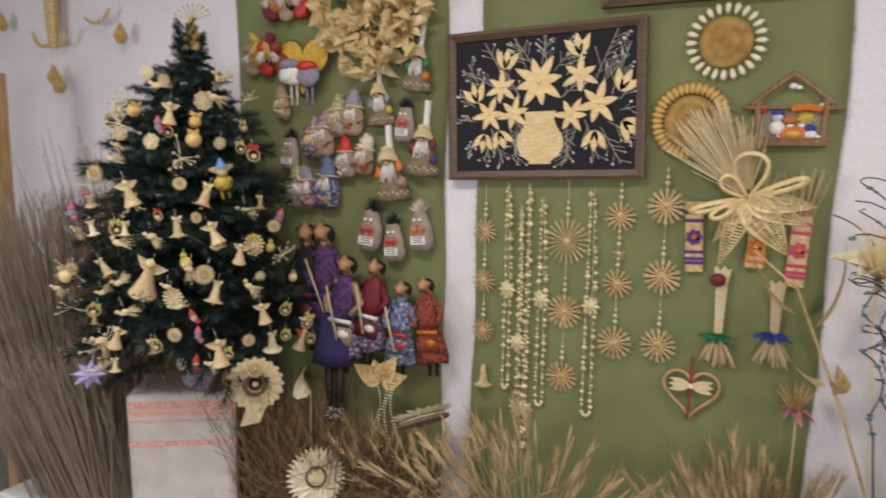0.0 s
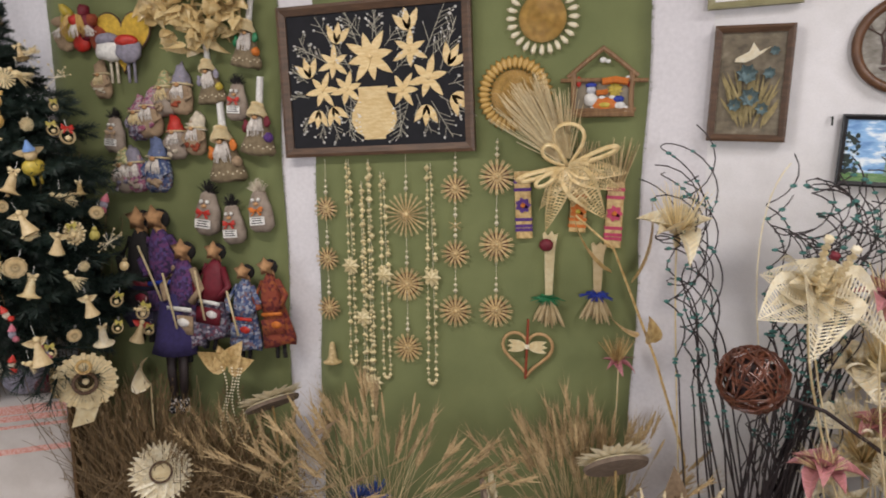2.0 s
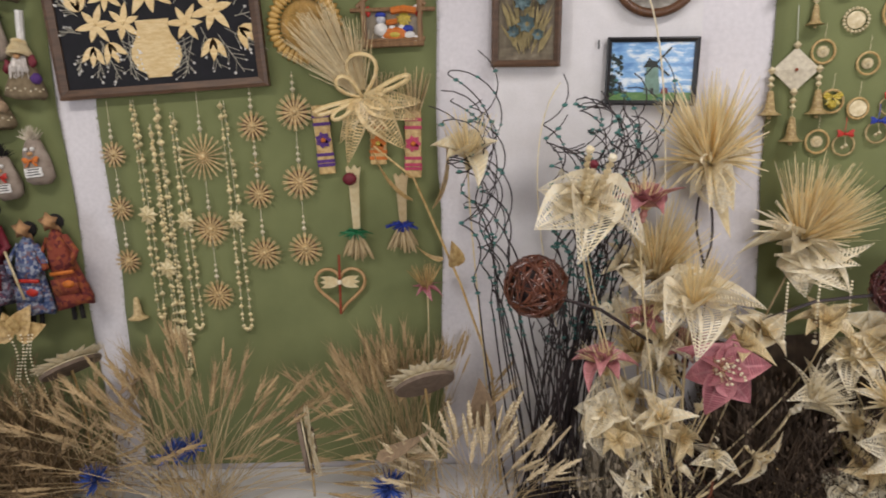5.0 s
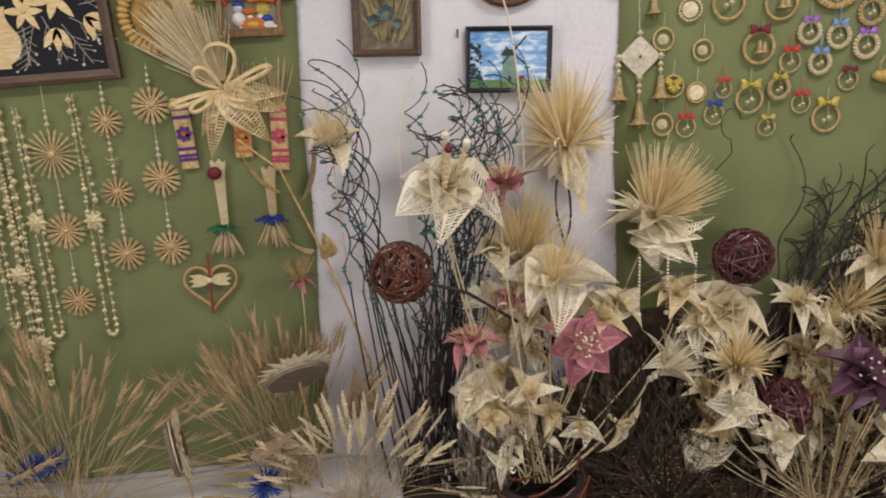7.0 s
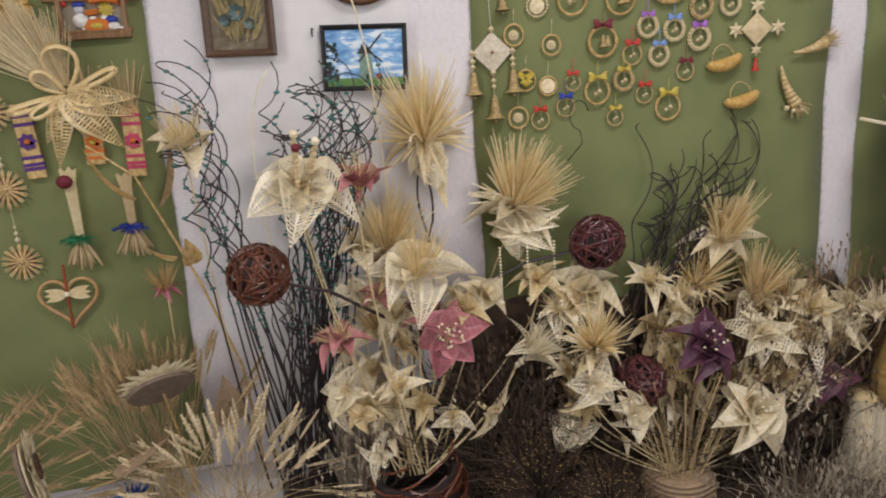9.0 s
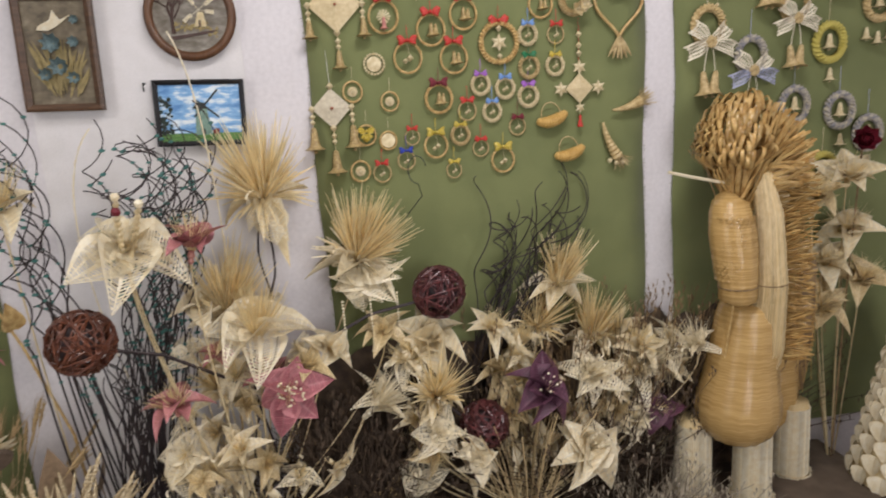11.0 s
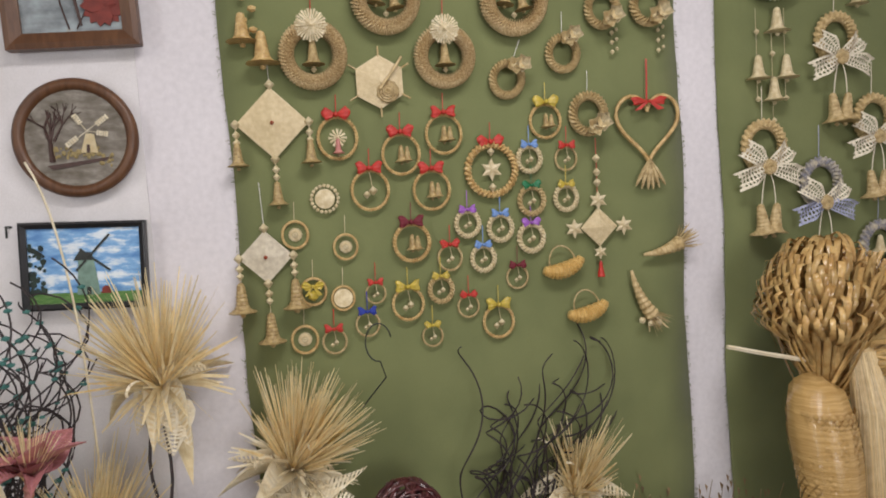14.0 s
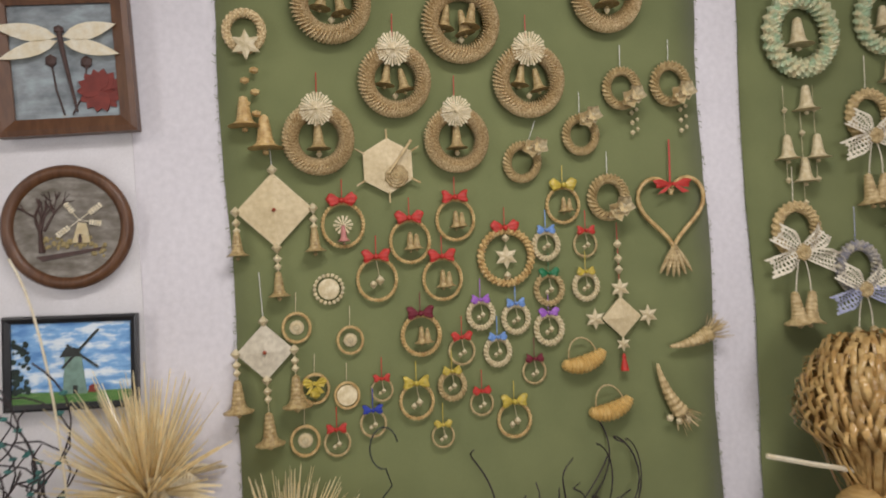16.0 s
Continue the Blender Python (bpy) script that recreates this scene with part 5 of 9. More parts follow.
# two sun discs
SUN_GOLD = mat("sun_straw", (0.52, 0.33, 0.095), 0.38, second=(0.37, 0.215, 0.055), scale=40, island=0.15, bump=0.15, bump_scale=300)
for x, z, D, pale in ((0.218, 1.935, 0.275, True), (0.119, 1.663, 0.29, False)):
    w = ornament("straw_sun", x, z, "woven straw sun with " + ("pale" if pale else "golden") + " looped petals round the rim", "ornament", "straw suns", WALL_A)
    bm = bmesh.new()
    for k in range(14):
        rope_ring(bm, D * (0.012 + 0.0225 * k), D * 0.016, 8 + 4 * k, 1, 1, 2, Matrix.Translation((0, 0.0008 * k - 0.008, 0)), 5, 0.5)
    part("woven_disc", bm, SUN_GOLD, w)
    count = 24 if pale else 36
    for k in range(count):
        bm = bmesh.new()
        r = bmesh.ops.create_icosphere(bm, subdivisions=1, radius=0.5)
        for v in r["verts"]:
            v.co = Vector((v.co.x * D * (0.078 if pale else 0.086) * (1 + 0.6 * v.co.z), v.co.y * 0.010 - 0.010, v.co.z * D * (0.17 if pale else 0.20)))
        q = part("sun_petal", bm, STRAW_WHITE if pale else SUN_GOLD, w, smooth=True)
        a = 2 * math.pi * k / count
        q.matrix_basis = Matrix.Rotation(a, 4, "Y") @ Matrix.Translation((0, 0, D * (0.415 if pale else 0.40)))

# small stick house with a snowy scene
w = ornament("stick_house", 0.440, 1.672, "little house frame of brown sticks with a felt snowman scene", "ornament", "", WALL_A)
bm = bmesh.new()
plate(bm, [(-0.100, -0.085), (0.100, -0.085), (0.100, 0.042), (-0.100, 0.042)], -0.001, 0.003)
part("backing", bm, STRAW_GREY, w)
for x0, z0, x1, z1, r in ((-0.110, -0.09, 0.115, -0.088, 0.011), (-0.125, -0.075, 0.12, -0.072, 0.008), (-0.103, -0.09, -0.103, 0.065, 0.010), (0.103, -0.09, 0.103, 0.065, 0.010), (-0.125, 0.045, 0.005, 0.150, 0.009), (0.125, 0.045, -0.005, 0.150, 0.009), (-0.15, 0.035, 0.16, 0.030, 0.008)):
    bm = bmesh.new()
    tube(bm, [(x0, -0.014, z0), ((x0 + x1) / 2, -0.016, (z0 + z1) / 2 + 0.002), (x1, -0.014, z1)], r, 7)
    part("stick", bm, WOOD_MID, w)
for dx, dz, r, material, sc in ((-0.040, -0.035, 0.026, WHITE, (1, 0.5, 1)), (-0.040, 0.0, 0.018, SILVER, (1, 0.5, 1)), (-0.040, 0.016, 0.019, BLUE, (1.1, 0.5, 0.55)), (0.010, -0.055, 0.038, ORANGE, (1.3, 0.35, 0.75)), (0.010, -0.055, 0.024, YELLOW, (1.2, 0.7, 0.6)), (0.058, -0.035, 0.019, BLUE, (1.1, 0.5, 0.7)), (0.062, -0.058, 0.020, WHITE, (1.1, 0.6, 0.8)), (0.085, -0.072, 0.015, WHITE, (1, 0.6, 1)), (0.0, 0.105, 0.013, WHITE, (1, 0.6, 0.8)), (0.018, 0.10, 0.010, WHITE, (1, 0.6, 0.8)), (-0.085, 0.03, 0.014, RED, (0.7, 0.5, 1.4)), (0.092, 0.035, 0.014, WHITE, (1, 0.5, 1)), (0.10, 0.02, 0.015, RED, (1, 0.5, 1)), (0.0, -0.03, 0.013, WHITE, (1, 0.5, 0.7)), (0.035, -0.028, 0.012, WHITE, (1, 0.5, 0.7)), (-0.03, -0.065, 0.012, WHITE, (1, 0.5, 0.7))):
    bm = bmesh.new()
    ball(bm, (dx, -0.012, dz), r, 2, sc)
    part("felt_piece", bm, material, w, smooth=True)
bm = bmesh.new()
point_star(bm, 0.030, 10, -0.012, 0.006, 0.65)
part("felt_sun", bm, YELLOW, w).matrix_basis = Matrix.Translation((0.045, 0, 0.0))
bm = bmesh.new()
tube(bm, [(0.0, -0.022, 0.028), (0.045, -0.025, 0.034), (0.09, -0.022, 0.026)], 0.013, 7)
tube(bm, [(-0.02, -0.016, -0.012), (0.02, -0.016, -0.008)], 0.010, 6)
part("felt_scarf", bm, ORANGE, w)

# the great straw bow: a fan of stalks, ribbon loops, woven leaves
w = ornament("straw_bow", 0.325, 1.395, "large golden straw bow with a fan of stalks and woven leaves", "ornament", "", WALL_A, 0.05)
rnd = random.Random(21)
bm = bmesh.new()
for k in range(460):
    a = radians(rnd.gauss(116, 15))
    L = rnd.uniform(0.20, 0.36) * (1.0 if a > radians(105) else 0.8)
    d = Vector((math.cos(a), rnd.uniform(-0.34, 0.05), math.sin(a)))
    tube(bm, [Vector((0, 0, 0)) + d * 0.03, d * L * 0.6 + Vector((0, -0.01, 0)), d * L], 0.0019, 3, 0.0011)
part("stalk_fan", bm, STRAW_PALE, w)["kind"] = "stuff"


def ribbon(name, pts, width, material, parent, label=""):
    bm = bmesh.new()
    pts = [Vector(q) for q in pts]
    rows = []
    for i, q in enumerate(pts):
        d = (pts[min(i + 1, len(pts) - 1)] - pts[max(0, i - 1)]).normalized()
        s = d.cross(Vector((0, -1, 0.15))).normalized() * width / 2
        s = (s * 0.92 + Vector((0, -1, 0)) * width * 0.12)
        rows.append([bm.verts.new(q - s), bm.verts.new(q + s)])
    for r0, r1 in zip(rows, rows[1:]):
        bm.faces.new((r0[0], r0[1], r1[1], r1[0]))
    ob = part(name, bm, material, parent, label, smooth=True)
    so = ob.modifiers.new("thickness", "SOLIDIFY")
    so.thickness = 0.0015
    return ob


def loop_points(a, L, fat, n=16):
    d, s = Vector((math.cos(a), 0, math.sin(a))), Vector((-math.sin(a), 0, math.cos(a)))
    return [d * (L * math.sin(math.pi * i / n)) + s * (fat * math.sin(2 * math.pi * i / n)) + Vector((0, -0.05 * math.sin(math.pi * i / n) - 0.01, 0)) for i in range(n + 1)]



for a, L, fat, wide in ((88, 0.155, 0.055, 0.015), (196, 0.185, 0.012, 0.018), (22, 0.19, 0.013, 0.018), (140, 0.11, 0.026, 0.014), (212, 0.13, 0.016, 0.016)):
    ribbon("ribbon_loop", loop_points(radians(a), L, fat), wide, STRAW_BOW, w)
for a, L, W in ((-6, 0.23, 0.075), (-24, 0.22, 0.085), (-54, 0.25, 0.115), (-108, 0.27, 0.075), (-122, 0.20, 0.06), (-80, 0.15, 0.07)):
    bm = bmesh.new()
    lattice_petal(bm, Matrix.Translation((0, -0.03, 0)) @ Matrix.Rotation(radians(90 - a), 4, "Y") @ Matrix.Rotation(radians(90), 4, "X"), L, W, 20, 0.25, 0.1)
    part("woven_leaf", bm, STRAW_BOW, w)


def mini_broom(x, z, L, tie, handle, label, top=None):
    b = ornament("straw_broom", x, z, label, "broom", "little straw brooms", WALL_A, 0.004)
    bm = bmesh.new()
    plate(bm, [(-0.013, 0.02), (0.013, 0.02), (0.021, L * 0.8), (0.030, L), (0.017, L * 0.97), (0.006, L * 1.03), (-0.008, L * 0.96), (-0.020, L * 1.02), (-0.028, L * 0.99), (-0.020, L * 0.8)], -0.004, 0.010)
    part("handle", bm, handle, b)
    rn = random.Random(int(x * 999))
    for k in range(17):
        a = radians(-90 + (k - 8) * 3.6 + rn.uniform(-2, 2))
        bm = bmesh.new()
        d = Vector((math.cos(a), rn.uniform(-0.30, 0.0), math.sin(a)))
        L1 = rn.uniform(0.10, 0.135)
        ribbed_tube(bm, [Vector((0.0006 * (k - 8), -0.012, 0.035)) + d * L1 * t for t in (0, 0.25, 0.45, 0.65, 0.85, 1.0)], (0.0035, 0.0045, 0.0062, 0.0066, 0.0055, 0.002), 6, 2)
        part("plaited_ear", bm, STRAW, b)
    bm = bmesh.new()
    for k in range(44):
        a = rn.uniform(0, 6.28)
        o = Vector((0.060 * math.cos(a), -0.012 - 0.02 * rn.random(), 0.022 * math.sin(a) + 0.006)) * rn.uniform(0.6, 1.15)
        tube(bm, curve_points((0, -0.024, 0.024), o * 0.5 + Vector((0, -0.026, 0.03)), o + Vector((0, -0.014, 0.014)), 4), 0.0030, 4, 0.0018)
    part("tie", bm, tie, b, smooth=True)
    return b


b = mini_broom(0.262, 0.86, 0.28, GREEN, STRAW_PALE, "small straw broom tied with green yarn")
bm = bmesh.new()
ball(bm, (-0.012, -0.025, 0.235), 0.028, 2, (1, 0.6, 0.9))
part("dark_flower", bm, WINE, b, smooth=True)
mini_broom(0.445, 0.885, 0.22, BLUE, STRAW, "small straw broom tied with blue yarn")
for x, z, base, accent, lab in ((0.158, 1.235, PURPLE, ORANGE, "purple striped straw-bound handle with an orange flower"), (0.365, 1.215, ORANGE, YELLOW, "orange striped straw-bound handle"), (0.498, 1.21, dyed("raspberry_thread", (0.50, 0.05, 0.12)), ORANGE, "raspberry striped straw-bound handle with a yellow flower")):
    b = ornament("decorated_handle", x, z, lab, "ornament", "painted straw brooms", WALL_A, 0.002, -3 if x < 0.2 else 2)
    bm = bmesh.new()
    box(bm, -0.031, 0.031, -0.014, -0.002, -0.12 if base is not ORANGE else -0.07, 0.14, 0.004)
    part("handle", bm, STRAW_TAN, b)
    for dz in ((-0.085, -0.070, -0.045, 0.07, 0.10) if base is not ORANGE else (-0.02, -0.045, 0.07)):
        bm = bmesh.new()
        box(bm, -0.033, 0.033, -0.0165, -0.002, dz - 0.006, dz + 0.006)
        part("wound_band", bm, base, b)
    bm = bmesh.new()
    for k in range(7):
        plate(bm, leaf_outline(0, 0.01, 2 * math.pi * k / 7, 0.032, 0.024), -0.017 - 0.001 * (k % 2), 0.002)
    part("flower", bm, base, b)
    bm = bmesh.new()
    ball(bm, (0, -0.021, 0.01), 0.011, 1)
    part("flower_centre", bm, accent, b)
    if x > 0.3:
        bm = bmesh.new()
        bristles(bm, 60, 0.16, 0.03, 0.35, random.Random(int(x * 100)), 0.004, Matrix.Translation((0, -0.008, 0.13)))
        part("broom_head", bm, STRAW, b)["kind"] = "stuff"

# wicker heart
w = ornament("wicker_heart", 0.182, 0.655, "heart of bent wicker with a straw bow and a red cord", "ornament", "", WALL_A)
bm = bmesh.new()
pts = []
for i in range(41):
    a = 2 * math.pi * i / 40
    pts.append((0.0062 * 16 * math.sin(a) ** 3, -0.012, 0.0062 * (13 * math.cos(a) - 5 * math.cos(2 * a) - 2 * math.cos(3 * a) - math.cos(4 * a)) + 0.008))
tube(bm, pts, 0.007, 6)
part("wicker_ring", bm, WOOD_LIGHT, w, smooth=True)
bm = bmesh.new()
ball(bm, (0, -0.026, 0.03), 0.012, 1)
knot = part("straw_bow", bm, STRAW_WHITE, w)
for s in (-1, 1):
    for k in range(3):
        bm = bmesh.new()
        plate(bm, leaf_outline(0, 0.03, radians(90 - s * (74 + 16 * k)), 0.080, 0.026), -0.018 - 0.002 * k, 0.002)
        part("bow_leaf", bm, STRAW_PALE, knot)
bm = bmesh.new()
tube(bm, [(0.002, -0.014, 0.14), (0, -0.024, 0.03), (-0.006, -0.016, -0.105)], 0.0052, 6)
part("red_cord", bm, RUST, w)

# ---- straw flowers, twigs and sheaves in front of the walls ----
def facing(p, toward, roll=0.0):
    """A pose at p whose +z points along toward."""
    return Matrix.Translation(p) @ Vector(toward).to_track_quat("Z", "Y").to_matrix().to_4x4() @ Matrix.Rotation(radians(roll), 4, "Z")


def stem(parent, p0, p1, p2, r, material, inv):
    bm = bmesh.new()
    tube(bm, [inv @ q for q in curve_points(p0, p1, p2, 8)], r, 5)
    return part("stem", bm, material, parent, smooth=True)


def curl_strip(bm, L, r, turns, w, m):
    """A flat straw ribbon that runs out along +z and winds into a curl at its end."""
    last = None
    n = 26
    for i in range(n + 1):
        t = i / n
        k = max(0.0, (t - 0.35) / 0.65)
        a = turns * 2 * math.pi * k
        q = Vector((r * k ** 0.5 * math.sin(a), r * (1 - math.cos(a)) * k ** 0.3, L * t))
        row = (bm.verts.new(m @ (q + Vector((w / 2, 0, 0)))), bm.verts.new(m @ (q + Vector((-w / 2, w * 0.4, w * 0.5)))))
        if last:
            bm.faces.new((last[0], last[1], row[1], row[0]))
        last = row


def straw_flower(p, size, toward, foot, petal=STRAW_PALE, heart=STRAW_PALE, petals=6, open_=0.55, tuft=40, tuft_len=0.45, tuft_spread=0.5, seed=1, ribs=12, wide=0.5, beads=0, braids=0, label="", solid=True, stem_r=0.003, curl=0.5, category="flower", group="straw flowers", leafy=False):
    """A lily of woven straw on a long stalk: lattice petals, a tuft of stamens, a plaited collar."""
    rnd = random.Random(seed)
    size *= 0.95
    wide *= 1.08
    if open_ < 0.8:
        toward = Vector(toward).normalized() + Vector((0, 0.15, 0.3))
    m = facing(p, toward, seed * 37)
    ob = empty("straw_flower", m, label or "flower of woven pale straw on a long stalk", category, group)
    L = size * 0.56
    inner = 3 if size > 0.19 and open_ < 0.82 else 0
    for k in range(petals + inner):
        bm = bmesh.new()
        deep = k >= petals
        tilt = math.pi / 2 * (1 - open_) + rnd.uniform(-0.30, 0.24) + (0.55 if deep else 0.0)
        turn = 2 * math.pi * k / petals if not deep else 2 * math.pi * (k - petals + 0.4) / inner
        pm = Matrix.Rotation(turn + rnd.uniform(-0.16, 0.16), 4, "Z") @ Matrix.Rotation(tilt, 4, "X") @ Matrix.Translation((0, size * 0.03, 0))
        pm = pm @ Matrix.Rotation(rnd.uniform(-0.55, 0.55), 4, "Y")
        lattice_petal(bm, pm, L * rnd.uniform(0.78, 1.15) * (0.75 if deep else 1.0), L * wide * rnd.uniform(0.95, 1.3), max(ribs, 14) if petal is STRAW_WHITE else ribs, curl * rnd.uniform(0.3, 2.4), rnd.uniform(0.15, 0.6), 0.003, (solid and petal is not STRAW_WHITE) or deep)
        part("petal", bm, PETAL_SKIN if petal is STRAW_PALE else petal, ob, smooth=True)
    if petal is STRAW_WHITE and size < 0.28:
        for k in range(2):
            bm = bmesh.new()
            curl_strip(bm, size * rnd.uniform(0.45, 0.75), size * 0.055, rnd.uniform(1.2, 2.6), 0.0055, Matrix.Rotation(rnd.uniform(0, 6.28), 4, "Z") @ Matrix.Rotation(rnd.uniform(0.5, 1.4), 4, "X"))
            part("curled_ribbon", bm, STRAW_WHITE, ob, smooth=True)
    if tuft:
        bm = bmesh.new()
        bristles(bm, int(tuft * 1.5), size * tuft_len, size * 0.05, tuft_spread, rnd, 0.0024)
        part("stamen_tuft", bm, TUFT if heart in (STRAW_PALE, STRAW, STRAW_BOW) else heart, ob)["kind"] = "stuff"
    for k in range(braids):
        bm = bmesh.new()
        a = 2 * math.pi * k / max(1, braids)
        pts = [Vector((0.02 * math.cos(a) * (1 + t), 0.02 * math.sin(a) * (1 + t), size * 0.52 * t)) for t in (0, 0.25, 0.5, 0.75, 1)]
        for q0, q1 in zip(pts, pts[1:]):
            for j in range(4):
                ball(bm, q0.lerp(q1, j / 4) + Vector((0.003 * (-1) ** j, 0, 0)), 0.011, 1, (1, 0.8, 0.9))
        part("braided_stamen", bm, STRAW_PALE, ob)
        bm = bmesh.new()
        ball(bm, pts[-1] + Vector((0, 0, 0.012)), 0.015, 1)
        part("stamen_tip", bm, (STRAW_WHITE, WINE, STRAW_WHITE)[k % 3], ob)
    if beads:
        bm = bmesh.new()
        for k in range(beads):
            a = rnd.uniform(0, 6.28)
            ball(bm, (size * 0.22 * math.cos(a) * rnd.random(), size * 0.22 * math.sin(a) * rnd.random(), size * rnd.uniform(0.15, 0.45)), 0.005, 1)
        part("pearl_trim", bm, STRAW_WHITE, ob)["kind"] = "stuff"
    bm = bmesh.new()
    lathe(bm, [(size * 0.02, -size * 0.20), (size * 0.045, -size * 0.16), (size * 0.035, -size * 0.12), (size * 0.055, -size * 0.08), (size * 0.04, -size * 0.04), (size * 0.05, 0.0)], 8)
    part("collar", bm, petal, ob)
    back = m.to_3x3() @ Vector((0, 0, -1))
    p, foot = Vector(p), Vector(foot)
    stem(ob, p + back * size * 0.18, p + back * size * 0.5 + Vector((0, 0, -0.12)), foot, stem_r, STRAW_PALE, m.inverted())
    if leafy:
        bm = bmesh.new()
        mid = m.inverted() @ (p.lerp(foot, 0.45))
        lattice_petal(bm, Matrix.Translation(mid) @ Matrix.Rotation(1.0, 4, "X"), size * 0.5, size * 0.2, 8, 0.9, 0.2, 0.003, True)
        part("stalk_leaf", bm, STRAW_PALE, ob)
    return ob


def tuft_flower(p, size, toward, foot, seed=1, petal=STRAW_PALE, tuft=STRAW, n=170, lower=4, lace=0, spread=0.75, label="", strings=0, wires=0):
    """A great brush of fine straw bristles above a few woven petals."""
    rnd = random.Random(seed)
    m = facing(p, toward, seed * 53)
    ob = empty("brush_flower", m, label or "brush of fine golden straw above drooping woven petals", "flower", "straw brush flowers")
    bm = bmesh.new()
    for lean in range(7):
        tip = Matrix.Rotation(rnd.uniform(-0.45, 0.45), 4, "X") @ Matrix.Rotation(rnd.uniform(-0.55, 0.55), 4, "Y")
        bristles(bm, n // 5, size * rnd.uniform(0.48, 0.92), size * 0.05, spread * rnd.uniform(0.35, 0.75), rnd, 0.0048, tip, 0.04)
    part("bristle_brush", bm, TUFT if tuft in (STRAW_BOW, STRAW_PALE, STRAW) else tuft, ob)["kind"] = "stuff"
    bm = bmesh.new()
    bristles(bm, n // 3, size * 0.44, size * 0.06, spread * 1.9, rnd, 0.0095, None, 0.30)
    part("short_bristles", bm, petal, ob)["kind"] = "stuff"
    for k in range(3):
        bm = bmesh.new()
        curl_strip(bm, size * rnd.uniform(0.4, 0.6), size * 0.05, rnd.uniform(0.6, 1.4), 0.006, Matrix.Rotation(rnd.uniform(0, 6.28), 4, "Z") @ Matrix.Rotation(rnd.uniform(0.7, 1.8), 4, "X"))
        part("curled_ribbon", bm, STRAW_WHITE, ob, smooth=True)
    bm = bmesh.new()
    bristles(bm, n // 4, size * 0.55, size * 0.05, spread * 1.25, rnd, 0.0085, None, 0.12)
    part("flat_straw_ruff", bm, STRAW_BOW, ob)["kind"] = "stuff"
    lower += 4
    for k in range(lower):
        bm = bmesh.new()
        pm = Matrix.Rotation(2 * math.pi * k / lower + rnd.uniform(-0.3, 0.3), 4, "Z") @ Matrix.Rotation(rnd.uniform(-0.6, 0.5), 4, "X")
        pm = pm @ Matrix.Rotation(rnd.uniform(-0.5, 0.5), 4, "Y")
        lattice_petal(bm, pm, size * rnd.uniform(0.36, 0.62), size * rnd.uniform(0.16, 0.28), 14, rnd.uniform(-0.1, 0.75), rnd.uniform(0.2, 0.6), 0.003, k % 3 > 0)
        part("petal", bm, petal, ob, smooth=True)
    inv = m.inverted()
    for k in range(lace):
        bm = bmesh.new()
        a = radians(-115 + 230 * (k + 0.5) / lace)
        droop = inv.to_3x3() @ Vector((math.sin(a), -0.75 + 0.25 * (k % 2), -0.85 * math.cos(a) - 0.1))
        lattice_petal(bm, facing(inv @ (Vector(p) + Vector((0, -0.03, -0.02))), droop) @ Matrix.Rotation(radians(90), 4, "X") @ Matrix.Rotation(rnd.uniform(-0.3, 0.3), 4, "Y"), size * rnd.uniform(0.40, 0.52), size * 0.33, 16, rnd.uniform(-0.4, 0.4), 0.3, 0.003, False)
        part("lace_petal", bm, STRAW_WHITE, ob)
    for k in range(strings):
        bm = bmesh.new()
        base = Vector(p) + Vector((0.10 * (k - (strings - 1) / 2), -0.13, -0.11))
        for j in range(16):
            ball(bm, inv @ (base + Vector((0, 0, -0.012 * j))), 0.005, 1)
        ball(bm, inv @ (base + Vector((0, 0, -0.20))), 0.010, 1)
        part("bead_string", bm, STRAW_WHITE, ob)
    back = m.to_3x3() @ Vector((0, 0, -1))
    p, foot = Vector(p), Vector(foot)
    if wires:
        for k in range(wires):
            bm = bmesh.new()
            sway = 0.045 * (-1) ** k
            tube(bm, [inv @ (p.lerp(foot, t) + Vector((sway * math.sin(9 * t + k) * min(1, 4 * t), 0.02 * k * math.sin(5 * t), 0))) for t in (q / 24 for q in range(25))], 0.0042, 5)
            part("dark_stem", bm, TWIG, ob, smooth=True)
        for a, L in ((0.12, 0.20),):
            bm = bmesh.new()
            lattice_petal(bm, facing(inv @ (p + Vector((0.03 * (1 if a > 0 else -1), -0.01, -0.06))), inv.to_3x3() @ Vector((a, -0.15, -1))) @ Matrix.Rotation(radians(90), 4, "X"), L, 0.045, 12, 0.2, 0.2, 0.003, True)
            part("hanging_leaf", bm, STRAW_PALE, ob)
    else:
        stem(ob, p, p + back * size * 0.4 + Vector((0, 0, -0.1)), foot, 0.0035, STRAW, inv)
    return ob


POT_A, POT_B = Vector((1.33, 1.76, 0.03)), Vector((2.28, 1.62, -0.10))


def pot(n, spread, k):
    base = POT_A if n == "A" else POT_B
    a = k * 2.4
    return base + Vector((0.05 * math.cos(a), 0.04 * math.sin(a), 0))


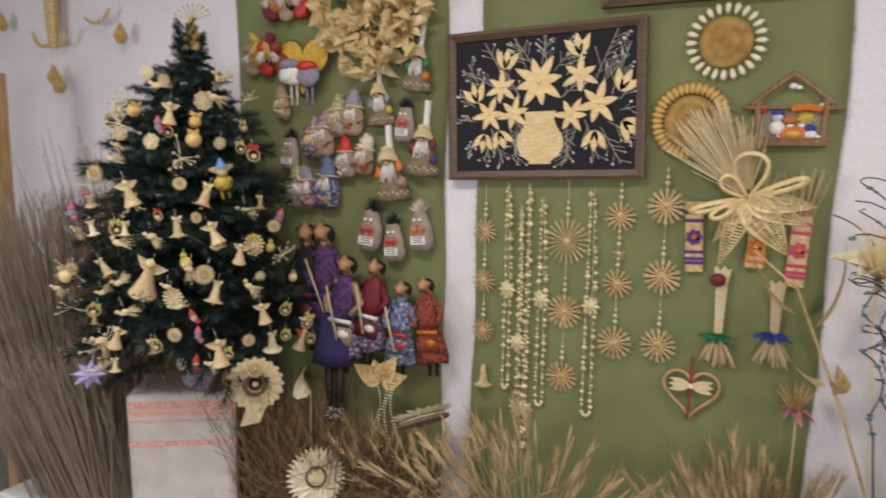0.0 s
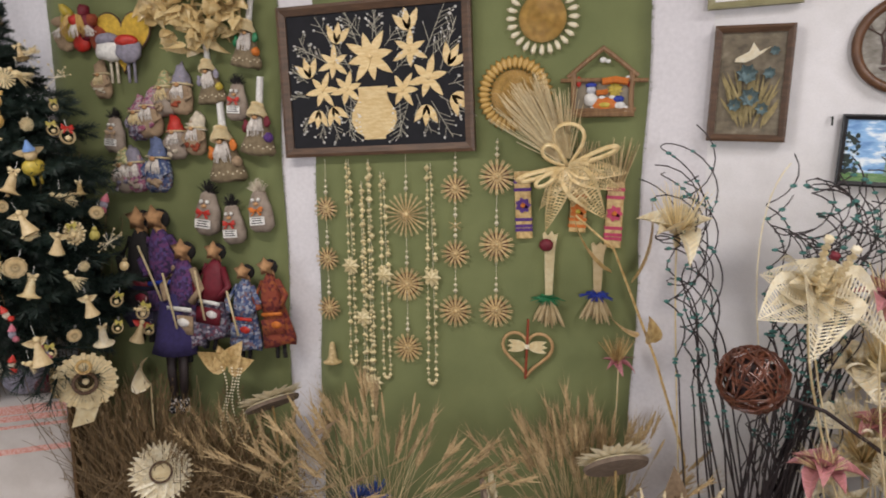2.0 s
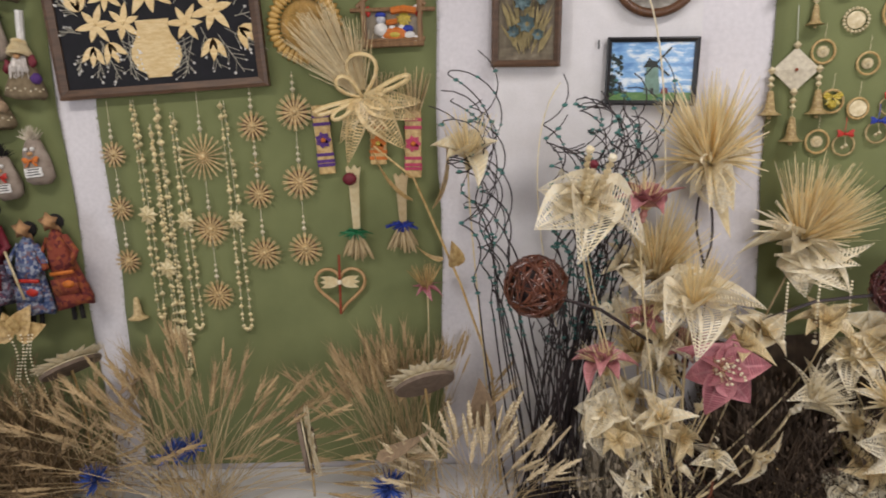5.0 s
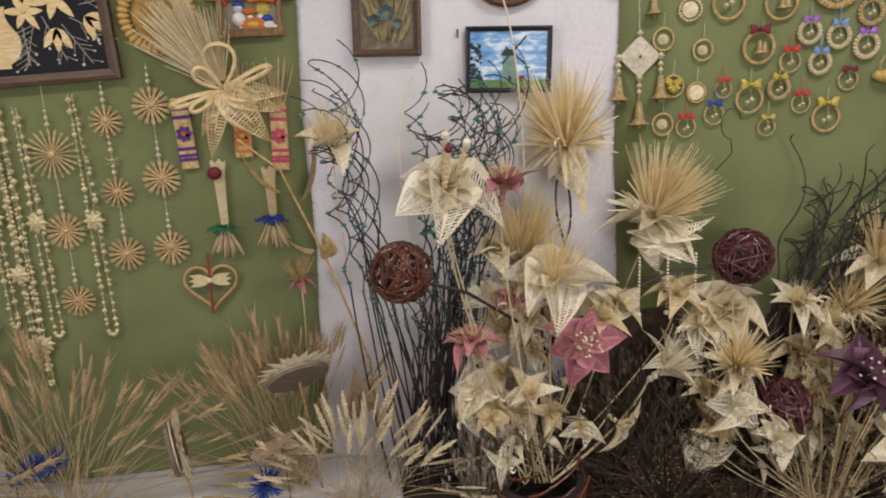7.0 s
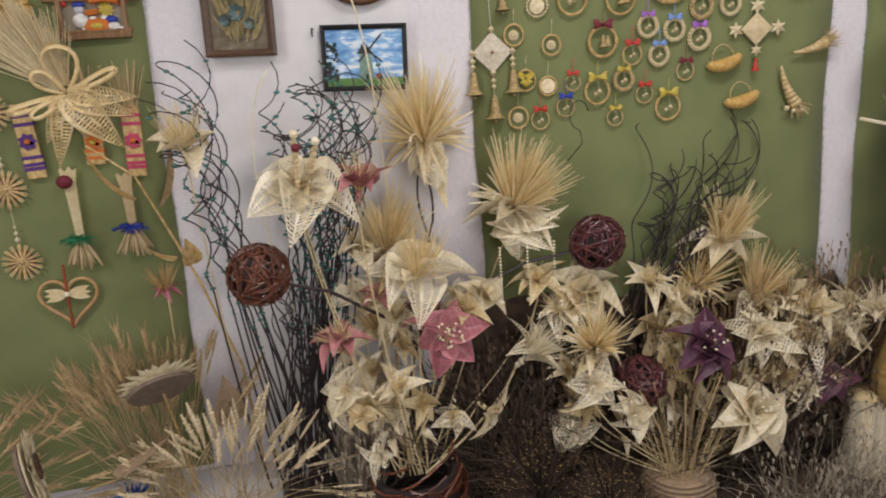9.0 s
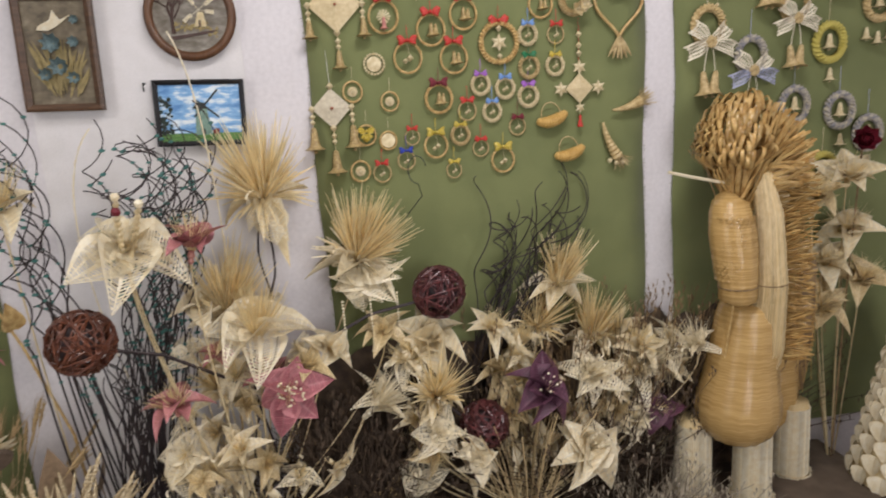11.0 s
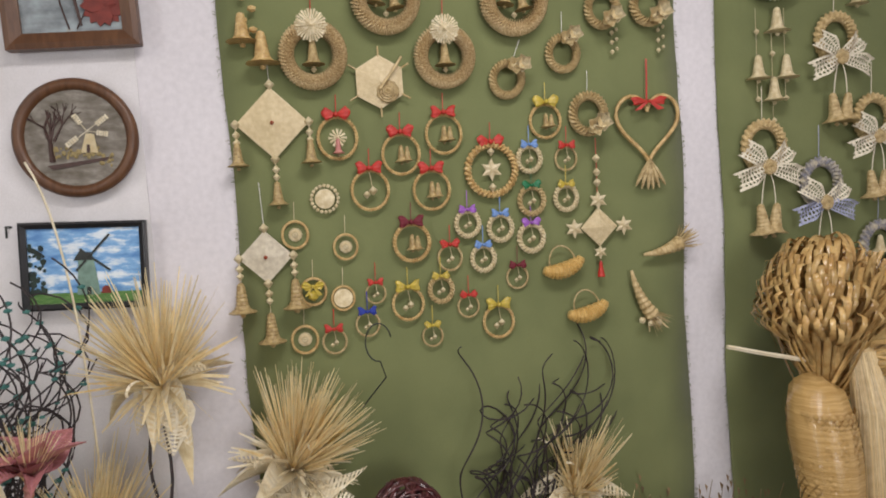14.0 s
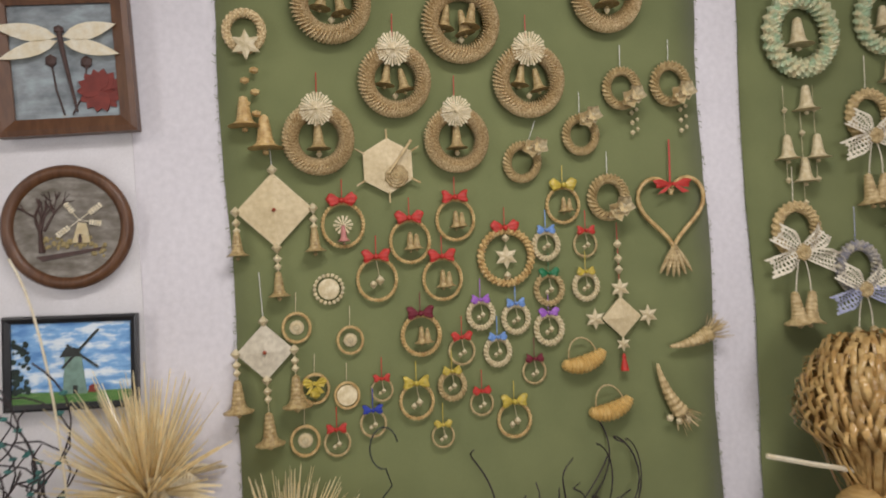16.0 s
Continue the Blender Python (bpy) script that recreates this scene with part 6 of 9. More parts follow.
# first bouquet
straw_flower((1.055, 1.79, 1.050), 0.345, (0.10, -0.52, 0.85), pot("A", 0, 1), STRAW_WHITE, STRAW_WHITE, 6, 0.90, 0, 0.4, 0.4, 3, 20, 0.76, 0, 3, "great cream lily of woven straw with plaited stamens", False, 0.004, 0.28)
straw_flower((1.060, 1.80, 1.050), 0.24, (0.12, -0.42, 0.90), pot("A", 0, 1), STRAW_PALE, STRAW_WHITE, 5, 0.62, 0, 0.4, 0.4, 8, 14, 0.75, 0, 0, "inner cup of a great cream straw lily", True, 0.003, 0.6)
straw_flower((1.238, 1.80, 1.030), 0.25, (0.2, -0.3, 0.9), pot("A", 0, 2), STRAW_ROSE, STRAW, 6, 0.45, 40, 0.55, 0.6, 4, 8, 0.5, 0, 0, "small rose-tinted straw lily with yellow stamens")
tuft_flower((1.500, 1.99, 1.150), 0.36, (-0.12, -0.30, 1.0), pot("A", 0, 3), 5, STRAW_PALE, STRAW_BOW, 190, 5, 1, 0.98, wires=2)
tuft_flower((1.800, 1.94, 0.885), 0.37, (0.26, -0.30, 0.9), pot("A", 0, 4), 6, STRAW_WHITE, STRAW_PALE, 230, 5, 13, 0.74, "brush of pale straw over drooping lace petals with bead strings", 3)
straw_flower((1.405, 1.79, 0.725), 0.40, (0.05, -0.42, 0.9), pot("A", 0, 5), STRAW_PALE, STRAW_PALE, 7, 0.86, 120, 0.50, 0.5, 9, 20, 0.64, 14, 0, "large cream lily of fine woven straw", False, 0.0045, 0.30)
straw_flower((1.250, 2.00, 0.790), 0.25, (-0.1, -0.6, 0.7), pot("A", 0, 6), STRAW_PALE, STRAW_PALE, 6, 0.6, 24, 0.35, 0.5, 10, 10, 0.5)
tuft_flower((1.330, 1.97, 0.76), 0.34, (0.0, -0.2, 1.0), pot("A", 0, 7), 16, STRAW_PALE, STRAW_PALE, 150, 2, 0, 0.4)
straw_flower((1.120, 1.82, 0.520), 0.22, (-0.15, -0.45, 0.8), pot("A", 0, 8), STRAW_ROSE, STRAW_BOW, 6, 0.7, 60, 0.5, 0.85, 11, 9, 0.45, 0, 0, "rose-tinted straw lily with long yellow stamens")
straw_flower((1.133, 1.83, 0.345), 0.215, (-0.15, -0.90, 0.35), pot("A", 0, 9), STRAW_WHITE, STRAW_BOW, 6, 0.85, 30, 0.2, 0.7, 12, 12, 0.62, 0, 0, "white six-pointed star of woven straw", True)
straw_flower((1.290, 1.85, 0.245), 0.22, (0.1, -0.85, 0.4), pot("A", 0, 10), STRAW_PALE, STRAW_PALE, 6, 0.75, 20, 0.25, 0.6, 13, 10, 0.55)
straw_flower((1.467, 1.72, 0.530), 0.26, (0.05, -0.9, 0.35), pot("A", 0, 11), STRAW_PINK, STRAW_PALE, 6, 0.88, 50, 0.22, 0.9, 14, 18, 0.6, 24, 0, "deep pink star flower of woven straw")
straw_flower((1.765, 1.77, 0.375), 0.29, (0.75, -0.45, 0.40), POT_A + Vector((0.03, -0.04, 0)), STRAW_WHITE, STRAW_WHITE, 7, 0.42, 90, 0.62, 0.6, 15, 10, 0.4, 0, 0, "white straw flower with long stamens leaning out", True, 0.005, 0.5)
straw_flower((1.590, 1.72, 0.235), 0.19, (0.35, -0.6, -0.5), POT_A + Vector((0.05, -0.03, 0)), STRAW_PALE, STRAW_PALE, 5, 0.35, 0, 0.2, 0.5, 17, 9, 0.55, 0, 0, "drooping cream straw orchid", True)
straw_flower((1.190, 1.95, 0.64), 0.20, (-0.3, -0.7, 0.4), pot("A", 0, 12), STRAW_WHITE, STRAW_PALE, 4, 0.7, 0, 0.2, 0.5, 18, 12, 0.6, 0, 0, "", False)
straw_flower((1.64, 1.84, 0.60), 0.22, (0.3, -0.6, 0.4), pot("A", 0, 13), STRAW_PALE, STRAW_PALE, 5, 0.6, 20, 0.3, 0.6, 19, 10, 0.55)
straw_flower((1.42, 1.90, 0.50), 0.26, (-0.1, -0.4, 0.8), pot("A", 0, 14), STRAW_ROSE, STRAW_PALE, 5, 0.5, 50, 0.5, 0.6, 20, 10, 0.45, 0, 0, "faded rose straw lily behind the others")
tuft_flower((1.27, 1.94, 0.50), 0.30, (0.0, -0.3, 1.0), pot("A", 0, 15), 21, STRAW_PALE, STRAW, 90, 3, 0, 0.5)
straw_flower((1.22, 1.72, 0.13), 0.16, (-0.6, -0.5, 0.1), POT_A + Vector((-0.05, -0.02, 0)), STRAW_WHITE, STRAW_WHITE, 4, 0.5, 0, 0.2, 0.5, 22, 8, 0.5)

# second bouquet
straw_flower((1.895, 1.72, 0.09), 0.215, (-0.1, -0.95, 0.2), POT_B + Vector((-0.2, 0.1, -0.1)), STRAW_WHITE, STRAW_WHITE, 5, 0.85, 8, 0.2, 0.7, 23, 12, 0.62, 0, 0, "white straw orchid with five curled petals", True, 0.0025, 0.8)
tuft_flower((1.952, 1.62, 0.440), 0.23, (0.1, -0.5, 0.85), pot("B", 0, 1), 24, STRAW_PALE, STRAW_BOW, 110, 5, 0, 0.9)
straw_flower((1.922, 1.56, 0.330), 0.20, (-0.1, -0.9, 0.2), pot("B", 0, 2), STRAW_WHITE, STRAW_WHITE, 6, 0.75, 24, 0.25, 0.6, 25, 12, 0.55)
straw_flower((2.059, 1.54, 0.215), 0.21, (0.0, -0.9, 0.3), pot("B", 0, 3), STRAW_WHITE, STRAW_WHITE, 6, 0.8, 0, 0.25, 0.6, 26, 12, 0.5)
straw_flower((2.346, 1.56, 0.391), 0.25, (0.0, -0.9, 0.4), pot("B", 0, 4), STRAW_PURPLE, STRAW_PALE, 6, 0.78, 12, 0.25, 0.5, 27, 14, 0.62, 8, 0, "dark purple dyed straw lily", True)
straw_flower((2.516, 1.52, 0.426), 0.25, (-0.1, -0.8, 0.5), pot("B", 0, 5), STRAW_WHITE, STRAW_WHITE, 8, 0.65, 60, 0.35, 0.8, 28, 9, 0.4, 10)
straw_flower((2.478, 1.48, 0.165), 0.29, (-0.1, -0.9, 0.3), pot("B", 0, 6), STRAW_PALE, STRAW_WHITE, 7, 0.78, 40, 0.25, 0.8, 29, 12, 0.6, 14, 0, "wide cream lily of woven straw")
straw_flower((2.253, 1.78, 0.575), 0.21, (0.05, -0.6, 0.8), pot("B", 0, 7), STRAW_PALE, STRAW_PALE, 6, 0.6, 60, 0.5, 0.8, 30, 8, 0.35)
tuft_flower((2.482, 1.83, 0.530), 0.30, (0.05, -0.3, 1.0), pot("B", 0, 8), 31, STRAW_PALE, STRAW, 90, 3, 0, 0.9)
tuft_flower((2.560, 1.79, 0.700), 0.32, (0.15, -0.25, 1.0), pot("B", 0, 9), 32, STRAW_PALE, STRAW_PALE, 150, 4, 0, 0.42)
tuft_flower((2.690, 1.76, 0.460), 0.30, (0.1, -0.25, 1.0), pot("B", 0, 10), 33, STRAW_PALE, STRAW_BOW, 120, 3, 0, 0.42)
straw_flower((2.010, 1.80, 0.580), 0.30, (-0.1, -0.7, 0.3), pot("B", 0, 11), STRAW_PALE, STRAW_PALE, 6, 0.7, 0, 0.4, 0.6, 34, 10, 0.55)
straw_flower((2.380, 1.78, 0.490), 0.20, (0.1, -0.3, 0.9), pot("B", 0, 12), STRAW_PALE, STRAW_PALE, 6, 0.4, 40, 0.5, 0.5, 35, 8, 0.35)
straw_flower((2.802, 1.62, 0.340), 0.26, (-0.2, -0.6, 0.7), pot("B", 0, 13), STRAW_WHITE, STRAW_WHITE, 6, 0.6, 70, 0.5, 0.9, 36, 8, 0.35, 12)
straw_flower((2.758, 1.58, 0.165), 0.24, (-0.2, -0.8, 0.4), pot("B", 0, 14), STRAW_WHITE, STRAW_WHITE, 6, 0.7, 40, 0.4, 0.8, 37, 8, 0.4, 12)
straw_flower((2.726, 1.66, 0.250), 0.22, (0.1, -0.8, 0.4), pot("B", 0, 15), STRAW_PALE, STRAW_PALE, 7, 0.7, 40, 0.35, 0.8, 38, 8, 0.4)
straw_flower((2.881, 1.60, 0.372), 0.24, (0.2, -0.5, 0.7), pot("B", 0, 16), STRAW_WHITE, STRAW_WHITE, 5, 0.6, 50, 0.6, 0.8, 39, 8, 0.3, 8)
straw_flower((3.000, 1.50, 0.440), 0.22, (-0.5, -0.4, 0.6), pot("B", 0, 17), STRAW_WHITE, STRAW_WHITE, 5, 0.5, 50, 0.7, 0.6, 40, 8, 0.3)
straw_flower((2.86, 1.55, 0.20), 0.20, (-0.1, -0.8, 0.3), pot("B", 0, 18), STRAW_PURPLE, STRAW_PALE, 6, 0.7, 20, 0.3, 0.6, 41, 8, 0.5, 0, 0, "dark purple dyed straw lily")
straw_flower((2.40, 1.64, 0.14), 0.16, (-0.3, -0.7, 0.1), pot("B", 0, 19), STRAW_PALE, STRAW_PALE, 4, 0.5, 0, 0.3, 0.6, 42, 8, 0.5)
straw_flower((2.30, 1.80, 0.37), 0.24, (-0.1, -0.6, 0.6), pot("B", 0, 20), STRAW, STRAW_PALE, 6, 0.6, 20, 0.3, 0.6, 43, 8, 0.5)
for k, (x, y, z) in enumerate(((3.80, 1.50, 0.80), (3.86, 1.46, 0.58), (3.70, 1.52, 0.66), (3.62, 1.52, 0.95), (3.76, 1.48, 1.02), (3.66, 1.50, 0.48))):
    straw_flower((x, y, z), 0.26, (-0.4, -0.6, 0.6), (3.72, 1.45, -0.3), STRAW if k % 2 else STRAW_PALE, STRAW, 6, 0.6, 60, 0.5, 0.9, 50 + k, 8, 0.5, label="tan straw lily in the far bunch", group="far straw flowers")
rose = empty("red_rose", facing((3.79, 1.45, 1.17), (-0.6, -0.75, 0.3)), "dark red straw rose above the far bunch", "flower")
for k in range(3):
    bm = bmesh.new()
    for j in range(7):
        lattice_petal(bm, Matrix.Rotation(2 * math.pi * j / 7 + k, 4, "Z") @ Matrix.Rotation(0.25 + 0.45 * k, 4, "X"), 0.075 - 0.014 * k, 0.07, 0, -0.6, 0.5, 0.003, True)
    part("petal_ring", bm, WINE, rose, smooth=True)
bm = bmesh.new()
tube(bm, [rose.matrix_basis.inverted() @ Vector(q) for q in ((3.79, 1.45, 1.17), (3.76, 1.46, 0.5), (3.72, 1.45, -0.2))], 0.004, 5)
part("stem", bm, STRAW_BROWN, rose)

# lesser flowers and leaves filling both bouquets
rf = random.Random(99)
for k in range(24):
    x = rf.uniform(1.05, 1.85)
    if 1.62 < x < 1.80:
        continue
    straw_flower((x, rf.uniform(1.74, 1.92), rf.uniform(0.16, 0.74)), rf.uniform(0.14, 0.22), (rf.uniform(-0.6, 0.6), -0.7, rf.uniform(0.0, 0.9)), pot("A", 0, k + 3), rf.choice((STRAW_PALE, STRAW_WHITE, STRAW_WHITE, STRAW, STRAW_ROSE)), STRAW_BOW, rf.choice((5, 6, 6)), rf.uniform(0.45, 0.8), rf.choice((20, 40, 50)), 0.4, 0.7, 200 + k, 9, rf.uniform(0.38, 0.55), label="small straw lily deep in the first bouquet", group="small straw flowers", leafy=k % 2 == 0)
for k in range(44):
    x = rf.uniform(1.90, 3.0)
    if 1.98 < x < 2.26:
        continue
    straw_flower((x, rf.uniform(1.66, 1.82) - 0.10 * (x - 2.3), rf.uniform(-0.02, 0.56)), rf.uniform(0.15, 0.24), (rf.uniform(-0.7, 0.5), -0.7, rf.uniform(-0.1, 0.9)), pot("B", 0, k + 3), rf.choice((STRAW_PALE, STRAW_PALE, STRAW_WHITE, STRAW)), STRAW_PALE, rf.choice((5, 7, 8)), rf.uniform(0.4, 0.8), rf.choice((40, 70, 90)), rf.uniform(0.4, 0.62), 1.05, 300 + k, 9, rf.uniform(0.30, 0.48), label="small straw lily deep in the second bouquet", group="small straw flowers", leafy=k % 2 == 0)

# pale flower against the corner
straw_flower((0.700, 2.06, 1.180), 0.26, (0.0, -0.5, 0.7), (0.78, 2.12, -0.1), STRAW_PALE, STRAW, 5, 0.6, 80, 0.7, 0.6, 60, 10, 0.55, 0, 0, "tan straw lily in front of the white corner")

# vases: a wicker basket and a straw pot
def wicker_basket(p, R, h, material, label, n=70):
    rnd = random.Random(int(R * 1000))
    ob = empty("wicker_basket", Matrix.Translation(p), label, "basket")
    bm = bmesh.new()
    lathe(bm, [(R * 0.7, 0), (R * 0.95, h * 0.4), (R * 0.9, h * 0.94), (R * 0.8, h * 0.92), (R * 0.75, h * 0.5)], 20)
    part("basket_body", bm, TWIG, ob)
    bm = bmesh.new()
    for k in range(n):
        z0, a0 = rnd.uniform(0.02, h), rnd.uniform(0, 6.28)
        sl = rnd.uniform(-0.35, 0.35)
        rr = R * (0.78 + 0.26 * math.sin(math.pi * min(1, z0 / h)) + rnd.uniform(0, 0.08))
        tube(bm, [(rr * math.cos(a0 + 0.22 * j), rr * math.sin(a0 + 0.22 * j), z0 + sl * 0.05 * j * R / 0.15 + 0.006 * math.sin(j + k)) for j in range(9)], 0.0042, 4)
    part("wicker", bm, material, ob)["kind"] = "stuff"
    return ob


wicker_basket((1.33, 1.76, -0.20), 0.165, 0.25, TWIG_RED, "round basket of loose red-brown wicker holding the first bouquet")
ob = empty("straw_pot", Matrix.Translation((2.28, 1.62, -0.20)), "squat pot of pale coiled straw holding the second bouquet", "pot")
bm = bmesh.new()
ribbed_tube(bm, [(0, 0, 0.005 + 0.015 * k) for k in range(8)], [0.10 + 0.035 * math.sin(math.pi * (k + 1) / 9) for k in range(8)], 30, 1)
part("coiled_body", bm, BURLAP, ob)
bm = bmesh.new()
for k in range(46):
    a, r0 = rnd.uniform(0, 6.28), rnd.uniform(0.02, 0.08)
    tube(bm, [(r0 * math.cos(a), r0 * math.sin(a), 0.10), (2.4 * r0 * math.cos(a), 2.0 * r0 * math.sin(a), 0.34), (4.2 * r0 * math.cos(a), 3.0 * r0 * math.sin(a), 0.52)], 0.0028, 4)
part("stalk_fan", bm, STRAW, ob)["kind"] = "stuff"


# wicker balls
def wicker_ball(p, R, material, label, seed, stick=None):
    rnd = random.Random(seed)
    ob = empty("wicker_ball", Matrix.Translation(p), label, "ball", "wicker balls")
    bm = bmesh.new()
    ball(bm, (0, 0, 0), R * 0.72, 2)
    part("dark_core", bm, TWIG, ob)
    bm = bmesh.new()
    for k in range(54):
        ax = Vector((rnd.gauss(0, 1), rnd.gauss(0, 1), rnd.gauss(0, 1))).normalized()
        u = ax.orthogonal().normalized()
        v = ax.cross(u)
        off, a0, rr = rnd.uniform(-0.45, 0.45) * R, rnd.uniform(0, 6.28), rnd.uniform(0.9, 1.03)
        ring = math.sqrt(R * R - off * off) * rr
        tube(bm, [ax * off + (u * math.cos(a0 + 0.42 * j) + v * math.sin(a0 + 0.42 * j)) * ring * (1 + 0.02 * math.sin(3 * j + k)) for j in range(13)], R * rnd.uniform(0.026, 0.044), 5)
    part("wicker", bm, material, ob)["kind"] = "stuff"
    if stick is not None:
        bm = bmesh.new()
        end = Vector(stick) - Vector(p)
        tube(bm, [end.normalized() * R * 0.9, end * 0.5 + Vector((0, 0, 0.03)), end], 0.006, 5)
        part("stick", bm, TWIG, ob)
    return ob


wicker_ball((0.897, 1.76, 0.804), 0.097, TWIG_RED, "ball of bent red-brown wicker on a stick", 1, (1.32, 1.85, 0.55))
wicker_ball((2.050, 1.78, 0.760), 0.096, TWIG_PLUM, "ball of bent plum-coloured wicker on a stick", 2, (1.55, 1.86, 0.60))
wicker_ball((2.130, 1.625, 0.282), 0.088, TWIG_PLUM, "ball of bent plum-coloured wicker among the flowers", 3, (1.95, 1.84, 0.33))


# curly twig bunches
def twig_bunch(foot, top, n, width, seed, beads, label, height_min=0.8, curl=0.10, depth=0.1, r=0.0042, foot_w=0.10):
    rnd = random.Random(seed)
    foot, top = Vector(foot), Vector(top)
    ob = empty("twig_bunch", Matrix.Translation(foot), label, "twigs", "dark twig bunches")
    bb = bmesh.new()
    for k in range(n):
        bm = bmesh.new()
        t = top - foot
        end = Vector((t.x + rnd.uniform(-1, 1) * width, t.y + rnd.uniform(-1, 1) * depth, t.z * rnd.uniform(height_min, 1.05)))
        start = Vector((rnd.uniform(-1, 1) * foot_w, rnd.uniform(-1, 1) * 0.05, rnd.uniform(0, 0.05)))
        pts = []
        ph, turns, rad = rnd.uniform(0, 6.28), rnd.uniform(3.5, 9.5) * (1.45 if beads else 1.0), curl * rnd.uniform(0.5, 1.15)
        steps = 84
        for j in range(steps + 1):
            s = j / steps
            base = start.lerp(end, s) + Vector((0.03 * math.sin(3 * s + k), 0, 0))
            w = max(0, (s - 0.52) / 0.48)
            base += Vector((rad * w * math.cos(ph + turns * w * 2), 0.5 * rad * w * math.sin(ph * 2 + turns * w * 2), rad * 0.7 * w * math.sin(ph + turns * w * 2)))
            pts.append(base)
        tube(bm, pts, r, 4, r * 0.5)
        part("twig", bm, TWIG, ob, smooth=True)
        if beads:
            for j in range(9):
                s = rnd.randint(38, steps)
                ball(bb, pts[s], rnd.uniform(0.006, 0.0105), 1, (1.2, 0.8, 0.7))
    if beads:
        part("chip_trim", bb, TEAL, ob)["kind"] = "stuff"
    else:
        bb.free()
    return ob


twig_bunch((0.94, 2.04, -0.13), (0.735, 2.08, 1.44), 11, 0.09, 11, True, "loose bunch of dark curling twigs dotted with teal chips", 0.78, 0.085, 0.08)
twig_bunch((1.00, 2.00, -0.13), (1.17, 2.00, 1.40), 34, 0.16, 12, True, "dense bunch of dark curling twigs dotted with teal chips", 0.86, 0.075, 0.08)
twig_bunch((0.99, 2.0, -0.13), (1.05, 1.96, 0.80), 24, 0.15, 13, False, "straight dark twigs in a tight bunch", 0.75, 0.03, 0.07)
twig_bunch((2.14, 1.90, -0.10), (2.53, 1.84, 1.13), 40, 0.19, 14, False, "bunch of thin black curling twigs before the green cloth", 0.66, 0.075, 0.08, 0.0044, 0.09)

# single long straws and wires
def wisp(name, pts, r, material, label, category):
    bm = bmesh.new()
    tube(bm, pts, r, 5)
    ob = part(name, bm, material, smooth=True)
    return tagged(ob, label, category)


wisp("pale_straw_stalk", curve_points((1.345, 1.97, 0.55), (1.37, 1.95, 1.50), (1.262, 1.97, 1.705), 14), 0.003, STRAW_WHITE, "single bent pale straw before the windmill photograph", "straw")
wisp("pale_straw_stalk", curve_points((0.99, 1.95, 0.6), (0.85, 1.90, 1.25), (1.00, 1.95, 1.42), 14), 0.0025, STRAW_WHITE, "single bent pale straw among the dark twigs", "straw")
wisp("curled_wire", [(2.03 + 0.035 * math.cos(a) + (0.0 if a < 5 else 0.02), 1.86, 1.20 + 0.05 * math.sin(a)) for a in (0.2 + 0.35 * k for k in range(14))] + [(2.05, 1.88, 1.10), (1.98, 1.88, 1.03)], 0.002, MILL_DARK, "thin dark wire curled against the green cloth", "wire")

# long tan spray in front of the second cloth's edge
ob = empty("straw_spray", Matrix.Translation((0.79, 2.16, 0.20)), "long tan straw stalk with folded leaves and a pink flower", "straw stalk")
inv = Matrix.Translation((-0.79, -2.16, -0.20))
bm = bmesh.new()
tube(bm, [inv @ Vector(q) for q in ((0.80, 2.15, -0.13), (0.77, 2.15, 0.36), (0.66, 2.2, 0.70), (0.56, 2.22, 0.95), (0.50, 2.22, 1.10), (0.36, 2.22, 1.22))], 0.006, 6, 0.004)
part("stalk", bm, STRAW_TAN, ob)
for q, d, L in (((0.50, 2.21, 1.02), (-0.9, -0.1, 0.55), 0.24), ((0.56, 2.21, 0.98), (0.6, -0.1, 0.9), 0.30), ((0.64, 2.2, 0.76), (0.2, -0.2, 1.0), 0.10), ((0.60, 2.2, 0.80), (-0.8, -0.2, 0.1), 0.12)):
    bm = bmesh.new()
    lattice_petal(bm, facing(inv @ Vector(q), d) @ Matrix.Rotation(radians(90), 4, "X"), L, 0.085, 16, 0.4, 0.1, 0.003, True)
    part("folded_leaf", bm, STRAW_TAN, ob)
straw_flower((0.530, 2.25, 0.66), 0.12, (-0.1, -0.2, 0.95), (0.52, 2.26, 0.30), STRAW_PINK, STRAW_TAN, 6, 0.75, 60, 1.0, 0.65, 70, 6, 0.35, 0, 0, "small tan straw brush flower with a dark pink collar")

# ---- wheat, sunflowers, dry grass ----
def ear_mesh(seed, L=0.085, awns=True, girth=0.0085):
    rnd = random.Random(seed)
    bm = bmesh.new()
    rings = []
    n = 22
    for k in range(n + 1):
        t = k / n
        w = girth * math.sin(math.pi * (0.10 + 0.84 * t)) ** 0.8 * (1.0 if k % 2 else 0.62) + 0.0008
        rings.append([bm.verts.new(((w * (1.25 if (j + k // 2) % 2 else 0.8)) * math.cos(math.pi * j / 3), w * 0.8 * math.sin(math.pi * j / 3), L * t + rnd.uniform(-0.001, 0.001))) for j in range(6)])
    for k, (r0, r1) in enumerate(zip(rings, rings[1:])):
        for j in range(6):
            bm.faces.new((r0[j], r0[(j + 1) % 6], r1[(j + 1) % 6], r1[j]))
            if awns and k % 4 == 1 and j % 3 == (k // 4) % 3:
                out = r0[j].co.copy()
                out.z = 0
                tip = bm.verts.new(r0[j].co + out.normalized() * 0.012 + Vector((0, 0, 0.05)))
                bm.faces.new((r0[j], r1[j], tip))
    me = bpy.data.meshes.new("ear")
    bm.to_mesh(me)
    bm.free()
    return me


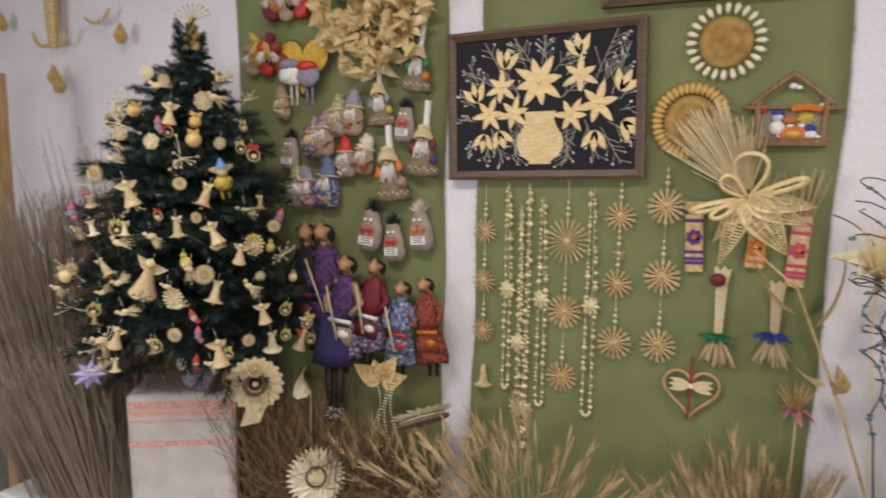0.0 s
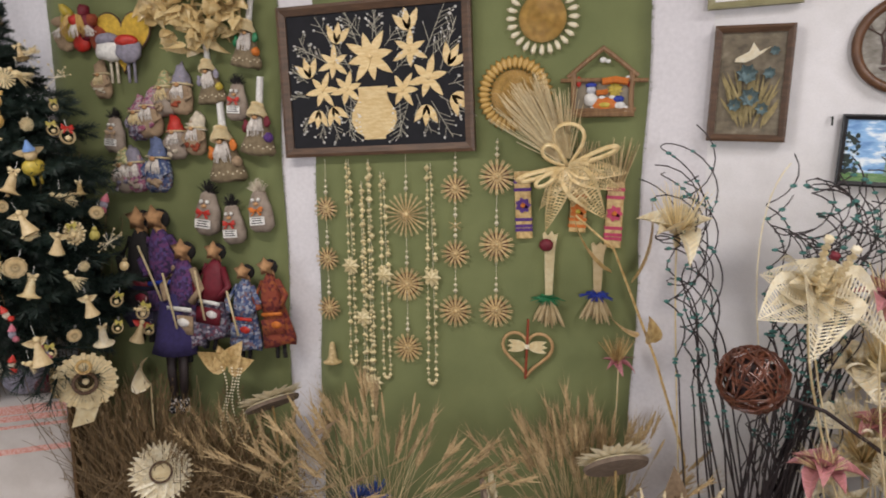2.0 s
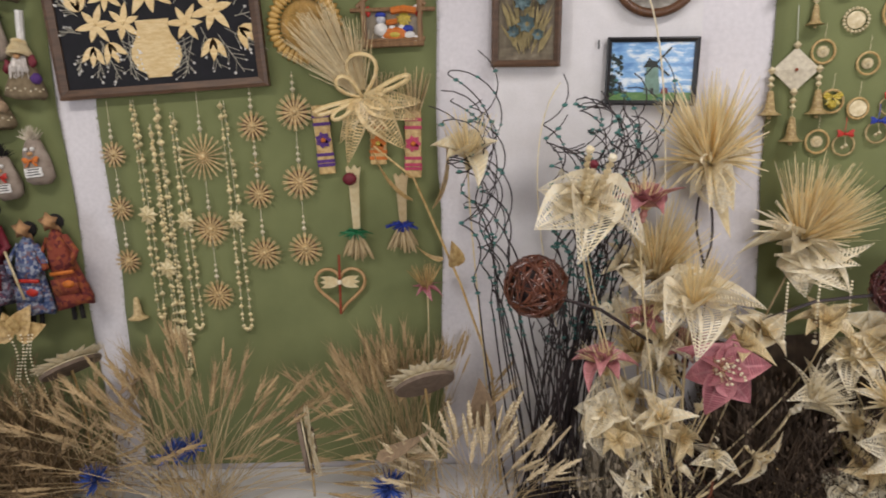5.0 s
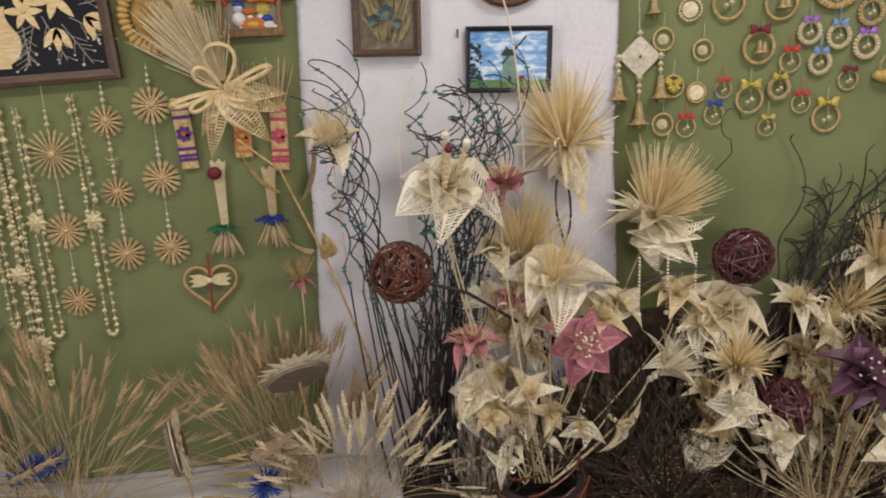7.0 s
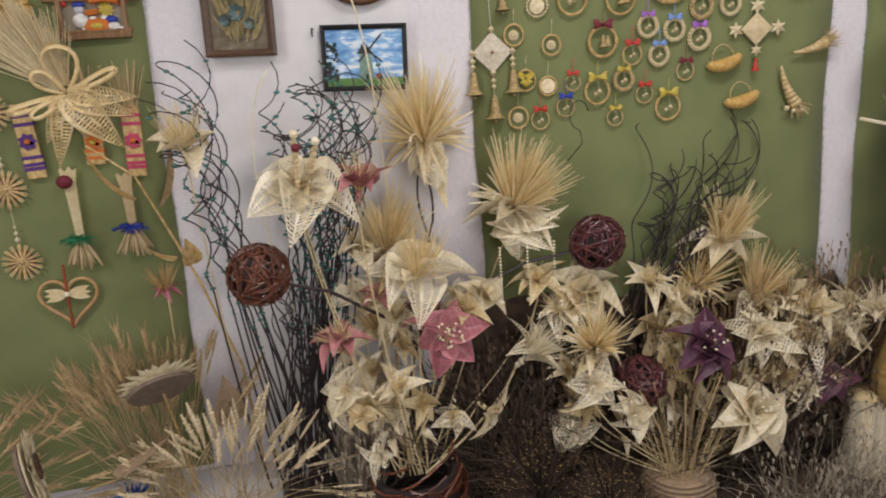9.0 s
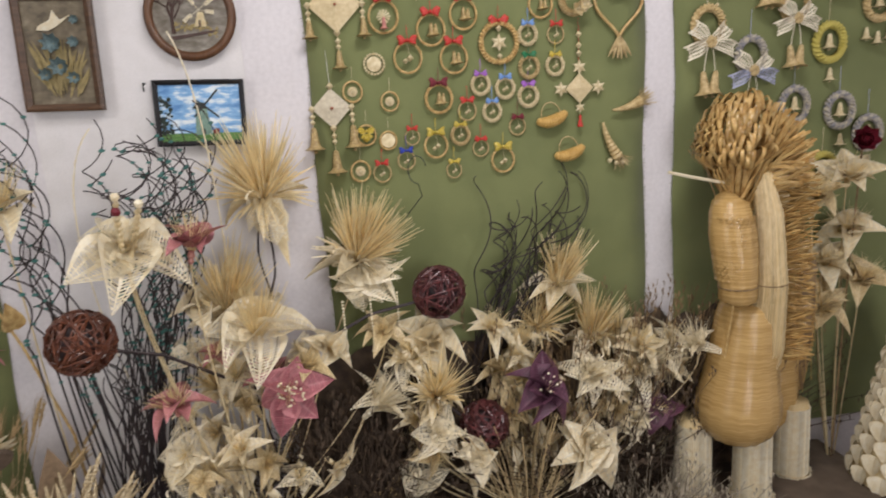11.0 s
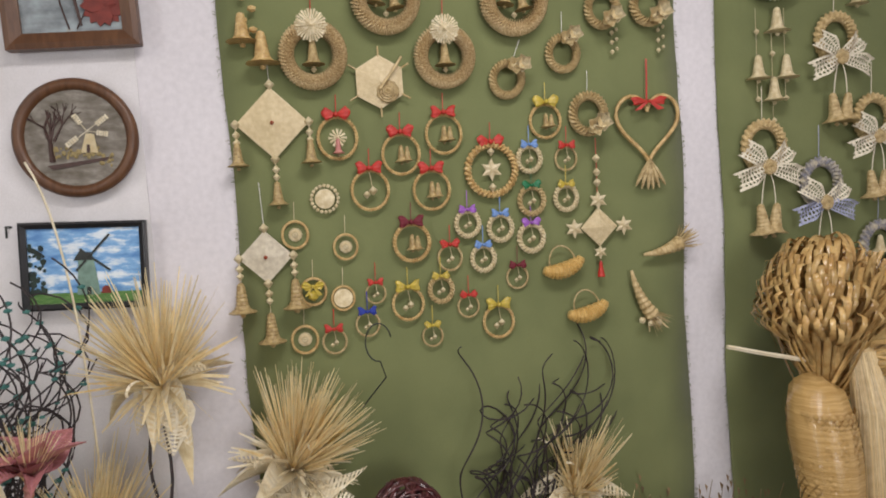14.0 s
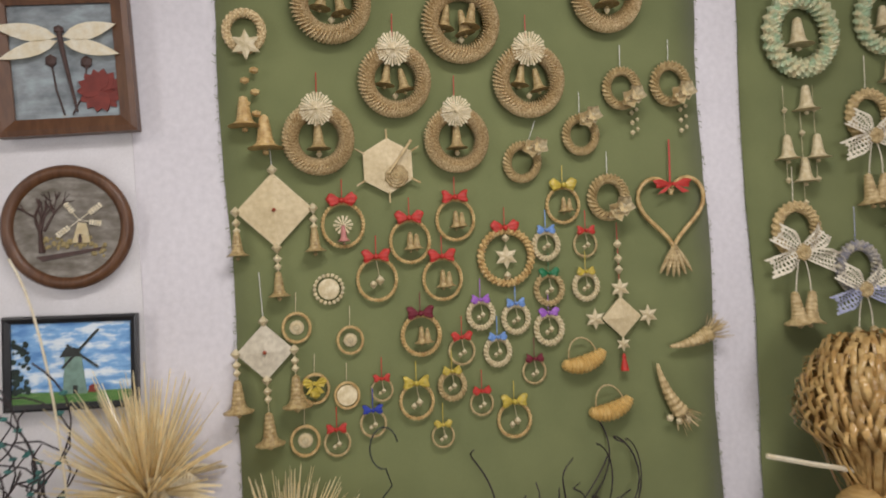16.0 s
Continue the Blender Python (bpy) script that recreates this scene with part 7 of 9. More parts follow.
EAR_STRAW = mat("ripe_ears", (0.50, 0.37, 0.20), 0.6, second=(0.36, 0.25, 0.12), scale=90, obj=0.25, bump=0.2)
EAR_PALE = mat("pale_ears", (0.72, 0.61, 0.41), 0.55, second=(0.56, 0.44, 0.26), scale=90, obj=0.2, bump=0.2)
EARS = [ear_mesh(k) for k in range(3)]
for me in EARS:
    me.materials.append(EAR_STRAW)
THIN_EARS = [ear_mesh(20 + k, 0.085, k > 0, 0.0052) for k in range(3)]
for me in THIN_EARS:
    me.materials.append(EAR_STRAW)
PALE_EARS = [ear_mesh(10 + k, 0.105, k == 0, 0.0062) for k in range(3)]
for me in PALE_EARS:
    me.materials.append(EAR_PALE)


def sheaf(foot, n, lean, height, spread, seed, ears, material, label, droop=0.25, min_h=0.7, depth=0.5):
    """A fan of stalks with an ear on each."""
    rnd = random.Random(seed)
    ob = empty("wheat_sheaf", Matrix.Translation(foot), label, "sheaf", "wheat sheaves")
    bm = bmesh.new()
    for k in range(n):
        a = radians(lean + rnd.gauss(0, spread))
        L = height * rnd.uniform(min_h, 1.0)
        d = Vector((math.sin(a), rnd.uniform(-1, 0.6) * depth * 0.5, math.cos(a)))
        p0 = Vector((rnd.uniform(-0.09, 0.09), rnd.uniform(-0.06, 0.06), 0))
        p1 = p0 + d * L * 0.55
        p2 = p0 + d * L + Vector((math.sin(a) * droop * L * rnd.uniform(0.3, 1.2), -0.05 * rnd.random(), -abs(math.sin(a)) * droop * L * rnd.uniform(0.4, 1.4)))
        pts = curve_points(p0, p1, p2, 6)
        tube(bm, pts, 0.0016, 3, 0.0011)
        e = new("ear", rnd.choice(ears))
        e.parent = ob
        way = (pts[-1] - pts[-2]).normalized()
        e.matrix_basis = facing(pts[-1], way, rnd.uniform(0, 180)) @ Matrix.Scale(rnd.uniform(1.0, 1.5), 4)
    part("stalk_fan", bm, material, ob)["kind"] = "stuff"
    return ob


sheaf((-0.36, 2.02, -0.13), 125, 3, 0.66, 34, 1, THIN_EARS, STRAW, "loose fan of ripe wheat on the white plinth", 0.30)
sheaf((0.43, 2.14, -0.13), 120, -4, 0.60, 14, 2, THIN_EARS, STRAW, "upright sheaf of brown ears against the green cloth", 0.12)
sheaf((0.70, 1.92, -0.13), 70, -2, 0.40, 36, 3, PALE_EARS, STRAW, "low sheaf of pale wheat on the plinth's edge", 0.35)
sheaf((-0.80, 2.05, -0.13), 30, 10, 0.52, 30, 4, THIN_EARS, STRAW, "small loose bunch of ripe wheat", 0.30)
sheaf((-1.05, 2.10, -0.13), 30, 20, 0.46, 28, 5, THIN_EARS, STRAW_BROWN, "thin bunch of brown wheat", 0.2)


SHEAF_GREY = mat("soft_grey_brown_stalks", (0.42, 0.34, 0.26), 0.8, second=(0.34, 0.27, 0.20), scale=12, island=0.15, bump=0.2, trans=0.25)


def grass_clump(p, n, h, w, seed, material, label, name="dry_grass_sheaf", spread=16, lean=0, d=0.12, droop=0.2, thick=0.0022):
    rnd = random.Random(seed)
    bm = bmesh.new()
    for k in range(n):
        a = radians(lean + rnd.gauss(0, spread))
        L = h * rnd.uniform(0.6, 1.05)
        p0 = Vector((rnd.uniform(-1, 1) * w, rnd.uniform(-1, 1) * d, 0))
        dr = Vector((math.sin(a), rnd.uniform(-0.35, 0.2), math.cos(a)))
        p2 = p0 + dr * L + Vector((math.sin(a) * droop, -0.1 * droop, -abs(math.sin(a)) * droop))
        tube(bm, curve_points(p0, p0 + dr * L * 0.5, p2, 4), thick, 3, thick * 0.5, False)
        if k % 3 == 0:
            for j in range(5):
                q = p2 - dr * 0.02 * j + Vector((rnd.uniform(-0.02, 0.02), rnd.uniform(-0.02, 0.02), 0.01))
                bm.faces.new([bm.verts.new(q), bm.verts.new(q + Vector((0.006, 0, 0.018))), bm.verts.new(q + Vector((-0.002, 0.004, 0.026)))])
    ob = part(name, bm, material)
    ob.matrix_basis = Matrix.Translation(p)
    return tagged(ob, label, "dry grass", "", "stuff")


grass_clump((-1.45, 2.10, -0.13), 900, 0.66, 0.26, 1, STRAW_BROWN, "shaggy brown sheaf of dry grass beside the towel", spread=24, droop=0.25)
grass_clump((-1.10, 2.14, -0.13), 500, 0.50, 0.16, 2, STRAW_BROWN, "shaggy brown dry grass below the dolls", spread=26, droop=0.25)
grass_clump((-2.86, 1.98, FLOOR_Z), 1500, 1.62, 0.17, 3, SHEAF_GREY, "tall grey-brown sheaf of dry stalks by the tree", spread=5, droop=0.05, thick=0.0035)
grass_clump((-2.50, 1.85, FLOOR_Z), 1500, 1.0, 0.22, 4, SHEAF_GREY, "tall grey-brown sheaf of dry stalks under the tree", spread=4, droop=0.05, thick=0.0035)
grass_clump((-2.22, 2.18, FLOOR_Z), 300, 1.9, 0.40, 9, STRAW_BROWN, "brown dry stalks behind the tree", spread=5, droop=0.05)
grass_clump((1.16, 1.93, -0.2), 260, 0.42, 0.07, 5, STRAW_GREY, "dull green-brown dry stalks beside the basket", spread=7, droop=0.1)
grass_clump((2.95, 1.70, -0.2), 900, 0.66, 0.55, 6, DARK_MOSS, "dark dried moss and grass heaped along the wall", spread=30, droop=0.2)
grass_clump((1.95, 1.92, -0.2), 1200, 0.62, 0.40, 7, DARK_MOSS, "dark dried brush behind the straw flowers", spread=28, droop=0.2)
grass_clump((2.75, 1.40, FLOOR_Z), 500, 0.45, 0.16, 8, STRAW_GREY, "pale grey dry grass fanning beside the horse", spread=34, lean=-14, droop=0.3)


grass_clump((2.82, 1.78, -0.2), 480, 0.84, 0.34, 31, STRAW_BROWN, "brown dry grass behind the second bouquet", spread=16, droop=0.12)


def seed_bush(p, R, seed):
    rnd = random.Random(seed)
    ob = empty("seed_bush", Matrix.Translation(p), "dark dry bush with tiny golden seed heads", "dry bush")
    bm, bs = bmesh.new(), bmesh.new()
    for k in range(520):
        d = Vector((rnd.gauss(0, 0.6), rnd.gauss(0, 0.5), abs(rnd.gauss(0.6, 0.5)))).normalized() * R * rnd.uniform(0.7, 1.05)
        d.z *= 1.35
        tube(bm, [(0, 0, 0), d * 0.5 + Vector((0, 0, 0.03)), d], 0.0014, 3, 0.0008, False)
        ball(bs, d * rnd.uniform(0.75, 1.0), rnd.uniform(0.0018, 0.0034), 1)
    part("branch_mass", bm, DARK_MOSS, ob)["kind"] = "stuff"
    part("seed_mass", bs, mat("dull_gold_seeds", (0.34, 0.235, 0.10), 0.6, second=(0.22, 0.15, 0.06), scale=80, island=0.4), ob)["kind"] = "stuff"


seed_bush((1.78, 1.72, -0.2), 0.27, 1)
seed_bush((1.98, 1.56, -0.24), 0.22, 2)
# dark moss bank; its extra height stands in for shade on the low cloth
bm = bmesh.new()
rows = []
for i in range(61):
    x = 0.98 + 1.9 * i / 60
    h = 0.50 + 0.09 * noise.noise((x * 4, 0, 0)) + 0.05 * noise.noise((x * 15, 3, 0))
    rows.append([bm.verts.new((x, -0.03 - 0.16 * (1 - t) - 0.04 * noise.noise((x * 9, t * 6, 1)), -0.2 + (h + 0.2) * t)) for t in (k / 12 for k in range(13))])
for r0, r1 in zip(rows, rows[1:]):
    for k in range(12):
        bm.faces.new((r0[k], r1[k], r1[k + 1], r0[k + 1]))
ob = part("peat_bank", bm, DARK_MOSS)
ob.matrix_basis = WALL_B
tagged(ob, "dark brown bank of peat and moss low along the wall, raised to stand in for shade", "moss", "", "stuff")
grass_clump((2.15, 1.90, 0.05), 700, 0.42, 0.62, 27, DARK_MOSS, "dark dry sprigs rising from the peat bank", spread=34, droop=0.15)


SUN_BACK = mat("brown_felt_back", (0.21, 0.155, 0.115), 0.95, second=(0.15, 0.11, 0.08), scale=40, bump=0.3, bump_scale=300)


def sunflower(p, toward, R, label, petal=STRAW_WHITE, back=BURLAP, foot=None):
    m = facing(p, toward)
    ob = empty("straw_sunflower", m, label, "sunflower", "straw sunflowers")
    bm = bmesh.new()
    lathe(bm, [(R * 0.1, -0.014), (R * 0.86, -0.012), (R * 0.90, 0.0), (R * 0.3, 0.006)], 24)
    part("back_disc", bm, SUN_BACK, ob)
    bm = bmesh.new()
    lathe(bm, [(R * 0.84, 0.0035), (R * 0.80, 0.0075), (R * 0.2, 0.010)], 26)
    part("front_disc", bm, petal, ob)
    for k in range(34):
        bm = bmesh.new()
        pm = Matrix.Rotation(2 * math.pi * k / 34, 4, "Z") @ Matrix.Translation((0, 0, 0.008 + 0.002 * (k % 3))) @ Matrix.Rotation(0.02 + 0.08 * (k % 2), 4, "X")
        lattice_petal(bm, pm, R * 1.10, R * 0.40, 5, -0.1, 0.2, 0.003, True)
        part("petal", bm, petal, ob, smooth=True)
    bm = bmesh.new()
    lathe(bm, [(R * 0.34, 0.012), (R * 0.30, 0.026), (R * 0.05, 0.030)], 20)
    part("seed_disc", bm, STRAW_PALE, ob)
    bm = bmesh.new()
    rope_ring(bm, R * 0.34, R * 0.045, 40, 1, 1, 2, Matrix.Translation((0, 0, 0.030)) @ Matrix.Rotation(radians(-90), 4, "X"), 6, 0.2)
    part("dark_ring", bm, WOOD_DARK, ob)
    if foot is not None:
        stem(ob, Vector(p), Vector(p).lerp(Vector(foot), 0.4) + Vector((0, 0.05, 0)), Vector(foot), 0.005, STRAW_TAN, m.inverted())
    return ob


sunflower((-1.260, 1.95, 0.165), (0.55, -0.80, 0.35), 0.118, "pale straw sunflower with a dark ringed centre", foot=(-1.2, 2.15, -0.13))
sunflower((0.527, 1.90, 0.427), (-0.26, 0.62, 0.74), 0.122, "pale straw sunflower tipped up, showing its brown back", foot=(0.55, 2.10, -0.13))
sunflower((0.111, 1.82, 0.255), (0.95, 0.30, 0.10), 0.115, "pale straw sunflower seen from its edge", foot=(0.06, 2.1, -0.13))
sunflower((-0.830, 2.10, 0.440), (-0.42, 0.30, 0.86), 0.125, "pale straw sunflower tipped up among the wheat", foot=(-0.85, 2.16, -0.13))


def cornflower(p, seed, foot):
    rnd = random.Random(seed)
    m = facing(p, (0.1, -0.6, 0.8))
    ob = empty("cornflower", m, "bright blue artificial cornflower among the wheat", "flower", "cornflowers")
    for c in range(2 if seed == 1 else 1):
        bm = bmesh.new()
        bristles(bm, 70, 0.065, 0.012, 1.35, rnd, 0.008, Matrix.Translation((0.07 * c, 0.03 * c, -0.02 * c)))
        part("blossom", bm, CORN_BLUE, ob)
    stem(ob, Vector(p), Vector(p) + Vector((0, 0, -0.1)), Vector(foot), 0.002, STRAW, m.inverted())


CORN_BLUE = mat("cornflower_blue", (0.06, 0.13, 0.45), 0.7, second=(0.03, 0.06, 0.28), scale=60, island=0.4)
cornflower((-0.43, 1.98, 0.125), 1, (-0.38, 2.05, -0.13))
cornflower((-0.73, 1.98, 0.030), 2, (-0.66, 2.05, -0.13))
cornflower((0.39, 1.85, 0.055), 3, (0.40, 1.95, -0.13))

# flat leaves
for p, turn, L, material, lab in (((-0.517, 2.0, 0.422), (0.9, 0.0, 0.45), 0.20, BURLAP, "oval brown woven leaf on a stalk"), ((0.725, 1.95, 0.31), (0.1, -0.2, 1.0), 0.20, BURLAP, "broad grey-brown skeleton leaf"), ((0.84, 2.04, 0.20), (0.5, -0.1, 0.8), 0.20, BURLAP, "broad grey-brown skeleton leaf"), ((0.458, 1.82, 0.225), (0.9, -0.1, 0.25), 0.22, BURLAP, "curved brown leaf lying among the ears")):
    ob = empty("dried_leaf", Matrix.Translation(p), lab, "leaf", "dried leaves")
    bm = bmesh.new()
    lattice_petal(bm, facing((0, 0, 0), turn) @ Matrix.Rotation(radians(90), 4, "X") @ Matrix.Translation((0, -L / 2, 0)), L, L * 0.55, 22, 0.2, 0.05, 0.002, True)
    part("blade", bm, material, ob)
    bm = bmesh.new()
    tube(bm, [(0, 0.004, 0), (0.01, 0.02, -0.2), (0.0, 0.03, -0.13 - p[2])], 0.0025, 4)
    part("leaf_stalk", bm, STRAW_BROWN, ob)

# ---- the straw horse ----
HORSE_STRAW = mat("glossy_bound_straw", (0.58, 0.40, 0.17), 0.22, second=(0.44, 0.28, 0.10), scale=60, stretch=(3, 3, 0.4), bump=0.45, bump_scale=130)
HORSE_PALE = mat("pale_bound_straw", (0.74, 0.60, 0.34), 0.32, second=(0.62, 0.45, 0.21), scale=40, stretch=(4, 4, 0.3), bump=0.6, bump_scale=110)
HORSE_WRAP = mat("glossy_wound_straw", (0.54, 0.36, 0.145), 0.16, second=(0.40, 0.245, 0.085), scale=30, stretch=(0.3, 0.3, 6), bump=0.28, bump_scale=110)
HORSE_GOLD = mat("glossy_gold_straw", (0.66, 0.46, 0.19), 0.20, second=(0.46, 0.27, 0.09), scale=30, island=0.35, bump=0.1, trans=0.15)
horse = empty("straw_horse", Matrix.Translation((3.144, 1.508, -0.2)), "tall horse of bound golden straw with a looped forelock", "straw horse")
H0 = 0.2
rnd = random.Random(77)


def bound_limb(name, pts, radii, sides=14, wraps=(), material=None):
    """A bundle of straws along a line, with given girths and thread bindings."""
    bm = bmesh.new()
    pts = [Vector(p) for p in pts]
    rings = []
    for i, (p, r) in enumerate(zip(pts, radii)):
        d = (pts[min(i + 1, len(pts) - 1)] - pts[max(i - 1, 0)]).normalized()
        a = d.cross(Vector((0.2, 0.9, 0.1))).normalized()
        b = d.cross(a)
        rings.append([bm.verts.new(p + r * (1 + 0.03 * (-1) ** j) * (math.cos(2 * math.pi * j / sides) * a + math.sin(2 * math.pi * j / sides) * b)) for j in range(sides)])
    for r0, r1 in zip(rings, rings[1:]):
        for j in range(sides):
            bm.faces.new((r0[j], r0[(j + 1) % sides], r1[(j + 1) % sides], r1[j]))
    bm.faces.new(rings[0][::-1])
    bm.faces.new(rings[-1])
    ob = part(name, bm, material or HORSE_STRAW, horse, smooth=True)
    for i in wraps:
        bm = bmesh.new()
        d = (pts[min(i + 1, len(pts) - 1)] - pts[max(i - 1, 0)]).normalized()
        rope_ring(bm, radii[i] * 1.0, 0.004, 30, 1, 1, 2, facing(pts[i], d) @ Matrix.Rotation(radians(90), 4, "X"), 5, 0.2)
        part("binding", bm, STRAW_BROWN, ob)
    return ob


z = H0
HEAD = Vector((-0.028, 0.022, 0))
bound_limb("head", [HEAD + Vector(q) for q in ((-0.03, -0.06, z + 1.01), (-0.045, -0.10, z + 0.98), (-0.052, -0.125, z + 0.90), (-0.052, -0.14, z + 0.82), (-0.047, -0.15, z + 0.74), (-0.045, -0.15, z + 0.70), (-0.045, -0.15, z + 0.655), (-0.045, -0.148, z + 0.645))], (0.046, 0.072, 0.083, 0.080, 0.071, 0.067, 0.068, 0.050), 26, (5,), HORSE_WRAP)
NECK = ([(0.035, -0.125, z + 1.12), (0.036, -0.127, z + 1.10), (0.045, -0.150, z + 0.95), (0.050, -0.160, z + 0.70), (0.060, -0.13, z + 0.45), (0.05, -0.06, z + 0.25)], (0.016, 0.030, 0.046, 0.058, 0.072, 0.10))
neck = bound_limb("neck", NECK[0], NECK[1], 16, (3,), HORSE_PALE)
TORSO = (((0.620, 0.085), (0.600, 0.104), (0.550, 0.114), (0.480, 0.120), (0.420, 0.124), (0.360, 0.129), (0.310, 0.137), (0.265, 0.147), (0.220, 0.155), (0.180, 0.158), (0.140, 0.153), (0.100, 0.138), (0.065, 0.110), (0.040, 0.070), (0.030, 0.030)))
bound_limb("torso", [(0.028 * (h / 0.62), -0.055 - 0.035 * (h / 0.62), z + h) for h, r in TORSO], [r for h, r in TORSO], 36, (), HORSE_WRAP)
bound_limb("rump", [(0.05, -0.02, z + 0.26), (0.14, 0.0, z + 0.30), (0.21, 0.02, z + 0.34), (0.265, 0.035, z + 0.30), (0.285, 0.03, z + 0.16), (0.285, 0.02, z + 0.04), (0.28, 0.02, z - 0.02)], (0.09, 0.105, 0.112, 0.118, 0.115, 0.095, 0.05), 22, (2,), HORSE_WRAP)
tail = bound_limb("tail", [(0.30, 0.035, z + 0.40), (0.335, 0.02, z + 0.62), (0.35, 0.0, z + 0.76), (0.365, -0.01, z + 0.70), (0.375, -0.01, z + 0.45), (0.37, -0.01, z + 0.16)], (0.03, 0.055, 0.070, 0.075, 0.068, 0.045), 14, (1,), STRAW_BROWN)
bm = bmesh.new()
for k in range(190):
    p0 = Vector((0.34 + rnd.uniform(-0.05, 0.05), rnd.uniform(-0.05, 0.05), z + rnd.uniform(0.62, 0.83)))
    q = Vector((0.37 + rnd.gauss(0, 0.05), -0.02 + rnd.gauss(0, 0.03), z + rnd.uniform(0.14, 0.55)))
    tube(bm, curve_points(p0, p0.lerp(q, 0.5) + Vector((rnd.uniform(-0.05, 0.07), rnd.uniform(-0.06, 0.0), 0.05)), q, 5), 0.0030, 3, 0.0015)
part("tail_straws", bm, HORSE_GOLD, tail)["kind"] = "stuff"


def limb_straws(limb, pts, radii, n, material):
    """Single straws lying along a bundle."""
    bm = bmesh.new()
    pts = [Vector(p) for p in pts]
    for k in range(n):
        a = 2 * math.pi * (k + rnd.uniform(-0.3, 0.3)) / n
        line = []
        for i, (p, r) in enumerate(zip(pts, radii)):
            d = (pts[min(i + 1, len(pts) - 1)] - pts[max(i - 1, 0)]).normalized()
            u = d.cross(Vector((0.2, 0.9, 0.1))).normalized()
            v = d.cross(u)
            line.append(p + r * rnd.uniform(0.985, 1.03) * (math.cos(a) * u + math.sin(a) * v))
        tube(bm, line, rnd.uniform(0.0018, 0.0034), 4)
    part("limb_straws", bm, material, limb)["kind"] = "stuff"


def strip(bm, pts, w, across):
    """A flat straw, slightly folded along its middle."""
    last = None
    for q in pts:
        q = Vector(q)
        row = (bm.verts.new(q - across * w), bm.verts.new(q + Vector((-0.0022, -0.0020, 0.001))), bm.verts.new(q + across * w))
        if last:
            bm.faces.new((last[0], last[1], row[1], row[0]))
            bm.faces.new((last[1], last[2], row[2], row[1]))
        last = row


limb_straws(neck, NECK[0][1:], NECK[1][1:], 46, HORSE_PALE)
limb_straws(neck, NECK[0][1:], [r * 0.99 for r in NECK[1][1:]], 150, STRAW)
for x, y in ((-0.120, 0.035), (0.055, -0.105), (0.335, -0.045), (0.22, 0.12)):
    leg = bound_limb("leg", [(x, y, z + 0.12), (x, y, z - 0.10), (x, y, z - 0.22), (x, y, 0.004)], (0.066, 0.068, 0.070, 0.082), 12, (2,), HORSE_PALE)
    bm = bmesh.new()
    for k in range(52):
        a = 2 * math.pi * k / 52
        o = Vector((math.cos(a), math.sin(a), 0))
        tube(bm, [Vector((x, y, z + 0.10)) + o * 0.067, Vector((x, y, z - 0.20)) + o * 0.072, Vector((x, y, 0.004)) + o * rnd.uniform(0.082, 0.094)], 0.0042, 4)
    part("leg_straws", bm, STRAW_WHITE, leg)["kind"] = "stuff"
for x in (0.055, 0.115):
    bm = bmesh.new()
    lattice_petal(bm, Matrix.Translation((x, -0.12, z + 0.96)) @ Matrix.Rotation(radians(84), 4, "X") @ Matrix.Rotation(radians(6), 4, "Z"), 0.19, 0.075, 10, 0.2, 0.4, 0.003, True)
    part("ear", bm, HORSE_PALE, horse)
# fine plaiting over the face
bm = bmesh.new()
for i in range(19):
    for j in range(13):
        a = radians(-215 + 15 * (j + 0.5 * (i % 2)))
        zz = z + 0.735 + 0.0125 * i
        r = 0.072 + 0.009 * math.sin(math.pi * min(1, i / 17))
        c = HEAD + Vector((-0.050 + r * math.cos(a), -0.143 + 0.0022 * i * 0.4 + r * math.sin(a), zz))
        o = Vector((math.cos(a), math.sin(a), 0))
        s = Vector((-math.sin(a), math.cos(a), 0)) * 0.0095
        u = Vector((0, 0, 0.0085))
        q = [bm.verts.new(v) for v in (c - u, c + s, c + u, c - s)]
        t = bm.verts.new(c + o * rnd.uniform(0.0006, 0.0018))
        for k in range(4):
            bm.faces.new((q[k], q[(k + 1) % 4], t))
part("woven_brow", bm, HORSE_WRAP, horse)["kind"] = "stuff"
# forelock: folded straw loops over a fan of ribbons
SIDE, FRONT = Vector((0.62, -0.78, 0)), Vector((-0.78, -0.62, 0))
C = Vector((0.033, -0.026, z + 1.19))
BASE = Vector((-0.012, -0.055, z + 0.985))
def dome(d):
    return C + SIDE * (d.x * 0.152) + FRONT * (d.y * 0.15) + Vector((0, 0, d.z * (0.185 if d.z > 0 else 0.13)))
bm = bmesh.new()
for k in range(360):
    a = k * 2.399963
    el = math.asin(1 - 1.22 * k / 360)
    d = Vector((math.cos(a) * math.cos(el), math.sin(a) * math.cos(el), math.sin(el))) + Vector((rnd.uniform(-0.05, 0.05), 0, rnd.uniform(-0.05, 0.05)))
    if d.x > 0.35 and rnd.random() < 0.75:
        continue
    p = dome(d)
    out = (p - C).normalized()
    down = (BASE - p).normalized()
    t = (down - out * down.dot(out)).normalized()
    t = (t + out.cross(t) * rnd.uniform(-0.35, 0.35)).normalized()
    s = out.cross(t)
    L, lift = rnd.uniform(0.034, 0.055), rnd.uniform(0.8, 1.5)
    strip(bm, [p - out * 0.02 - t * L * 0.6, p + out * 0.012 * lift - t * L * 0.5, p + out * 0.022 * lift - t * L * 0.1, p + out * 0.012 * lift + t * L * 0.4, p - out * 0.004 + t * L * 0.8, p - out * 0.03 + t * L * 1.1], rnd.uniform(0.0048, 0.0078), s)
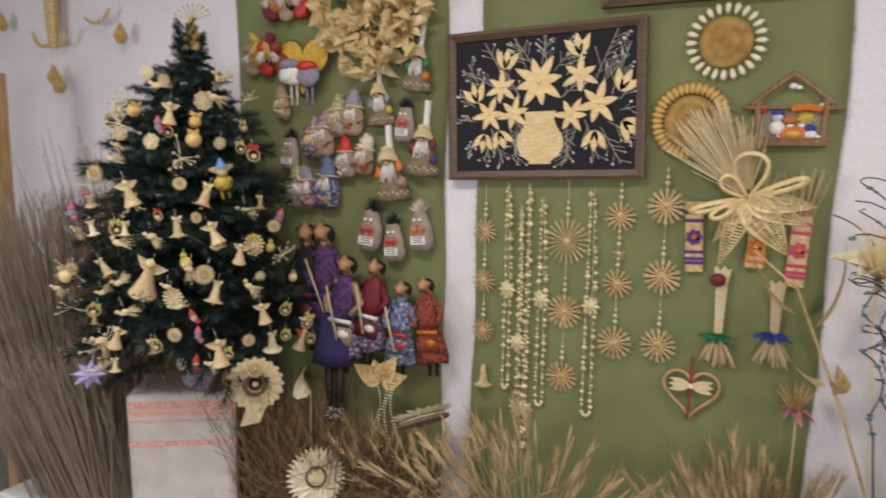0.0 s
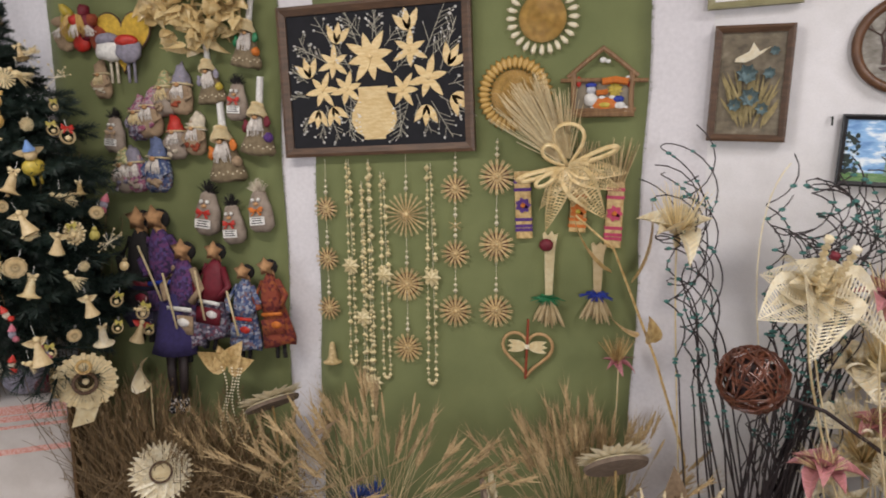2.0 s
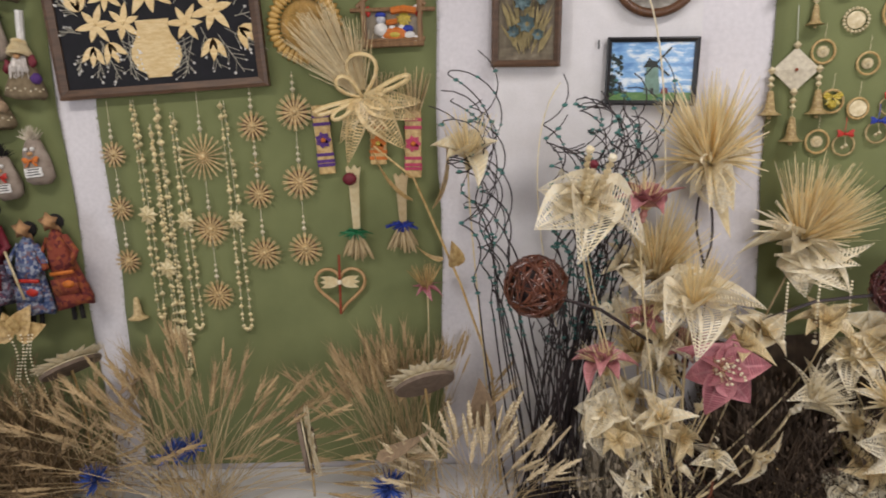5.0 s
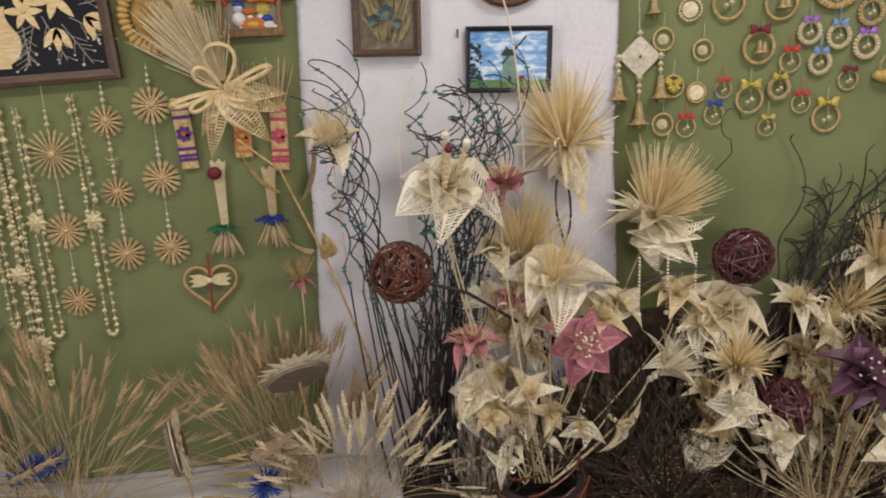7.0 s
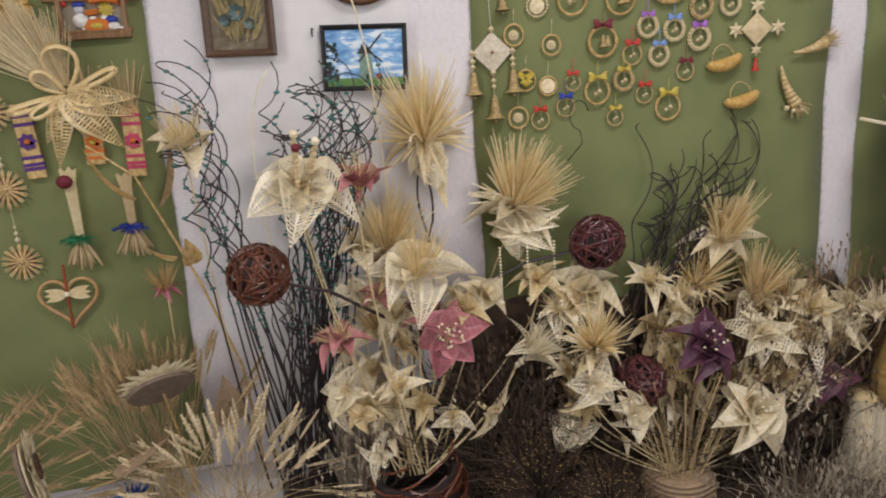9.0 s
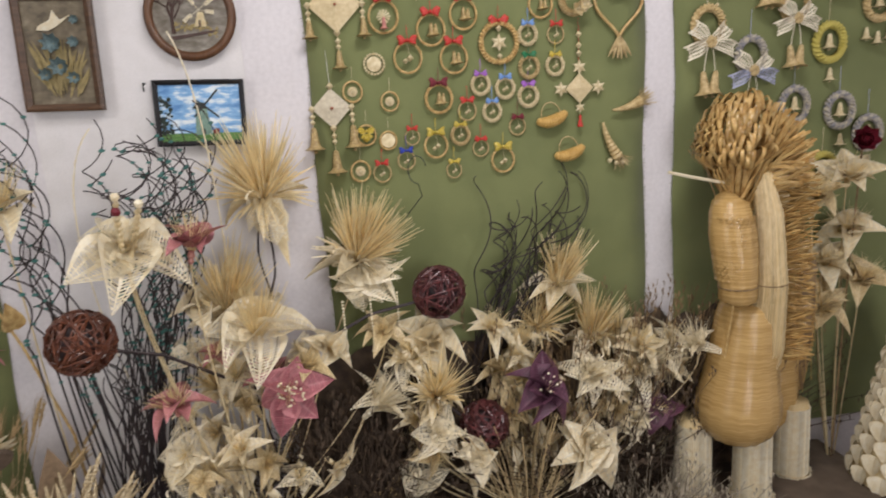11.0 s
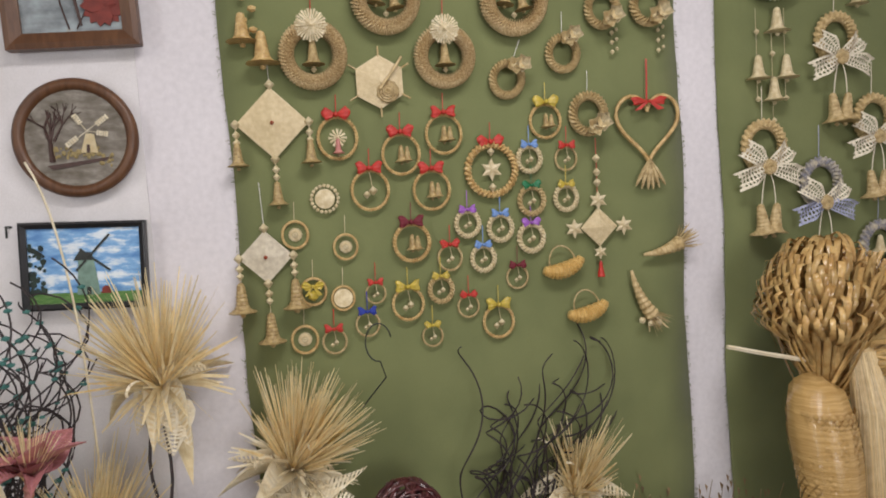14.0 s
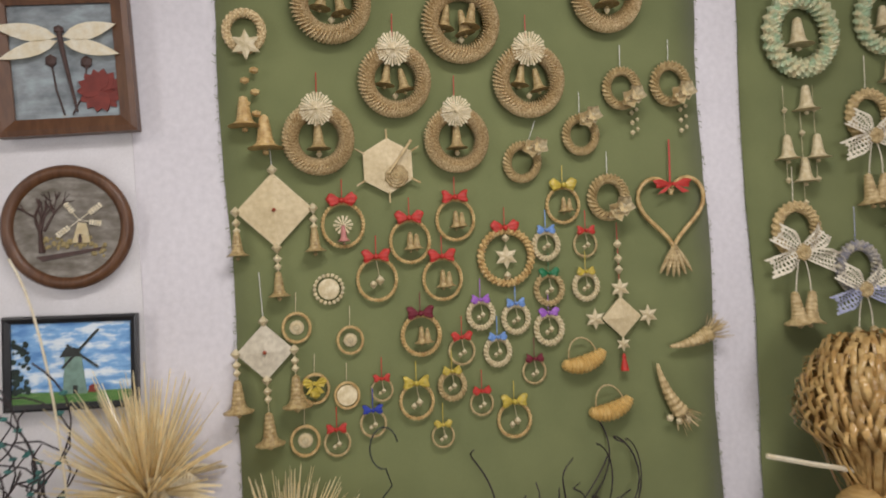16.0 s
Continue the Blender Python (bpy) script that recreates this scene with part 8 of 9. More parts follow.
part("looped_forelock", bm, HORSE_GOLD, horse, smooth=True)["kind"] = "stuff"
bm = bmesh.new()
for k in range(240):
    a = rnd.uniform(0, 6.28)
    d = Vector((math.cos(a), math.sin(a), rnd.uniform(-0.55, 0.35))).normalized()
    p = dome(d) - (dome(d) - C) * rnd.uniform(0.0, 0.12)
    b0 = BASE + Vector((rnd.uniform(-0.035, 0.035), rnd.uniform(-0.035, 0.035), rnd.uniform(-0.03, 0.04)))
    mid = b0.lerp(p, 0.55) + (b0.lerp(p, 0.55) - C).normalized() * rnd.uniform(-0.02, 0.035)
    strip(bm, curve_points(b0, mid, p, 6), rnd.uniform(0.004, 0.008), (p - b0).cross(p - C).normalized())
part("forelock_ribbons", bm, HORSE_GOLD, horse, smooth=True)["kind"] = "stuff"
# long ribbons sweeping back from the forelock into the mane
bm = bmesh.new()
for k in range(260):
    a = rnd.uniform(-0.25, 1.45)
    R = rnd.uniform(0.17, 0.265) * (1.0 if a > 0.2 else 0.9)
    tip = BASE + Vector((0, 0, 0.12)) + SIDE * (0.06 + R * math.cos(a) * 0.80) + FRONT * rnd.uniform(-0.13, 0.06) + Vector((0, 0, R * math.sin(a)))
    b0 = BASE + SIDE * rnd.uniform(0.02, 0.07) + Vector((0, 0, rnd.uniform(-0.02, 0.14)))
    strip(bm, curve_points(b0, b0.lerp(tip, 0.5) + Vector((0, 0, 0.03)), tip, 5), rnd.uniform(0.0035, 0.0065), (tip - b0).cross(FRONT + Vector((rnd.uniform(-0.6, 0.6), 0, rnd.uniform(-0.6, 0.6)))).normalized())
part("swept_ribbons", bm, HORSE_GOLD, horse, smooth=True)["kind"] = "stuff"
# mane: tufts of flat straws standing out along the neck
bm = bmesh.new()
for k in range(46):
    t = (k + rnd.random()) / 46
    p0 = Vector((0.10, -0.09, z + 0.36 + 0.72 * t))
    lean = rnd.uniform(-0.15, 0.55)
    for j in range(11):
        L = rnd.uniform(0.10, 0.19)
        d = (SIDE * 1.0 + FRONT * rnd.uniform(-0.7, 0.2) + Vector((0, 0, lean + rnd.uniform(-0.22, 0.22)))).normalized()
        b0 = p0 + FRONT * rnd.uniform(-0.05, 0.04) + Vector((0, 0, rnd.uniform(-0.02, 0.02)))
        strip(bm, [b0, b0 + d * L * 0.6, b0 + d * L + Vector((0, 0, rnd.uniform(-0.02, 0.015)))], rnd.uniform(0.002, 0.004), d.cross(FRONT + Vector((0, 0, rnd.uniform(-0.8, 0.8)))).normalized())
part("mane", bm, HORSE_GOLD, horse)["kind"] = "stuff"
bm = bmesh.new()
tube(bm, [(-0.275, 0.012, z + 1.13), (-0.165, -0.018, z + 1.10), (-0.045, -0.048, z + 1.07)], 0.006, 5)
part("loose_straw", bm, STRAW_WHITE, horse)
bm = bmesh.new()
tube(bm, [(-0.09, -0.13, z + 0.90), (-0.10, -0.15, z + 0.74), (-0.10, -0.10, z + 0.40), (-0.13, -0.1, z + 0.2)], 0.004, 5)
tube(bm, [(0.09, -0.10, z + 0.92), (0.06, -0.19, z + 0.75), (0.11, -0.12, z + 0.45), (0.2, -0.1, z + 0.1)], 0.004, 5)
part("rein", bm, STRAW_TAN, horse)

# straw figure with ruffled tiers at the far side
fig = empty("tiered_straw_cone", Matrix.Translation((3.83, 1.19, FLOOR_Z)) @ Matrix.Scale(1.12, 4), "white cone of scalloped straw tiers", "straw cone")
for k in range(11):
    R = 0.20 - 0.013 * k
    for j in range(15):
        bm = bmesh.new()
        pm = Matrix.Translation((0, 0, 0.08 + 0.062 * k)) @ Matrix.Rotation(2 * math.pi * (j + 0.5 * (k % 2)) / 15, 4, "Z") @ Matrix.Translation((0, R, 0)) @ Matrix.Rotation(-1.15, 4, "X")
        lattice_petal(bm, pm, 0.085, 0.085, 0, 0.3, 0.2, 0.003, True)
        part("scallop", bm, STRAW_WHITE, fig)
bm = bmesh.new()
lathe(bm, [(0.21, 0.0), (0.19, 0.10), (0.06, 0.76), (0.03, 0.80)], 16)
part("cone_body", bm, STRAW_PALE, fig)

# ---- the fir on its towel-covered stand ----
stand = empty("towel_stand", Matrix.Translation((-1.99, 2.00, FLOOR_Z)) @ Matrix.Rotation(radians(32), 4, "Z"), "small square stand under a white linen towel with red bands", "stand")
SH = 0.455 - FLOOR_Z
bm = bmesh.new()
box(bm, -0.235, 0.235, -0.20, 0.20, 0.0, SH - 0.01, 0.01)
part("stand_body", bm, WOOD_MID, stand)
bm = bmesh.new()
rows = []
for j in range(31):
    row = []
    for i in range(13):
        u = i / 12 - 0.5
        s = j / 30
        if s < 0.3:
            p = Vector((u * 0.46, 0.15 - 0.36 * s / 0.3, SH + 0.004 + 0.003 * math.sin(u * 20)))
        else:
            t = (s - 0.3) / 0.7
            p = Vector((u * (0.46 - 0.02 * t), -0.212 - 0.008 * math.sin(u * 17 + 2 * t) * t, SH - 0.75 * t))
        row.append(bm.verts.new(p))
    rows.append(row)
for r0, r1 in zip(rows, rows[1:]):
    for i in range(12):
        bm.faces.new((r0[i], r0[i + 1], r1[i + 1], r1[i]))
# darker copy of the white linen: the shade on the towel is in its colour
towel = part("towel", bm, mat("shaded_linen", (0.60, 0.555, 0.52), 0.95, second=(0.52, 0.475, 0.44), scale=10, bump=0.35, bump_scale=420), stand, "white linen towel with woven red bands", smooth=True)
towel.modifiers.new("thickness", "SOLIDIFY").thickness = 0.003
TOWEL_RED = mat("towel_red_weave", (0.62, 0.22, 0.17), 0.9, second=(0.74, 0.50, 0.44), scale=160, bump=0.3, bump_scale=400)
for z0, z1 in ((-0.055, -0.018), (-0.085, -0.060), (-0.115, -0.102), (-0.225, -0.200)):
    bm = bmesh.new()
    row = [[bm.verts.new((u / 12 * 0.455 - 0.2275, -0.2165 - 0.008 * math.sin((u / 12 - 0.5) * 17) * 0.2, SH + zz)) for u in range(13)] for zz in (z0, z1)]
    for i in range(12):
        bm.faces.new((row[0][i], row[0][i + 1], row[1][i + 1], row[1][i]))
    part("red_band", bm, TOWEL_RED, towel)

AXIS = Vector((-1.94, 1.99, 0.50))
tree = empty("fir_tree", Matrix.Translation(AXIS), "dark green artificial fir hung with straw ornaments", "fir tree")
rnd = random.Random(31)
bm = bmesh.new()
tube(bm, [(0, 0, -0.04), (0, 0, 0.7), (0.02, 0, 1.5)], 0.03, 8, 0.012)
part("trunk", bm, TWIG, tree)


def fir_branch(L, seed):
    rn = random.Random(seed)
    b = bmesh.new()
    def spray(p0, p1, n):
        tube(b, [p0, p1], 0.004, 4, 0.002)
        ax = (p1 - p0).normalized()
        u = ax.orthogonal().normalized()
        v = ax.cross(u)
        for k in range(n):
            q = p0.lerp(p1, rn.uniform(0.05, 1.0))
            a = rn.uniform(0, 6.28)
            o = (u * math.cos(a) + v * math.sin(a)) * 0.85 + ax * 0.75
            tip = q + o * rn.uniform(0.028, 0.042)
            s = o.cross(ax).normalized() * 0.0018
            b.faces.new([b.verts.new(q - s), b.verts.new(q + s), b.verts.new(tip + s * 0.5), b.verts.new(tip - s * 0.5)])
    end = Vector((0, L, 0.10 * L))
    spray(Vector((0, 0.02, 0)), end, int(170 * L / 0.4))
    for s in (-1, 1):
        for t in (0.3, 0.5, 0.7, 0.85):
            base = Vector((0, L * t, 0.1 * L * t))
            spray(base, base + Vector((s * L * 0.36 * (1.1 - t * 0.7), L * 0.24, -0.02 * L)), int(90 * L / 0.4))
    me = bpy.data.meshes.new("branch")
    b.to_mesh(me)
    b.free()
    me.materials.append(FIR)
    return me


BRANCH = [fir_branch(0.42, k) for k in range(4)]
def cone_r(z):
    return 0.07 + 0.42 * (1 - (max(0.0, z) / 1.5) ** 2.6)
for k in range(300):
    t = (k / 300) ** 0.9
    z = 0.20 + 1.22 * t + rnd.uniform(-0.05, 0.05)
    R = cone_r(z) * rnd.uniform(0.70, 1.10)
    a = k * 2.399963 + rnd.uniform(-0.2, 0.2)
    ob = new("branch", BRANCH[k % 4])
    ob.parent = tree
    squash = 0.58 if math.cos(a) > 0 else 1.0
    ob.matrix_basis = Matrix.Diagonal((1, squash, 1, 1)) @ Matrix.Translation((0, 0, z)) @ Matrix.Rotation(a, 4, "Z") @ Matrix.Rotation(rnd.uniform(-0.60, 0.22), 4, "X") @ Matrix.Rotation(rnd.uniform(-0.6, 0.6), 4, "Y") @ Matrix.Scale(R / 0.42, 4)
for k in range(10):
    ob = new("branch", BRANCH[k % 4])
    ob.parent = tree
    ob.matrix_basis = Matrix.Translation((0.01, 0, 1.26 + 0.012 * k)) @ Matrix.Rotation(k * 1.1, 4, "Z") @ Matrix.Rotation(1.25, 4, "X") @ Matrix.Scale(0.48, 4)
bm = bmesh.new()
lathe(bm, [(0.045, 0.0), (0.04, 0.03), (0.03, 0.07), (0.018, 0.11), (0.006, 0.13)], 10, Matrix.Translation((0.02, 0, 1.46)))
for k in range(9):
    a = radians(20 + 16 * k)
    tube(bm, [(0.02, 0, 1.58), (0.02 + 0.1 * math.cos(a), 0, 1.58 + 0.07 * math.sin(a))], 0.002, 4)
    ball(bm, (0.02 + 0.11 * math.cos(a), 0, 1.58 + 0.075 * math.sin(a)), 0.006, 1)
part("tree_top", bm, STRAW_GOLD, tree)

HANG = {
    "angel": [(-1.73, 1.55, 1.09), (-1.86, 1.57, 1.39), (-1.82, 1.76, 1.7), (-1.82, 1.47, 0.85)],
    "animal": [(-1.62, 1.83, 1.41)],
    "redring": [(-1.74, 1.61, 1.28), (-1.79, 1.72, 1.6)],
    "ball": [(-1.74, 1.81, 1.64), (-1.93, 1.68, 1.68), (-1.72, 1.78, 1.57)],
    "star": [(-1.67, 1.87, 1.56), (-1.76, 1.88, 1.73), (-1.53, 1.9, 1.15), (-1.51, 1.91, 1.02), (-1.83, 1.67, 1.56), (-1.95, 1.63, 1.59), (-1.88, 1.79, 1.81), (-1.66, 1.59, 0.97)],
    "ring": [(-1.65, 1.97, 1.54), (-1.48, 2.03, 0.86), (-1.53, 1.9, 1.15), (-1.53, 1.73, 0.73)],
    "rose": [(-1.71, 1.69, 1.4), (-1.64, 1.7, 1.27), (-1.65, 1.58, 0.83), (-1.5, 1.82, 0.77)],
    "bell": [(-1.83, 1.53, 1.23), (-1.68, 1.64, 1.24), (-1.57, 1.72, 0.99), (-1.71, 1.53, 0.79), (-1.97, 1.5, 1.23), (-1.89, 1.48, 1.09), (-1.83, 1.46, 0.72), (-1.57, 1.99, 1.32), (-1.48, 1.94, 0.75), (-2.0, 1.52, 1.33)],
    "moth": [(-1.58, 1.74, 1.15), (-1.51, 1.84, 0.99), (-2.12, 1.45, 0.99), (-1.83, 1.49, 1.03), (-1.57, 1.89, 1.29), (-1.89, 1.45, 0.81)],
    "yellow": [(-1.64, 1.64, 1.1), (-1.52, 2.14, 0.98), (-1.52, 1.99, 1.13), (-2.07, 1.45, 1.04)],
    "redhat": [(-1.61, 1.64, 0.89), (-1.6, 1.63, 0.71)],
    "redangel": [(-1.53, 2.23, 0.7)],
    "lav": [(-2.09, 1.51, 1.28), (-1.56, 2.1, 1.24), (-1.54, 1.72, 0.73)],
}


def tree_pose(p):
    rn = random.Random(int(abs(p[0] * 7919 + p[1] * 104729 + p[2] * 1299709)))
    return Matrix.Translation(Vector(p) + Vector((0.03, -0.03, 0))) @ Matrix.Rotation(radians(42 + rn.uniform(-35, 35)), 4, "Z") @ Matrix.Rotation(rn.gauss(0, 0.28), 4, "Y") @ Matrix.Rotation(rn.gauss(0, 0.15), 4, "X") @ Matrix.Scale(rn.uniform(0.52, 0.92), 4)


def tree_ornament(kind, p, k):
    s = 1.0 + 0.15 * ((k * 7) % 3 - 1)
    labels = {"angel": "pale straw angel with spread wings", "bell": "small straw bell on the fir", "star": "round straw star on the fir", "ring": "straw ring with a small bell", "rose": "coiled straw rose on the fir", "moth": "straw bird with long bristles", "ball": "golden straw ball on the fir", "redring": "straw ring with a red bow", "yellow": "yellow straw figure on the fir", "redhat": "small sack toy with a red hat", "redangel": "straw angel with red wings", "lav": "pink felt toy on the fir", "animal": "round yellow straw toy with blue hat", "twig": "sprig of pale straws tipped with beads"}
    ob = empty("tree_ornament", tree_pose(p), labels[kind], "ornament", "fir ornaments")
    def put(name, bm, material, smooth=False):
        part(name, bm, material, ob, smooth=smooth)
    bm = bmesh.new()
    if kind in ("angel", "redangel"):
        h = 0.17 if k == 0 and kind == "angel" else 0.10
        lathe(bm, [(h * 0.10, 0.0), (h * 0.14, -h * 0.2), (h * 0.22, -h * 0.5), (h * 0.40, -h * 0.95), (h * 0.36, -h * 0.97)], 14)
        put("gown", bm, STRAW)
        bm = bmesh.new()
        ball(bm, (0, -0.005, h * 0.14), h * 0.14, 2)
        put("head", bm, STRAW_PALE, True)
        for sd in (-1, 1):
            bm = bmesh.new()
            lattice_petal(bm, Matrix.Translation((0, 0.01, -h * 0.05)) @ Matrix.Rotation(radians(sd * 72), 4, "Y") @ Matrix.Rotation(radians(90), 4, "X"), h * 0.55, h * 0.34, 7, 0.1, 0.1, 0.003, True)
            put("wing", bm, RED if kind == "redangel" else STRAW)
    elif kind == "bell":
        bell_shape(bm, 0.085 * s, 0.034 * s, (0, 0, 0.03))
        put("bell", bm, (STRAW_WHITE, STRAW, STRAW_PALE, STRAW_BELL)[k % 4])
        bm = bmesh.new()
        bow_shape(bm, 0.045, 0.022, -0.012, 0.036)
        put("bow", bm, STRAW_PALE)
    elif kind == "star":
        straw_star(bm, 0.048 * s, 16, 0.12, 0.0, 0.0, False)
        put("star", bm, STRAW_PALE)
    elif kind in ("ring", "redring"):
        rope_ring(bm, 0.034 * s, 0.006, 22, 0.95, 1, 3, None, 6, 0.3)
        put("ring", bm, STRAW)
        bm = bmesh.new()
        ball(bm, (0, -0.012, -0.008), 0.014, 1)
        put("bead", bm, STRAW_PALE)
        bm = bmesh.new()
        bow_shape(bm, 0.05, 0.03, -0.012, 0.036)
        put("bow", bm, RED if kind == "redring" else LIME)
    elif kind == "rose":
        for j in range(5):
            rope_ring(bm, 0.006 + 0.008 * j, 0.006, 12, 1, 1, 2, Matrix.Translation((0, 0.002 * j, 0)), 5, 0.25)
        put("rose", bm, STRAW)
    elif kind == "moth":
        bristles(bm, 34, 0.075, 0.006, 0.55, random.Random(k), 0.004, Matrix.Rotation(radians(60 + 40 * (k % 3)), 4, "Y"))
        put("tail", bm, STRAW_PALE)
        bm = bmesh.new()
        ball(bm, (0, -0.005, 0), 0.022, 1, (1.3, 0.8, 0.8))
        ball(bm, (-0.03, -0.006, 0.012), 0.012, 1)
        put("body", bm, STRAW_PALE)
    elif kind == "twig":
        rn = random.Random(k)
        for j in range(11):
            a = rn.uniform(-2.6, 2.6)
            L = rn.uniform(0.04, 0.11)
            e = Vector((L * math.sin(a), rn.uniform(-0.03, 0.01), L * math.cos(a)))
            tube(bm, [(0, 0, 0), e * 0.6 + Vector((0, -0.008, 0)), e], 0.0022, 4, 0.0014)
            tip = bmesh.new()
            bead(tip, e, 0.008)
            put("sprig_bead", tip, STRAW_PALE)
        put("sprig", bm, STRAW_WHITE)
    elif kind == "ball":
        ball(bm, (0, 0, 0), 0.042 * s, 2)
        put("ball", bm, STRAW_GOLD)
        bm = bmesh.new()
        bow_shape(bm, 0.07, 0.035, -0.02, 0.046)
        put("bow", bm, STRAW_GOLD)
    elif kind == "yellow":
        ball(bm, (0, 0, 0), 0.032, 2, (1, 0.7, 1.15))
        ball(bm, (0, -0.003, 0.042), 0.018, 1)
        put("body", bm, STRAW_BOW if k % 2 else LIME)
    elif kind == "animal":
        ball(bm, (0, 0, -0.01), 0.050, 2, (1.05, 0.8, 0.9))
        tube(bm, [(-0.018, 0, -0.05), (-0.018, 0, -0.10)], 0.007, 6)
        tube(bm, [(0.018, 0, -0.05), (0.018, 0, -0.10)], 0.007, 6)
        put("body", bm, YELLOW, True)
        bm = bmesh.new()
        ball(bm, (0, -0.01, 0.055), 0.030, 2)
        for sd in (-1, 1):
            plate(bm, leaf_outline(0, 0.06, radians(90 - sd * 75), 0.07, 0.035), -0.004, 0.002)
        put("head", bm, STRAW)
        bm = bmesh.new()
        lathe(bm, [(0.030, 0), (0.02, 0.02), (0.004, 0.05)], 10, Matrix.Translation((0, -0.01, 0.078)))
        put("hat", bm, SKY)
    else:
        ball(bm, (0, 0, 0), 0.026, 2, (0.9, 0.7, 1.2))
        put("body", bm, GREY_CLOTH if kind == "lav" else CREAM, True)
        bm = bmesh.new()
        lathe(bm, [(0.025, 0), (0.020, 0.015), (0.004, 0.045)], 10, Matrix.Translation((0, 0, 0.022)))
        ball(bm, (0.012, -0.02, -0.03), 0.022, 1)
        put("hat", bm, dyed("pink_felt", (0.42, 0.12, 0.17)) if kind == "lav" and k == 0 else RED if kind == "redhat" else STRAW_PINK)
    bm = bmesh.new()
    tube(bm, [(0, 0.0, 0.03), (0, 0.012, 0.075)], 0.0008, 3)
    put("thread", bm, WHITE)
    return ob


for kind, places in HANG.items():
    for k, p in enumerate(places):
        tree_ornament(kind, p, k)
rt = random.Random(55)
for k in range(56):
    z = rt.uniform(0.18, 1.34)
    a = radians(rt.uniform(-150, 25))
    r = cone_r(z) + 0.03
    tree_ornament(rt.choice(("bell", "star", "ring", "rose", "moth", "moth", "angel", "moth", "ring", "redring", "twig", "twig", "lav")), (AXIS.x + r * math.cos(a), AXIS.y + r * math.sin(a), AXIS.z + z), k + 3)
ob = empty("foil_snowflake", tree_pose((-2.06, 1.525, 0.63)), "shiny lilac foil snowflake hanging below the fir", "ornament", "fir ornaments")
bm = bmesh.new()
point_star(bm, 0.085, 8, 0, 0.02, 0.55)
part("snowflake", bm, dyed("lilac_foil", (0.55, 0.50, 0.85), 0.2), ob)
bm = bmesh.new()
tube(bm, [(0, 0, 0.08), (0, 0.05, 0.17)], 0.001, 3)
part("thread", bm, WHITE, ob)

# straw things on the stand's edge
ob = empty("straw_sunburst", Matrix.Translation((-1.475, 1.83, 0.575)) @ Matrix.Rotation(radians(35), 4, "Z"), "pale fringed straw sunburst with a ringed centre", "ornament")
bm = bmesh.new()
straw_star(bm, 0.115, 40, 0.07, 0.25, 0.0, False)
part("fringe", bm, STRAW_PALE, ob)
bm = bmesh.new()
rope_ring(bm, 0.04, 0.009, 24, 1, 1, 3, Matrix.Translation((0, -0.015, 0)), 6, 0.25)
part("centre_ring", bm, WOOD_DARK, ob)
bm = bmesh.new()
rope_ring(bm, 0.024, 0.007, 24, 1, 1, 3, Matrix.Translation((0, -0.020, 0.065)), 6, 0.25)
part("hanging_ring", bm, STRAW_TAN, ob)
bm = bmesh.new()
plate(bm, [(-0.035, -0.09), (0.045, -0.09), (0.015, -0.17), (-0.065, -0.185)], 0.01, 0.004)
part("tail", bm, STRAW_PALE, ob)
ob = empty("straw_bag", Matrix.Translation((-1.68, 1.93, 0.46)) @ Matrix.Rotation(radians(35), 4, "Z"), "small woven straw bag on the stand", "bag")
bm = bmesh.new()
box(bm, -0.045, 0.045, -0.025, 0.025, 0.0, 0.12, 0.008)
part("bag_body", bm, STRAW_TAN, ob)
ob = empty("plush_goat", Matrix.Translation((-1.83, 1.90, 0.458)) @ Matrix.Rotation(radians(35), 4, "Z"), "small grey and red plush toy lying on the towel", "toy")
bm = bmesh.new()
ball(bm, (0, 0, 0.075), 0.075, 2, (1.2, 0.7, 0.9))
part("plush_body", bm, GREY_CLOTH, ob, smooth=True)
bm = bmesh.new()
ball(bm, (-0.06, -0.02, 0.145), 0.045, 2)
part("plush_head", bm, CREAM, ob, smooth=True)
bm = bmesh.new()
ball(bm, (0.07, -0.02, 0.05), 0.045, 2, (1.2, 0.8, 0.9))
part("plush_scarf", bm, WINE, ob, smooth=True)
ob = empty("straw_bird", Matrix.Translation((-1.07, 2.17, 0.55)), "tan woven straw bird on long bead strings", "ornament")
for a, L in ((165, 0.17), (60, 0.13), (15, 0.12), (120, 0.10)):
    bm = bmesh.new()
    lattice_petal(bm, Matrix.Rotation(radians(90 - a), 4, "Y") @ Matrix.Rotation(radians(90), 4, "X"), L, 0.09, 12, 0.2, 0.1, 0.003, True)
    part("wing", bm, STRAW_TAN, ob)
for k in range(4):
    bm = bmesh.new()
    for j in range(26):
        ball(bm, (-0.02 + 0.03 * k + 0.02 * math.sin(j * 0.25 + k), -0.01, -0.014 * j), 0.0045, 1)
    part("bead_string", bm, STRAW_WHITE, ob)["kind"] = "stuff"
ob = empty("straw_crescent", Matrix.Translation((-1.33, 2.02, 0.50)), "curled straw crescent leaf on a stalk", "ornament")
bm = bmesh.new()
lattice_petal(bm, Matrix.Rotation(radians(-60), 4, "Y") @ Matrix.Rotation(radians(90), 4, "X"), 0.18, 0.10, 14, 0.9, 0.4, 0.003, True)
tube(bm, [(-0.02, 0.02, 0.0), (-0.03, 0.03, -0.62)], 0.003, 4)
part("crescent", bm, STRAW_PALE, ob)

